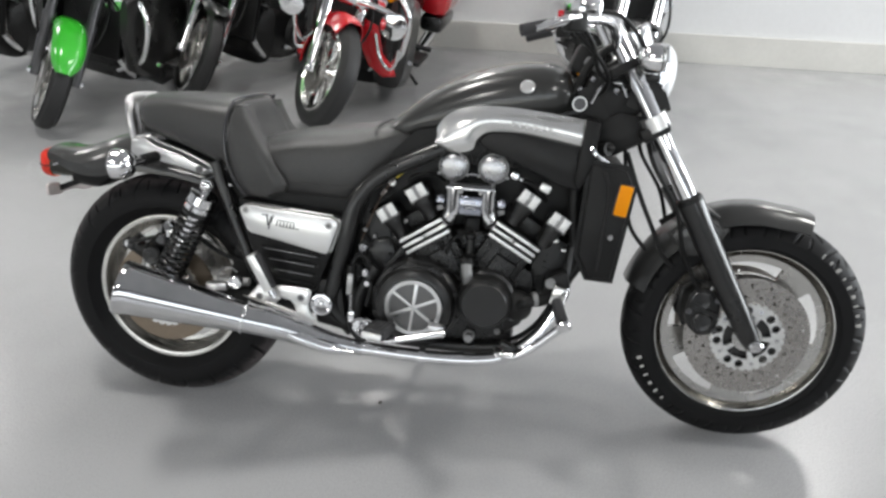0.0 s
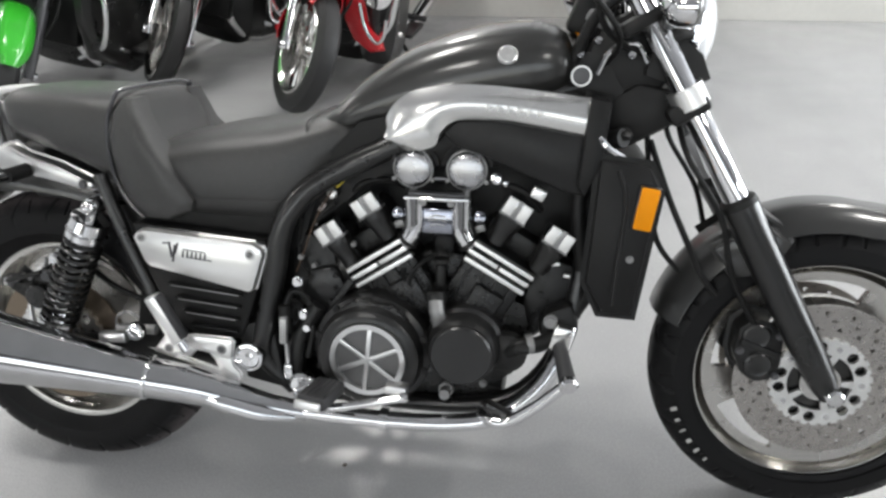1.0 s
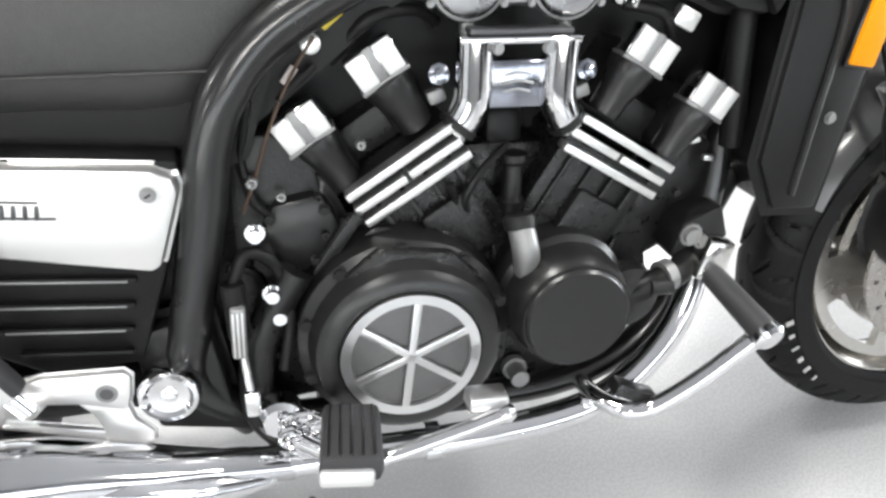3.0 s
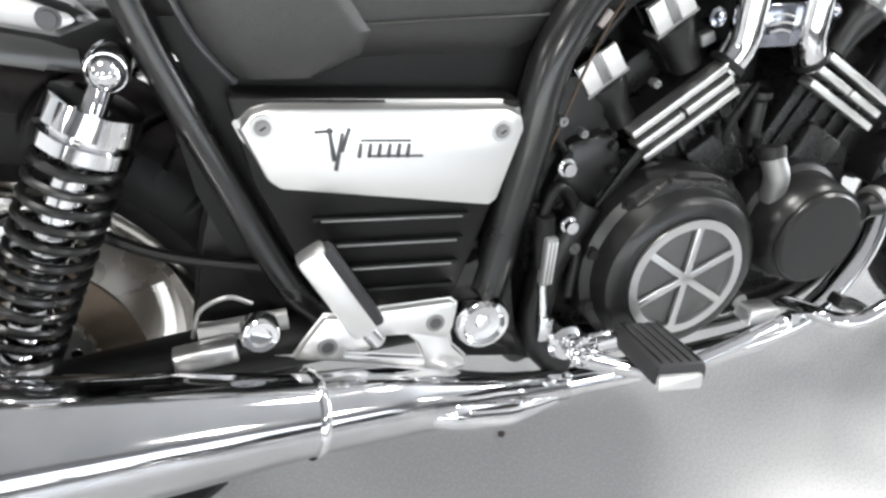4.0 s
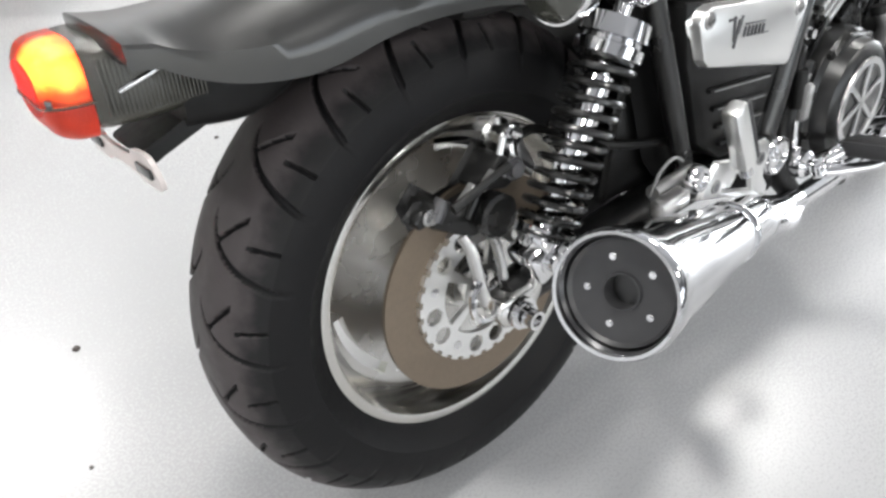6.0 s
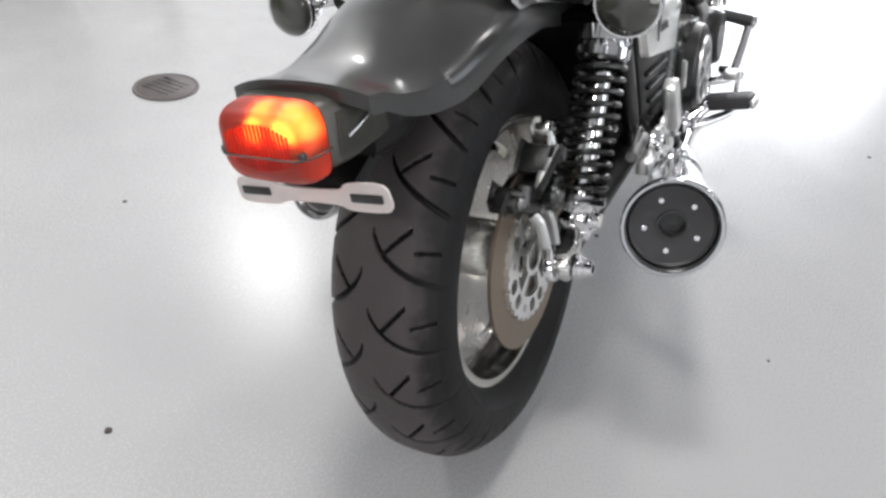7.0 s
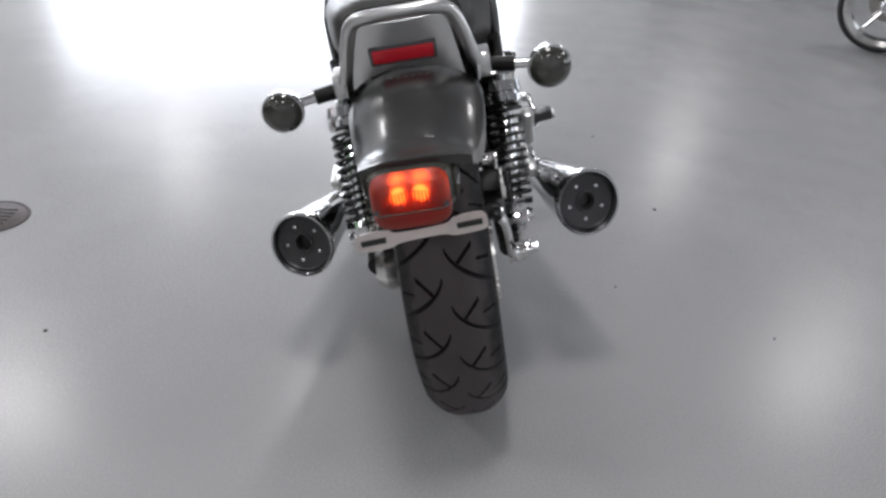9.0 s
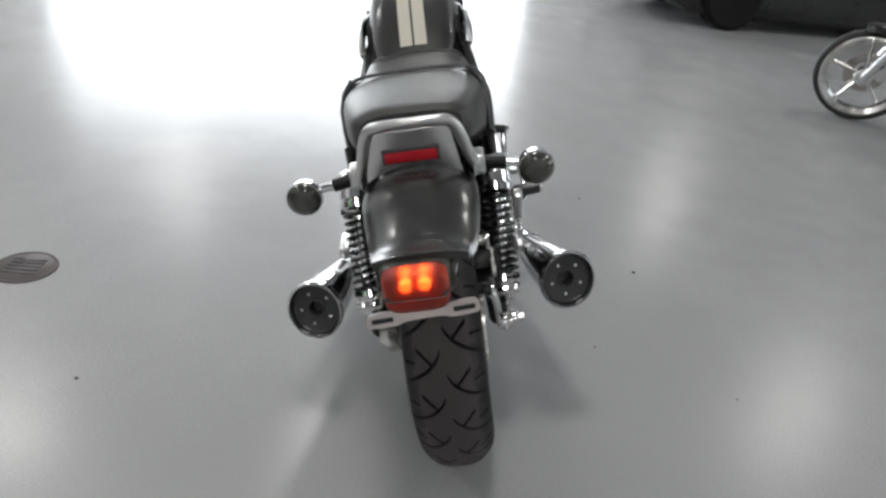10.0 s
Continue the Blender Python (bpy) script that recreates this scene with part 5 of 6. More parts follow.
pil = part("passenger_seat", loft_x([(-0.022, 0.836, 0.775, 0.10), (0.0, 0.846, 0.748, 0.118), (0.06, 0.850, 0.728, 0.135), (0.14, 0.851, 0.702, 0.150), (0.20, 0.851, 0.675, 0.158), (0.240, 0.849, 0.645, 0.160), (0.262, 0.838, 0.634, 0.152), (0.288, 0.784, 0.632, 0.142), (0.320, 0.735, 0.632, 0.138), (0.350, 0.695, 0.640, 0.12)], 36, 3.4), VINYL, BIKE, "black vinyl stepped passenger seat")
for side in (-1, 1):
    rows = []
    for i, (x0, x1, z, y) in enumerate(((0.250, 0.272, 0.838, 0.140), (0.240, 0.287, 0.815, 0.158), (0.233, 0.315, 0.770, 0.172), (0.236, 0.345, 0.727, 0.176), (0.244, 0.372, 0.690, 0.178), (0.255, 0.391, 0.660, 0.178), (0.266, 0.383, 0.640, 0.174), (0.280, 0.350, 0.624, 0.166))):
        x1 -= 0.0 if side < 0 else (0.008, 0.02, 0.03, 0.02)[i] if i < 4 else 0.0
        rows.append([Vector((x0 + (x1 - x0) * v, side * (y + 0.010 * v ** 2 - 0.016 * (2 * v - 1) ** 6), z)) for v in lin(0, 1, 11)])
    part("hip_bolster", shell(rows, (0, -0.05 * side, 0)), VINYL, pil, "padded black hip bolster")
    part("bolster_piping", tube([(0.244, side * 0.135, 0.848), (0.234, side * 0.154, 0.815), (0.229, side * 0.160, 0.770), (0.232, side * 0.163, 0.727), (0.240, side * 0.164, 0.690), (0.255, side * 0.163, 0.655), (0.280, side * 0.156, 0.620)], 0.0035, 8), PIPING, pil)
part("seat_piping", tube([(0.236, -0.150, 0.822), (0.238, -0.125, 0.847), (0.242, -0.06, 0.8535), (0.243, 0, 0.854), (0.242, 0.06, 0.8535), (0.238, 0.125, 0.847), (0.236, 0.150, 0.822)], 0.004, 8), PIPING, pil)

# ---- tail ----
for side in (-1, 1):
    outline = [(-0.030, 0.735), (0.004, 0.742), (0.030, 0.725), (0.10, 0.705), (0.165, 0.676), (0.172, 0.668), (0.150, 0.660), (0.10, 0.672), (0.03, 0.686), (-0.015, 0.688), (-0.034, 0.70)]
    g = part("grab_rail", prism(outline, 0.112 * side, 0.136 * side, 0.006), BRUSH, BIKE, "polished alloy grab rail round the seat tail")
    part("rail_bolt", bolt((0.150, 0.136 * side, 0.672), (0, side, 0), 0.007, 0.005), DARKMARK, g)
part("grab_bar", tube([(0.03, 0.126, 0.700), (-0.012, 0.120, 0.708), (-0.036, 0.106, 0.742), (-0.052, 0.092, 0.792), (-0.062, 0.076, 0.822), (-0.070, 0.045, 0.829), (-0.073, 0, 0.830), (-0.070, -0.045, 0.829), (-0.062, -0.076, 0.822), (-0.052, -0.092, 0.792), (-0.036, -0.106, 0.742), (-0.012, -0.120, 0.708), (0.03, -0.126, 0.700)], 0.0125, 16, flat=0.8), BRUSH, BIKE, "polished alloy grab bar")
rows = []
for u in lin(-1, 1, 17):
    k = abs(u)
    rows.append([Vector((-0.058 + 0.012 * k ** 3 + 0.022 * v, 0.005 + u * (0.074 + 0.020 * v), 0.818 - 0.080 * v - 0.030 * v * k ** 2.5)) for v in lin(0, 1, 7)])
tp = part("tail_panel", sheet(rows, 0.010), BRUSH, BIKE, "brushed grey tail panel")
part("red_reflector", box((-0.0560, 0.006, 0.762), (0.010, 0.102, 0.023), Matrix.Rotation(radians(-14), 4, "Y"), 0.003), REDREF, tp, "red rear reflector")
part("reflector_frame", box((-0.0525, 0.006, 0.762), (0.010, 0.112, 0.032), Matrix.Rotation(radians(-14), 4, "Y"), 0.003), DARKMARK, tp)

# rear fender: an arch that sinks from the seat to a flared lip
rows = []
for q in spline([(0.16, 0.70, 0.100), (0.05, 0.725, 0.112), (-0.05, 0.735, 0.116), (-0.12, 0.726, 0.110), (-0.17, 0.706, 0.103), (-0.218, 0.690, 0.095), (-0.252, 0.683, 0.087), (-0.280, 0.683, 0.083), (-0.302, 0.686, 0.081)], 4):
    row = []
    drop = 0.072 if q.x > -0.13 else 0.072 - 0.062 * min(1, (-0.13 - q.x) / 0.15) ** 1.3
    for t in lin(-1, 1, 21):
        f = abs(t)
        y = q.z * math.copysign(min(1, f * 1.12) ** 0.95, t)
        z = q.y - drop * f ** 2.7 - 0.008 * f * f
        row.append(Vector((q.x - (0.012 * (1 - f * f) if q.x < -0.25 else 0), y, z)))
    rows.append(row)
rf_ = part("rear_fender", sheet(rows, 0.004), GUN, BIKE, "dark grey painted rear fender")
for k in range(6):
    part("fender_mark", box((-0.092 - 0.0006 * k, 0.030 - 0.012 * k, 0.7335), (0.008, 0.007, 0.0016), None, 0.0005), DARKMARK, rf_)
part("fender_liner", loft_x([(-0.10, 0.66, 0.640, 0.05), (-0.18, 0.672, 0.580, 0.05), (-0.26, 0.672, 0.580, 0.05)], 16, 4), PLASTIC, BIKE)
edge = [r[0] for r in rows[1:]] + rows[-1][1:-1] + [r[-1] for r in reversed(rows[1:])]
fold = [Vector((0, 0, 0.001 + 0.015 * min(1.0, max(0.0, (0.06 - p.x) / 0.18)))) for p in edge]
part("fender_lip", sheet([edge, [p - f / 2 for p, f in zip(edge, fold)], [p - f for p, f in zip(edge, fold)]], 0.003), GUN, rf_, "dark rolled fender edge")
part("lip_underside", loft_x([(-0.225, 0.673, 0.653, 0.058), (-0.265, 0.672, 0.655, 0.062), (-0.292, 0.673, 0.659, 0.060), (-0.300, 0.673, 0.661, 0.054)], 24, 4), PLASTIC, rf_, "dark lip under the fender")
part("battery_tray", box((0.16, 0, 0.66), (0.30, 0.20, 0.06), bev=0.012), PLASTIC, BIKE)
TY = 0.011
tl = part("tail_light", loft_x([(-0.195, 0.648, 0.590, 0.050), (-0.225, 0.652, 0.583, 0.063), (-0.262, 0.654, 0.580, 0.0675), (-0.290, 0.654, 0.579, 0.0620), (-0.302, 0.653, 0.579, 0.0555)], 32, 4.5), SMOKE, BIKE, "smoked tail light with a lit red lens")
part("red_lens", loft_x([(-0.303, 0.654, 0.573, 0.0555, 4.5), (-0.318, 0.653, 0.574, 0.0550, 4.4), (-0.330, 0.649, 0.579, 0.051, 4.0), (-0.337, 0.640, 0.589, 0.042, 3.4)], 32, 4.2), REDLENS, tl, "lit red lens")
for y in (-0.015, 0.015):
    part("bulb", lathe([(0, 0.001), (0.003, 0.008), (0.006, 0.010), (0.010, 0.009), (0.014, 0)], (-0.3035, y, 0.622), (-1, 0, 0), 16), BULB, tl, "glowing orange bulb")
for k in range(17):
    part("lens_rib", box((-0.3370, -0.036 + 0.0045 * k, 0.616), (0.0028, 0.0022, 0.046 - 0.0003 * (k - 8) ** 2), None, 0.0006), REDLENS, tl)
part("lens_seam", tube([(-0.300, -0.0565, 0.607), (-0.318, -0.0560, 0.607), (-0.332, -0.050, 0.607), (-0.3385, -0.038, 0.607), (-0.3388, 0, 0.607), (-0.3385, 0.038, 0.607), (-0.332, 0.050, 0.607), (-0.318, 0.0560, 0.607), (-0.300, 0.0565, 0.607)], 0.0013, 6), SMOKE, tl, "dark seam across the lens")
# Added opaque blocker that keeps bulb light from the lower lens.
part("lamp_shelf", box((-0.312, 0, 0.607), (0.016, 0.100, 0.003), None, 0.0005), PLASTIC, tl)
for y in (-1, 1):
    part("trim_strip", tube([(-0.236, y * 0.0665, 0.630), (-0.262, y * 0.0680, 0.621), (-0.284, y * 0.0645, 0.613)], 0.0028), CHROME, tl, "thin bright strip")
for y in (-0.046, 0.046):
    part("lens_screw", bolt((-0.331, y, 0.610), (-1, 0, 0), 0.004, 0.004), DARKMARK, tl)
for k in range(24):
    rx_ = -0.214 - 0.0035 * k
    ry_ = 0.0585 + 0.0090 * math.sin(math.pi * min(1, (-0.195 - rx_) / 0.125)) + 0.0002
    for s in (-1, 1):
        part("smoke_rib", box((rx_, s * ry_, 0.617), (0.0016, 0.0024, 0.046), None, 0.0004), SMOKE, tl)
for o in (tl, *tl.children):
    o.data.transform(Matrix.Translation((-0.025, TY, 0.020)))
pb = part("plate_bracket", prism([(-0.099, 0.550), (-0.092, 0.571), (-0.050, 0.571), (-0.036, 0.563), (0.036, 0.563), (0.050, 0.571), (0.092, 0.571), (0.099, 0.550), (0.092, 0.541), (0.050, 0.540), (0.030, 0.546), (-0.030, 0.546), (-0.050, 0.540), (-0.092, 0.541)], -0.002, 0.003, 0.0008, steps=3), BRACKET, BIKE, "white number plate bracket with slots")
for v in pb.data.vertices:
    x, y, z = v.co
    v.co = (-0.307 + y - (z - 0.556) * 0.15, x + 0.0085, z + 0.008 - x * 0.06)
for s in (-1, 1):
    part("bracket_slot", box((-0.3105, 0.0085 + 0.072 * s, 0.564 - 0.0043 * s), (0.003, 0.038, 0.009), Matrix.Rotation(radians(-3.5), 4, "X"), 0.001), BLACKPAINT, pb)
part("bracket_arm", prism([(-0.115, 0.67), (-0.150, 0.645), (-0.215, 0.600), (-0.285, 0.572), (-0.302, 0.564), (-0.303, 0.572), (-0.26, 0.590), (-0.19, 0.66)], -0.042, 0.050, 0.004), PLASTIC, pb)


def signal(o, stalk, axis, r=0.042):
    """A round chrome indicator on a stalk, with a smoked lens."""
    o = Vector(o)
    sg = part("turn_signal", lathe([(0.040, 0.006), (0.037, r * 0.42), (0.028, r * 0.78), (0.015, r * 0.96), (0.0, r), (-0.004, r * 1.03), (-0.008, r)], o, axis, 32), CHROME, BIKE, "round chrome turn signal with smoked lens")
    ax = Vector(axis).normalized()
    part("signal_lens", lathe([(-0.006, r * 0.97), (-0.012, r * 0.90), (-0.019, r * 0.6), (-0.022, 0)], o, axis, 32), SIGLENS, sg, "smoked lens")
    part("signal_stalk", tube([stalk, Vector(stalk).lerp(o + ax * 0.02, 0.45)], 0.014, 12), PLASTIC, sg)
    part("stalk_chrome", tube([Vector(stalk).lerp(o + ax * 0.02, 0.4), o + ax * 0.022], 0.009, 12), CHROME, sg)


signal((-0.004, -0.237, 0.687), (0.035, -0.135, 0.695), (1, 0.0, 0.05), 0.0375)
signal((-0.004, 0.238, 0.680), (0.035, 0.135, 0.692), (1, 0.0, 0.05), 0.0375)

# ---- front end ----
RAKE = Vector((math.sin(radians(30.5)), 0, -math.cos(radians(30.5))))
AX = FRONT + Vector((0.006, 0, 0.0))
for side in (-1, 1):
    y = 0.100 * side
    foot = Vector((AX.x, y, AX.z))
    up = lambda s: foot - RAKE * s + Vector((-0.004, 0, 0))
    fl = part("fork_slider", lathe([(-0.018, 0.0), (-0.016, 0.018), (0.02, 0.026), (0.10, 0.029), (0.35, 0.031), (0.372, 0.033), (0.39, 0.033), (0.392, 0.024)], up(0), -RAKE, 28), BLACKPAINT, BIKE, "black fork slider")
    part("fork_tube", lathe([(0.36, 0.0215), (0.86, 0.0215), (0.865, 0.018), (0.866, 0)], up(0), -RAKE, 24), CHROME, BIKE, "chrome fork tube")
    part("dust_seal", lathe([(0.388, 0.033), (0.40, 0.031), (0.405, 0.023)], up(0), -RAKE, 24), PLASTIC, fl)
    part("fork_clamp", lathe([(0.0, 0.022), (0.0, 0.031), (0.035, 0.031), (0.035, 0.022)], up(0.580), -RAKE, 24), SATIN_ALU, BIKE, "alloy fork clamp collar")
    part("axle_cap", lathe([(0, 0.016), (0.01, 0.016), (0.014, 0.012), (0.014, 0)], foot + Vector((0, 0.026 * side, 0)), (0, side, 0), 20), CHROME, fl)
    cz = part("front_caliper", prism([(1.388, 0.402), (1.392, 0.455), (1.415, 0.478), (1.452, 0.470), (1.474, 0.438), (1.476, 0.385), (1.462, 0.352), (1.430, 0.346), (1.402, 0.368)], side * 0.046, side * 0.088, 0.010), SATIN, BIKE, "black front brake caliper")
    for x, z in ((1.424, 0.442), (1.434, 0.386)):
        part("piston_cap", lathe([(0, 0.026), (0.003, 0.025), (0.005, 0.021), (0.004, 0.017), (0.004, 0)], (x, side * 0.088, z), (0, side, 0), 26), BLACKPAINT, cz)
    for x, z in ((1.398, 0.412), (1.464, 0.446), (1.466, 0.366)):
        part("caliper_bolt", bolt((x, side * 0.089, z), (0, side, 0), 0.006, 0.006), DARKMARK, cz)
    part("bleed_nipple", tube([(1.446, side * 0.08, 0.470), (1.452, side * 0.082, 0.488)], 0.004, 8), BRUSH, cz)
    part("caliper_bridge", prism([(1.395, 0.425), (1.468, 0.400), (1.470, 0.412), (1.398, 0.438)], side * 0.086, side * 0.096, 0.003), SATIN, cz)
    part("brake_line", tube([(1.42, side * 0.085, 0.46), (1.36, side * 0.105, 0.56), (1.325, side * 0.12, 0.67), (1.26, side * 0.11, 0.77), (1.24, side * 0.06, 0.84)], 0.0055, 8), PLASTIC, BIKE)
part("brake_line", tube([(1.20, -0.08, 0.79), (1.235, -0.125, 0.70), (1.275, -0.135, 0.62), (1.30, -0.12, 0.57), (1.34, -0.10, 0.52)], 0.0055, 8), PLASTIC, BIKE)
part("speedo_cable", tube([(1.19, -0.06, 0.84), (1.205, -0.09, 0.72), (1.225, -0.10, 0.62), (1.27, -0.095, 0.56)], 0.005, 8), PLASTIC, BIKE)
part("front_axle", lathe([(-0.12, 0.010), (0.12, 0.010)], AX, (0, 1, 0), 14), CHROME, BIKE)
low, high = Vector((1.252, 0, 0.848)), Vector((1.165, 0, 0.985))
part("lower_yoke", box(low, (0.07, 0.25, 0.034), tilt(30.5), 0.01), SATIN, BIKE, "black lower fork yoke")
part("upper_yoke", box(high, (0.075, 0.25, 0.026), tilt(30.5), 0.01), SATIN, BIKE, "black upper fork yoke")
part("steering_neck", tube([low, high], 0.036, 18), SATIN, BIKE)
part("fork_brace", box((1.41, 0, 0.665), (0.05, 0.2, 0.012), tilt(-30), 0.004), BLACKPAINT, BIKE)
# front fender
rows = []
for a in lin(radians(161), radians(70), 30):
    R = 0.326 + 0.012 * math.sin((a - radians(70)) / radians(91) * math.pi) + (0.012 * max(0, (radians(82) - a) / radians(12)) if a < radians(82) else 0)
    row = []
    for t in lin(-1, 1, 15):
        f = abs(t)
        row.append(FRONT + Vector((0, 0.076 * math.copysign(f ** 0.85, t), 0)) + (R - 0.045 * f ** 3) * Vector((math.cos(a), 0, math.sin(a))))
    rows.append(row)
ff = part("front_fender", sheet(rows, 0.004), GUN, BIKE, "dark grey painted front fender")
for side in (-1, 1):
    part("fender_stay", prism([(1.33, 0.60), (1.40, 0.655), (1.46, 0.62), (1.43, 0.56), (1.37, 0.55)], side * 0.066, side * 0.085, 0.006), GUN, ff)
LAMP, LDIR = Vector((1.252, 0, 0.968)), (1, 0, -0.10)
hl = part("headlamp", lathe([(-0.085, 0.0), (-0.083, 0.022), (-0.07, 0.046), (-0.04, 0.064), (-0.012, 0.071), (-0.004, 0.078), (0.010, 0.079), (0.016, 0.074)], LAMP, LDIR, 40), CHROME, BIKE, "round chrome headlamp")
part("headlamp_lens", lathe([(0.008, 0.0775), (0.018, 0.075), (0.032, 0.062), (0.042, 0.036), (0.045, 0)], LAMP, LDIR, 36), GLASS, hl, "clear domed headlamp lens")
part("lamp_cradle", prism([(1.19, 0.905), (1.25, 0.885), (1.275, 0.90), (1.262, 0.93), (1.23, 0.955), (1.20, 0.97)], -0.088, 0.088, 0.008), SATIN, hl)
for side in (-1, 1):
    part("lamp_ear", tube([(1.19, side * 0.105, 0.95), (1.225, side * 0.10, 0.965), (1.255, side * 0.082, 0.968)], 0.011, 10), SATIN, hl)
    part("ear_bolt", bolt((1.255, side * 0.088, 0.968), (0, side, 0), 0.010, 0.010), CHROME, hl)
    signal((1.222, side * 0.178, 1.008), (1.205, side * 0.115, 0.985), (-1, 0.0, 0.0), 0.033)
    part("yoke_plate", prism([(1.125, 0.800), (1.165, 0.782), (1.225, 0.815), (1.262, 0.835), (1.235, 0.875), (1.17, 0.885), (1.13, 0.86)], side * 0.062, side * 0.088, 0.006), SATIN, BIKE, "black cast lower yoke plate")
    part("neck_bracket", prism([(1.065, 0.895), (1.10, 0.975), (1.16, 1.01), (1.205, 0.985), (1.225, 0.90), (1.20, 0.86), (1.12, 0.86)], side * 0.030, side * 0.078, 0.010), SATIN, BIKE)
    part("wiring_loom", tube([(1.06, side * 0.085, 0.92), (1.09, side * 0.10, 0.99), (1.14, side * 0.10, 1.03), (1.19, side * 0.09, 1.01), (1.215, side * 0.08, 0.95)], 0.010, 10), PLASTIC, BIKE)
    part("cable_guide", tube([(1.10, side * 0.10, 0.90), (1.12, side * 0.105, 0.94), (1.16, side * 0.10, 0.95), (1.18, side * 0.11, 0.92)], 0.0045, 8), CHROME, BIKE)
    part("brake_junction", box((1.215, side * 0.05, 0.87), (0.03, 0.04, 0.022), tilt(30), 0.005), BRUSH, BIKE)
    part("bar_cable", tube([(1.04, side * 0.27, 1.075), (1.08, side * 0.235, 1.03), (1.10, side * 0.17, 0.98), (1.135, side * 0.11, 0.95), (1.19, side * 0.075, 0.93)], 0.0055, 8), PLASTIC, BIKE)
    part("bar_cable", tube([(1.05, side * 0.26, 1.09), (1.13, side * 0.22, 1.09), (1.20, side * 0.13, 1.03), (1.225, side * 0.085, 0.93)], 0.005, 8), PLASTIC, BIKE)
part("tacho_pod", lathe([(-0.04, 0.0), (-0.038, 0.03), (-0.01, 0.038), (0.004, 0.04), (0.008, 0.036), (0.006, 0)], (1.135, 0.0, 0.995), (-0.45, 0, 0.9), 28), SATIN, BIKE)
part("wiring_box", box((1.085, 0, 0.99), (0.07, 0.13, 0.07), tilt(-20), 0.012), PLASTIC, BIKE)
for k in range(6):
    part("neck_fitting", lathe([(0, 0.006), (0.006, 0.008), (0.012, 0.006), (0.013, 0)], (1.07 + 0.028 * k, -0.085 - 0.004 * (k % 2), 0.93 + 0.022 * (k % 3)), (0, -1, 0.2), 14), CHROME, BIKE)
part("indicator_panel", box((1.10, -0.035, 0.985), (0.05, 0.10, 0.022), tilt(-28), 0.006), GREYALU, BIKE)
gauge = part("speedometer", lathe([(-0.05, 0.0), (-0.048, 0.045), (-0.01, 0.055), (0.004, 0.057), (0.008, 0.052), (0.006, 0.048), (0.006, 0)], (1.175, 0, 1.055), (-0.55, 0, 0.83), 30), CHROME, BIKE, "round chrome speedometer pod")
part("gauge_face", lathe([(0.0065, 0.047), (0.0075, 0.046), (0.0075, 0)], (1.175, 0, 1.055), (-0.55, 0, 0.83), 28), BLACKPAINT, gauge)
hbar = part("handlebar", tube([(0.935, 0.320, 1.047), (1.04, 0.28, 1.076), (1.115, 0.19, 1.075), (1.145, 0.09, 1.025), (1.15, 0, 1.015), (1.145, -0.09, 1.025), (1.115, -0.19, 1.075), (1.04, -0.28, 1.076), (0.935, -0.320, 1.047)], 0.0115, 14), CHROME, BIKE, "chrome handlebar")
for side in (-1, 1):
    part("grip", tube([(0.930, side * 0.322, 1.046), (1.0, side * 0.297, 1.066)], 0.0125, 14), PEGRUB, hbar)
    part("switch_pod", box((1.035, side * 0.277, 1.07), (0.042, 0.045, 0.04), Matrix.Rotation(radians(-26) * side, 4, "Z"), 0.008), SATIN, hbar)
    part("master_cylinder", box((1.05, side * 0.25, 1.10), (0.055, 0.07, 0.04), Matrix.Rotation(radians(-26) * side, 4, "Z"), 0.008), CHROME, hbar, "chrome brake fluid reservoir")
    part("lever", tube([(1.065, side * 0.26, 1.085), (1.02, side * 0.315, 1.075), (0.96, side * 0.35, 1.05)], [0.009, 0.007, 0.006], 10), CHROME, hbar)
    part("mirror_stalk", tube([(1.05, side * 0.25, 1.09), (1.04, side * 0.28, 1.15), (1.0, side * 0.30, 1.20)], 0.006, 10), CHROME, hbar)
    part("mirror", lathe([(-0.02, 0.0), (-0.018, 0.03), (-0.005, 0.052), (0.004, 0.054), (0.004, 0)], (0.995, side * 0.305, 1.215), (-1, 0, 0.1), 28), CHROME, hbar, "round chrome mirror")
    part("riser", tube([(1.155, side * 0.05, 0.985), (1.148, side * 0.05, 1.02)], 0.018, 12), CHROME, hbar)
part("switch_red", box((1.005, -0.30, 1.084), (0.012, 0.012, 0.012), None, 0.003), REDREF, hbar)
part("throttle_cable", tube([(1.03, -0.275, 1.06), (1.10, -0.2, 1.00), (1.13, -0.13, 0.95), (1.10, -0.06, 0.90)], 0.005, 8), PLASTIC, hbar)
part("clutch_cable", tube([(1.04, 0.33, 1.06), (1.15, 0.2, 0.98), (1.18, 0.05, 0.90)], 0.005, 8), PLASTIC, hbar)
part("ignition_switch", lathe([(0, 0.016), (0.03, 0.016), (0.034, 0.012), (0.034, 0)], (1.12, -0.02, 0.985), (-0.4, 0, 0.9), 20), CHROME, BIKE)
part("orange_tag", box((1.068, -0.06, 0.972), (0.02, 0.004, 0.03), tilt(40), 0.001), AMBER, BIKE)
part("yellow_cable", tube([(0.658, -0.152, 0.698), (0.675, -0.158, 0.714), (0.690, -0.160, 0.731), (0.703, -0.158, 0.744), (0.722, -0.150, 0.762)], 0.0040, 8), YELLOW, BIKE)
part("copper_cable", tube([(0.575, -0.152, 0.53), (0.590, -0.152, 0.567), (0.608, -0.152, 0.615), (0.628, -0.152, 0.656), (0.650, -0.152, 0.690)], 0.0016, 8), COPPER, BIKE)
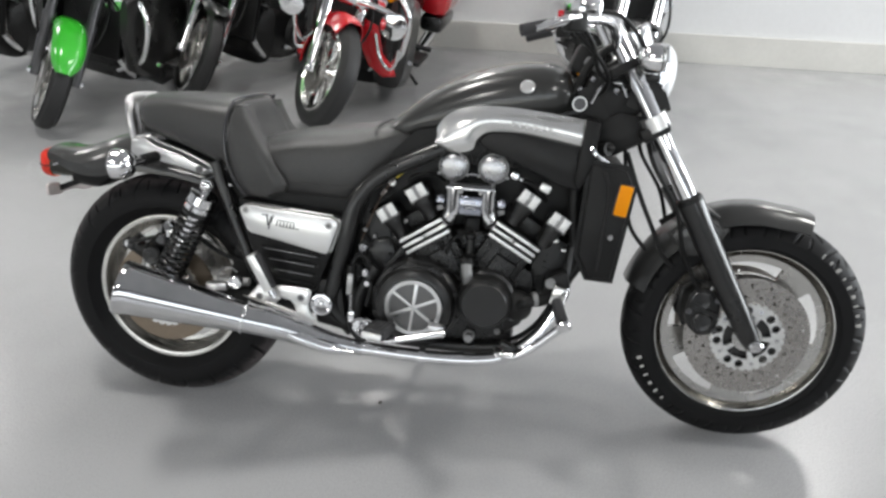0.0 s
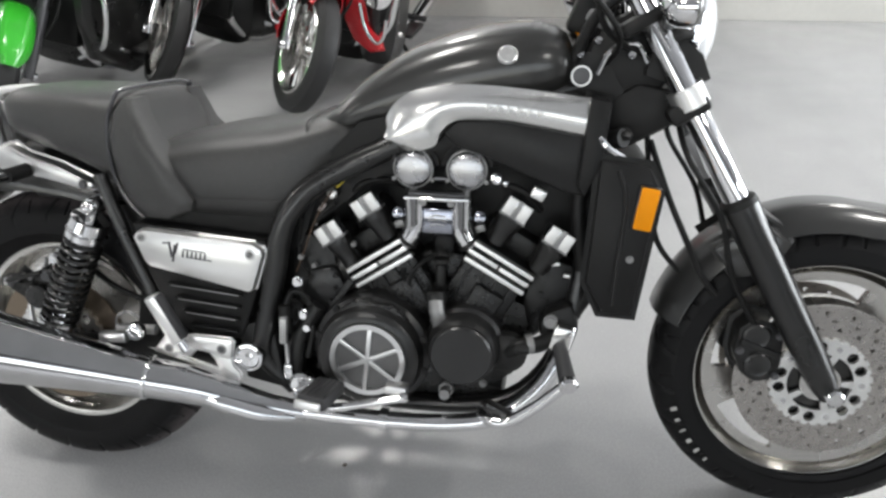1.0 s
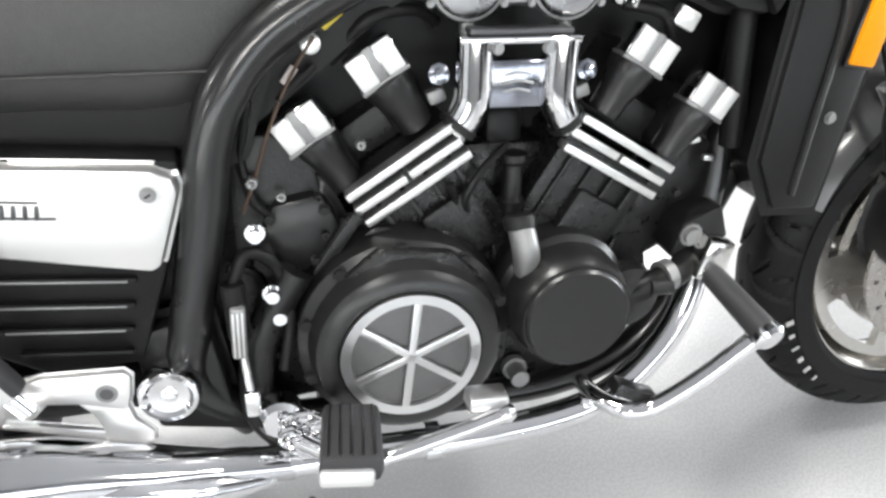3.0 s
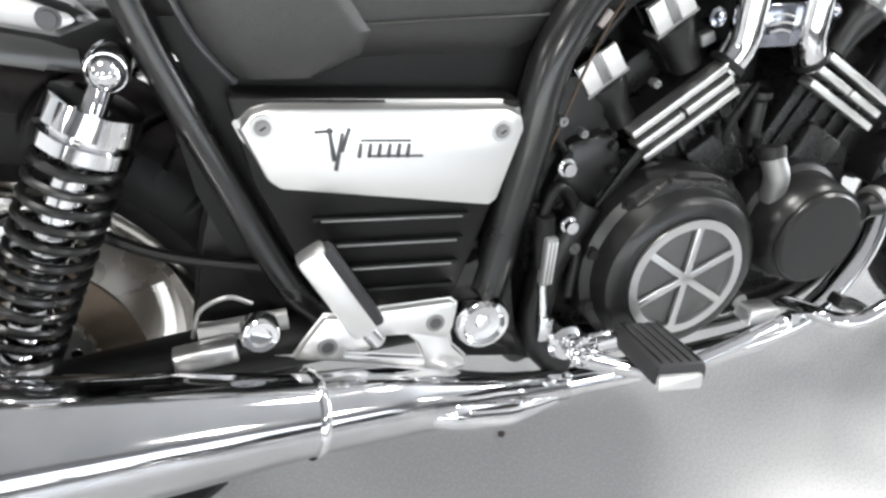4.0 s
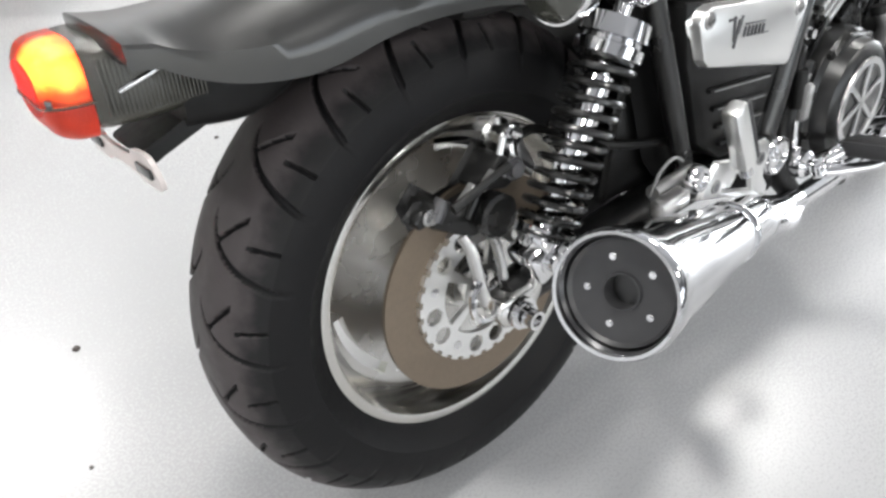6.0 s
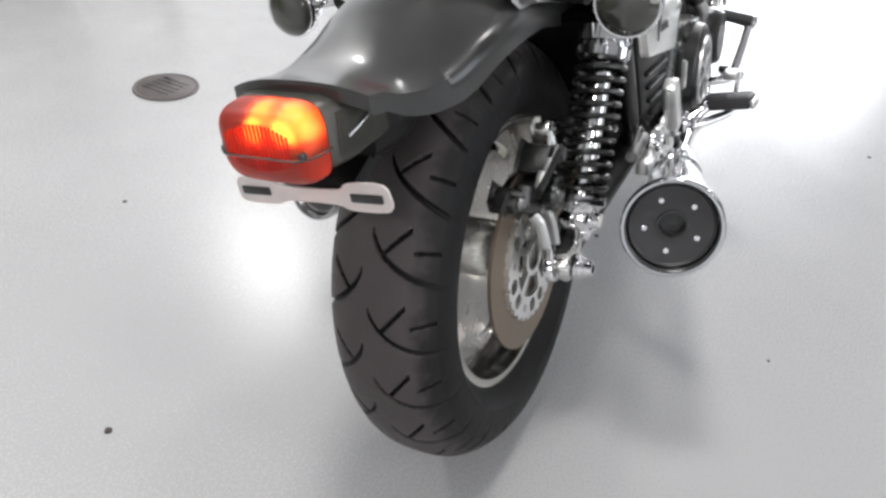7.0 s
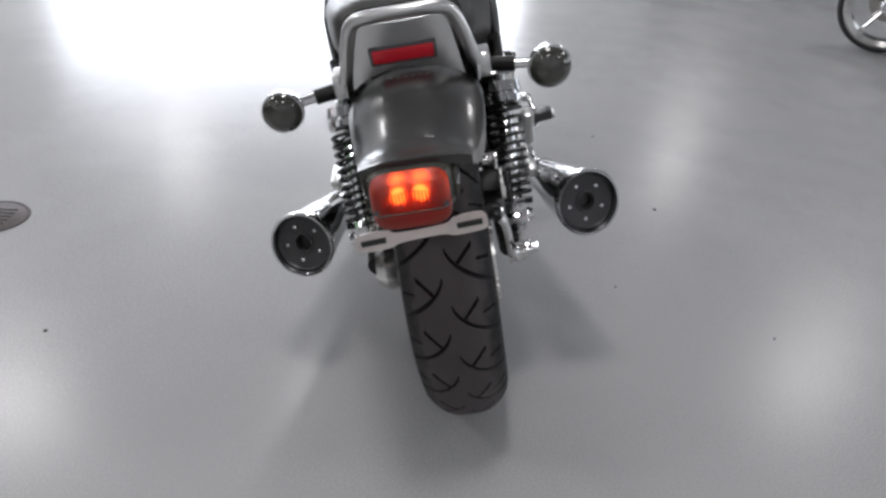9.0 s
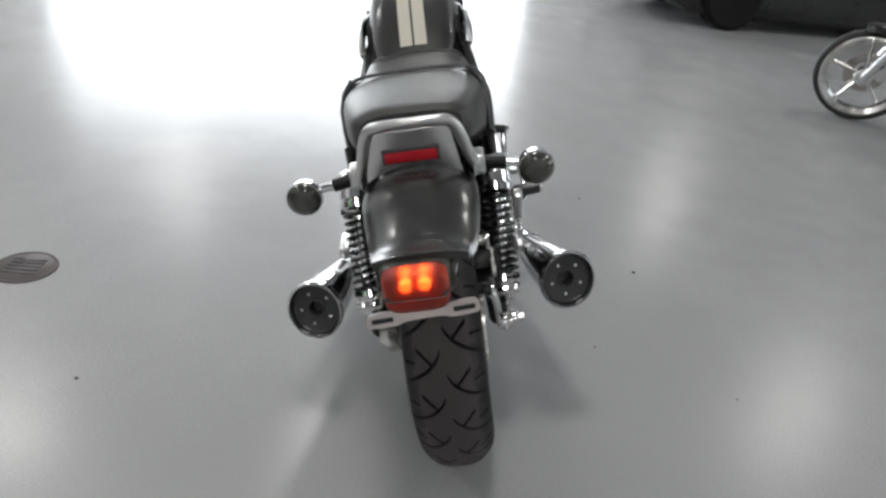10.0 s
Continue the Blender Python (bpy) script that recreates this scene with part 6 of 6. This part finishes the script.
part("frame_nut", lathe([(0, 0.009), (0.006, 0.009), (0.008, 0.006), (0.008, 0)], (0.647, -0.142, 0.682), (0, -1, 0.2), 16), SATIN_ALU, BIKE)
part("cable_sleeve", tube([(0.622, -0.142, 0.648), (0.632, -0.142, 0.662)], 0.004, 8), BRACKET, BIKE, "white cable sleeve")
part("loom_clip", box((1.053, -0.12, 0.567), (0.014, 0.006, 0.006), tilt(8), 0.001), SATIN_ALU, BIKE)
part("loom_clip", box((1.074, -0.12, 0.546), (0.012, 0.006, 0.006), tilt(-5), 0.001), SATIN_ALU, BIKE)
part("plug_lead", tube([(0.665, -0.11, 0.66), (0.70, -0.13, 0.70), (0.745, -0.11, 0.705), (0.77, -0.09, 0.69)], 0.006, 10), PLASTIC, BIKE)
part("plug_lead", tube([(1.02, -0.10, 0.66), (0.99, -0.13, 0.70), (0.95, -0.12, 0.71)], 0.006, 10), PLASTIC, BIKE)
part("coil_clip", box((1.015, -0.125, 0.696), (0.026, 0.012, 0.020), tilt(-25), 0.003), SATIN_ALU, BIKE)

# ---- parked motorcycles and a car further off ----


def parked_bike(m, label, body_mat, style, group, turn=0.0, guard=True):
    """A motorcycle of the row: y is ahead, x to its right, origin on the floor under its front axle."""
    b = empty("parked_motorcycle", m, label, "motorcycle", group)
    cruiser, sport = style == "cruiser", style == "sport"
    Rw, hw = (0.315, 0.058) if cruiser else (0.30, 0.052)
    T = 0.085 if cruiser else 0.042
    o = Vector((0, 0, Rw))
    S = Matrix.Translation(o) @ Matrix.Rotation(radians(turn), 4, Vector((0, -0.47, 0.88))) @ Matrix.Translation(-o)

    def steer(bm):
        bmesh.ops.transform(bm, matrix=S, verts=bm.verts)
        return bm

    def along(rows, e=2.8, n=22, x0=0.0):
        return rings(bmesh.new(), [[Vector((x0 + q.y, y, q.z)) for q in super_section(0, (zt + zb) / 2, (zt - zb) / 2, wx, n, e)] for y, zt, zb, wx in rows])
    w = part("front_wheel", steer(lathe([(-0.05, 0.03), (-0.05, 0.05), (0.05, 0.05), (0.05, 0.03)], o, (1, 0, 0), 20, closed=True)), POLISH, b)
    part("tyre", steer(lathe([(-hw * 0.8, Rw - T), (-hw, Rw - T * 0.7), (-hw * 0.95, Rw - 0.035), (-hw * 0.6, Rw - 0.008), (0, Rw), (hw * 0.6, Rw - 0.008), (hw * 0.95, Rw - 0.035), (hw, Rw - T * 0.7), (hw * 0.8, Rw - T)], o, (1, 0, 0), 56, closed=True)), SHOWTYRE, w)
    part("rim", steer(lathe([(-0.044, Rw - T + 0.004), (-0.05, Rw - T - 0.012), (-0.035, Rw - T - 0.04), (0.035, Rw - T - 0.04), (0.05, Rw - T - 0.012), (0.044, Rw - T + 0.004), (0, Rw - T - 0.012)], o, (1, 0, 0), 48, closed=True)), POLISH, w)
    for k in range(8 if cruiser else 5):
        a = radians((45 if cruiser else 72) * k + 15)
        part("spoke", steer(tube([(0, 0.04 * math.cos(a), Rw + 0.04 * math.sin(a)), (0, (Rw - T - 0.03) * math.cos(a), Rw + (Rw - T - 0.03) * math.sin(a))], [0.022, 0.016], 10, 1, flat=0.6)), POLISH, w)
    part("brake_disc", steer(lathe([(-0.003, 0.07), (-0.003, 0.13), (0.003, 0.13), (0.003, 0.07)], (0.07, 0, Rw), (1, 0, 0), 40, closed=True)), DISCF, w)
    part("disc_cover", steer(lathe([(0, 0.11 if cruiser else 0.055), (0.012, 0.10 if cruiser else 0.05), (0.022, 0.06 if cruiser else 0.03), (0.03, 0)], (-0.055, 0, Rw), (-1, 0, 0), 32)), BRUSH, w)
    for s in (-1, 1):
        part("fork_leg", steer(tube([(s * 0.105, 0.012, Rw - 0.02), (s * 0.105, -0.15, Rw + 0.30)], [0.024, 0.033], 14, 1)), FORKGREY if sport else CHROME, b)
        part("fork_tube", steer(tube([(s * 0.105, -0.14, Rw + 0.28), (s * 0.105, -0.38, Rw + 0.74)], 0.025 if sport else 0.030, 12, 1)), FORKGREY if sport else CHROME, b)
        part("caliper", steer(box((s * 0.085, -0.10, Rw + 0.06), (0.04, 0.07, 0.11), Matrix.Rotation(radians(28), 4, "X"), 0.012)), BRUSH, b)
        part("axle_cap", steer(lathe([(0, 0.022), (0.015, 0.02), (0.02, 0)], (s * 0.125, 0.01, Rw), (s, 0, 0), 18)), CHROME, b)
        if guard:
            part("indicator", steer(lathe([(-0.04, 0.015), (-0.02, 0.034), (0.0, 0.04), (0.012, 0.03), (0.018, 0)], (s * 0.24, -0.20, 0.82), (0, 1, 0), 18)), ORANGE if sport else AMBER, b)
        part("indicator_stalk", steer(tube([(s * 0.08, -0.24, 0.83), (s * 0.22, -0.22, 0.82)], 0.009, 8)), CHROME, b)
        part("mirror", lathe([(-0.01, 0.03), (0.0, 0.055), (0.01, 0.05), (0.012, 0)], (s * 0.40, -0.42, 1.25), (0, -1, 0), 20), SATIN, b)
        part("front_hose", steer(tube([(s * 0.09, -0.08, Rw + 0.08), (s * 0.17, -0.12, 0.62), (s * 0.12, -0.32, 0.88), (0.0, -0.36, 0.98)], 0.008, 8)), PLASTIC, b)
        part("cable", tube([(s * 0.05, -0.34, 0.55), (s * 0.15, -0.33, 0.72), (s * 0.10, -0.30, 0.90), (s * 0.25, -0.45, 1.08)], 0.007, 8), PLASTIC, b)
        if guard:
            part("engine_guard", tube([(s * 0.10, -0.42, 0.80), (s * 0.24, -0.36, 0.76), (s * 0.335, -0.34, 0.66), (s * 0.345, -0.34, 0.52), (s * 0.30, -0.36, 0.38), (s * 0.12, -0.44, 0.26)], 0.017, 14), CHROME, b)
            part("floorboard", box((s * 0.34, -0.78, 0.30), (0.11, 0.30, 0.025), None, 0.008), SATIN, b)
        part("lever_guard", tube([(s * 0.28, -0.58, 0.30), (s * 0.36, -0.52, 0.33), (s * 0.37, -0.44, 0.36)], 0.012, 10), CHROME, b)
    lo, hi, skirt = ((78, 195, 0.10) if cruiser else (30, 150, 0.05) if sport else (75, 150, 0.04))
    rows = []
    for i, a in enumerate(lin(radians(lo), radians(hi), 22)):
        round_end = 1 - (abs(2 * i / 21 - 1) ** 6) * (0.15 if cruiser else 0.55)
        rows.append([S @ Vector(((hw + 0.032) * round_end * math.copysign(abs(t) ** 0.75, t), (Rw + 0.035 - skirt * abs(t) ** 3) * math.cos(a), Rw + (Rw + 0.035 - skirt * abs(t) ** 3) * math.sin(a))) for t in lin(-1, 1, 13)])
    fd = part("front_fender", sheet(rows, 0.005), BLACKPAINT if style == "naked" else body_mat, b)
    if cruiser:
        for s in (-1, 1):
            pts = []
            for a, r in ((172, 0.02), (160, -0.035), (145, -0.05), (128, -0.04), (115, 0.0)):
                a = radians(a)
                pts.append(S @ Vector((s * (hw + 0.035), (Rw + r - 0.02) * math.cos(a), Rw + (Rw + r - 0.02) * math.sin(a))))
            part("fender_trim", tube(pts, 0.009, 10), CHROME, fd, "chrome trim strip")
    part("handlebar", tube([(-0.42, -0.66, 1.05), (-0.27, -0.47, 1.12), (0, -0.40, 1.02), (0.27, -0.47, 1.12), (0.42, -0.66, 1.05)], 0.014, 12), CHROME, b)
    part("yoke", steer(box((0, -0.30, 0.90), (0.27, 0.08, 0.05), Matrix.Rotation(radians(28), 4, "X"), 0.012)), SATIN, b)
    # engine, dark body and cooling
    part("engine", along(((-0.42, 0.50, 0.28, 0.16), (-0.50, 0.60, 0.18, 0.25), (-0.70, 0.60, 0.15, 0.28), (-0.95, 0.54, 0.17, 0.27), (-1.05, 0.45, 0.24, 0.2)), 4), CAST, b)
    for k in range(7):
        part("cylinder_fin", box((0, -0.60, 0.52 + 0.028 * k), (0.40, 0.30, 0.010), Matrix.Rotation(radians(12), 4, "X"), 0.002), GREYALU if k % 2 else CAST, b)
    part("radiator", box((0, -0.39, 0.58), (0.36, 0.05, 0.46), Matrix.Rotation(radians(10), 4, "X"), 0.012), PLASTIC, b)
    for s in (-1, 1):
        part("engine_cover", lathe([(0, 0.125), (0.03, 0.115), (0.045, 0.08), (0.05, 0)], (s * 0.27, -0.74, 0.38), (s, 0, 0), 28), CHROME if cruiser else SATIN, b)
        part("exhaust", tube([(s * 0.12, -0.45, 0.50), (s * 0.16, -0.40, 0.34), (s * 0.20, -0.60, 0.19), (s * 0.26, -1.0, 0.20), (s * 0.27, -1.5, 0.27), (s * 0.27, -1.85, 0.32)], [0.022, 0.024, 0.026, 0.032, 0.045, 0.05], 16), CHROME, b)
        part("side_body", along(((-0.46, 0.86, 0.60, 0.03), (-0.56, 0.88, 0.50, 0.05), (-0.90, 0.82, 0.46, 0.055), (-1.3, 0.74, 0.50, 0.05), (-1.5, 0.72, 0.6, 0.02)), 3.5, x0=s * 0.19), BLACKPAINT, b)
        part("footpeg", tube([(s * 0.24, -0.95, 0.33), (s * 0.40, -0.95, 0.33)], 0.017, 10), PEGRUB, b)
        part("peg_arm", tube([(s * 0.22, -0.62, 0.33), (s * 0.30, -0.70, 0.30), (s * 0.31, -0.86, 0.32)], 0.010, 8), CHROME, b)
        part("swingarm", tube([(s * 0.14, -1.0, 0.36), (s * 0.13, -1.55, 0.32)], 0.03, 12), SATIN, b)
        part("shock", tube([(s * 0.17, -1.22, 0.66), (s * 0.17, -1.45, 0.36)], 0.035, 14), CHROME, b)
        for k in range(3):
            part("bright_fitting", lathe([(0, 0.012), (0.02, 0.018), (0.03, 0.012), (0.032, 0)], (s * (0.21 + 0.012 * k), -0.50 - 0.10 * k, 0.66 - 0.10 * k), (s * 0.8, 0.5, 0), 14), CHROME, b)
    part("horn", lathe([(0, 0.02), (0.02, 0.05), (0.035, 0.055), (0.04, 0)], (-0.15, -0.36, 0.70), (0, 1, 0), 22), CHROME, b)
    if sport:
        part("fairing", along(((0.00, 0.95, 0.84, 0.06), (-0.08, 1.10, 0.79, 0.19), (-0.22, 1.20, 0.76, 0.27), (-0.42, 1.16, 0.74, 0.28), (-0.60, 0.98, 0.74, 0.24)), 2.6), body_mat, b)
        part("headlamp", box((0, -0.035, 0.92), (0.24, 0.06, 0.09), None, 0.02), GLASS, b)
        for s in (-1, 1):
            part("lower_fairing", along(((-0.26, 0.74, 0.52, 0.02), (-0.36, 0.80, 0.30, 0.06), (-0.70, 0.78, 0.13, 0.07), (-1.10, 0.62, 0.14, 0.06), (-1.30, 0.40, 0.20, 0.02)), 3.5, x0=s * 0.25), BLACKPAINT, b)
    else:
        part("headlamp", steer(lathe([(-0.13, 0.02), (-0.09, 0.08), (-0.01, 0.105), (0.01, 0.108), (0.012, 0.095), (0.03, 0.07), (0.04, 0)], (0, -0.17, 0.93), (0, 1, 0), 28)), CHROME, b)
        part("lower_cowl", along(((-0.40, 0.40, 0.26, 0.12), (-0.50, 0.42, 0.15, 0.22), (-0.90, 0.36, 0.13, 0.25), (-1.1, 0.3, 0.16, 0.2)), 3.5), PLASTIC, b)
    part("tank", along(((-0.42, 0.92, 0.80, 0.08), (-0.52, 0.99, 0.76, 0.16), (-0.75, 1.0, 0.76, 0.18), (-0.95, 0.90, 0.72, 0.14), (-1.05, 0.82, 0.70, 0.09)), 2.6), body_mat, b)
    part("seat", along(((-0.95, 0.80, 0.70, 0.1), (-1.08, 0.78, 0.64, 0.16), (-1.28, 0.78, 0.62, 0.17), (-1.48, 0.88, 0.66, 0.14), (-1.75, 0.90, 0.76, 0.10)), 3), VINYL, b)
    part("tail_cowl", along(((-1.2, 0.72, 0.56, 0.15), (-1.5, 0.76, 0.5, 0.15), (-1.85, 0.80, 0.62, 0.09)), 3), PLASTIC, b)
    rw = part("rear_wheel", lathe([(-0.07, 0.23), (-0.08, 0.26), (-0.075, 0.29), (-0.04, 0.315), (0, 0.32), (0.04, 0.315), (0.075, 0.29), (0.08, 0.26), (0.07, 0.23)], (0, -1.58, 0.32), (1, 0, 0), 48, closed=True), SHOWTYRE, b)
    part("rim", lathe([(-0.06, 0.22), (-0.06, 0.05), (0.06, 0.05), (0.06, 0.22)], (0, -1.58, 0.32), (1, 0, 0), 36), POLISH, rw)
    if cruiser:
        for s in (-1, 1):
            part("saddlebag", box((s * 0.31, -1.5, 0.58), (0.20, 0.52, 0.20), None, 0.06), body_mat, b)
            part("bag_bumper", box((s * 0.31, -1.5, 0.42), (0.17, 0.46, 0.12), None, 0.04), BLACKPAINT, b)
            part("passing_lamp", lathe([(-0.10, 0.01), (-0.07, 0.06), (0.0, 0.075), (0.008, 0.075), (0.012, 0.06), (0.02, 0)], (s * 0.30, -0.16, 0.62), (0, 1, 0), 24), CHROME, b, "chrome passing lamp")
            part("leg_shield", along(((-0.34, 0.72, 0.36, 0.02), (-0.42, 0.74, 0.18, 0.10), (-0.62, 0.70, 0.14, 0.11), (-0.74, 0.6, 0.2, 0.03)), 4, x0=s * 0.25), BLACKPAINT, b, "black leg shield")
            part("lower_fairing", prism([(0.09 * s, 0.56), (0.16 * s, 0.54), (0.20 * s, 0.42), (0.27 * s, 0.36), (0.30 * s, 0.29), (0.24 * s, 0.27), (0.15 * s, 0.32), (0.09 * s, 0.42)], -0.36, -0.31, 0.012), body_mat, b, "red painted lower fairing")
            part("fairing_trim", tube([(s * 0.17, -0.30, 0.52), (s * 0.21, -0.30, 0.40), (s * 0.27, -0.30, 0.335), (s * 0.31, -0.30, 0.36), (s * 0.32, -0.30, 0.46)], 0.009, 10), CHROME, b)
        part("lamp_bar", tube([(-0.33, -0.20, 0.66), (-0.15, -0.17, 0.70), (0.15, -0.17, 0.70), (0.33, -0.20, 0.66)], 0.016, 12), CHROME, b)
        part("nacelle", steer(box((0, -0.20, 0.80), (0.24, 0.07, 0.26), Matrix.Rotation(radians(28), 4, "X"), 0.03)), CHROME, b)
        tr = part("top_trunk", box((0, -1.75, 1.0), (0.52, 0.40, 0.28), None, 0.07), BLACKPAINT, b, "black top trunk with red lid")
        part("trunk_lid", box((0, -1.75, 1.115), (0.535, 0.415, 0.15), None, 0.06), body_mat, tr)
        part("trunk_latch", box((0.0, -1.54, 1.03), (0.30, 0.02, 0.03), None, 0.008), CHROME, tr)
    part("side_stand", tube([(-0.16, -0.95, 0.26), (-0.34, -1.0, 0.06)], 0.012, 10), SATIN, b)
    return b


G = "parked motorcycles"
parked_bike(pose(-1.75, 2.02, 0.008, 0, -13, 180), "bright green sport motorcycle parked on the grey floor", GREEN, "sport", G, 38)
parked_bike(pose(-1.21, 2.68, 0.008, 0, -13, 172), "green and black motorcycle with long chrome forks", GREEN, "naked", G, 44, False)
parked_bike(pose(-0.26, 2.29, 0.008, 0, -11, 177), "red touring cruiser motorcycle with chrome forks and trunk", RED, "cruiser", G, 40)
parked_bike(pose(-2.87, 2.51, 0.008, 0, -12, 180), "dark red motorcycle parked in the row by the wall", RED, "naked", G, 40, False)
parked_bike(pose(1.40, 2.465, 0.008, 0, -11, 184), "black motorcycle parked alone nearer the window", NAVY, "naked", G, 12, False)
parked_bike(pose(3.236, -2.788, 0.004, 0, -7, 327), "dark blue motorcycle with pale spoked wheels", NAVY, "naked", G, 0, False)


def car(m):
    c = empty("car", m, "glossy black car parked on the showroom floor", "car")
    prof = [(-2.2, 0.42), (-2.18, 0.70), (-2.0, 0.84), (-1.2, 0.92), (-0.55, 1.34), (0.2, 1.42), (1.0, 1.36), (1.75, 0.98), (2.15, 0.92), (2.25, 0.60), (2.22, 0.30), (1.8, 0.13), (-1.8, 0.13)]
    part("body", prism(prof, -0.85, 0.85, 0.06, steps=1), BLACKPAINT, c, "glossy black bodywork")
    part("glasshouse", prism([(-1.05, 0.95), (-0.5, 1.30), (0.2, 1.37), (0.95, 1.31), (1.5, 1.0)], -0.862, 0.862, 0.01), SMOKE, c)
    for x in (-1.38, 1.38):
        for s in (-1, 1):
            w = part("wheel", lathe([(-0.11, 0.20), (-0.12, 0.27), (-0.09, 0.32), (0.09, 0.32), (0.12, 0.27), (0.11, 0.20)], (x, s * 0.80, 0.32), (0, 1, 0), 40), RUBBER, c)
            part("wheel_rim", lathe([(0.06, 0.21), (0.10, 0.20), (0.08, 0.15), (0.07, 0.05), (0.09, 0)], (x, s * 0.80, 0.32), (0, s, 0), 28), POLISH, w)
    for s in (-1, 1):
        part("headlight", box((-2.12, s * 0.6, 0.68), (0.14, 0.34, 0.14), None, 0.04), GLASS, c)
    part("grille", box((-2.21, 0, 0.55), (0.05, 0.8, 0.16), None, 0.015), CHROME, c)
    part("sill", box((0, 0, 0.15), (2.2, 1.72, 0.08), None, 0.02), PLASTIC, c)
    return c


car(pose(7.2, -4.35, 0, 0, 0, 96))

# grit on the floor
for gx, gy, s in ((0.879, -0.681, 0.008), (0.614, -0.012, 0.007), (-0.365, 0.495, 0.008), (-0.42, 0.261, 0.004), (0.107, 0.966, 0.006), (0.401, -0.434, 0.004), (1.5, -0.6, 0.006), (0.2, -0.8, 0.004)):
    bm = bmesh.new()
    bmesh.ops.create_icosphere(bm, subdivisions=2, radius=s)
    for v in bm.verts:
        v.co *= 0.8 + 0.4 * noise.noise(v.co * 300 + Vector((gx, gy, 0)) * 9)
        v.co.z = max(v.co.z * 0.45, -0.001)
    bmesh.ops.translate(bm, vec=(gx, gy, 0.001), verts=bm.verts)
    tagged(part("floor_grit", bm, DEBRIS), "small dark crumb of dirt on the floor", "dirt")
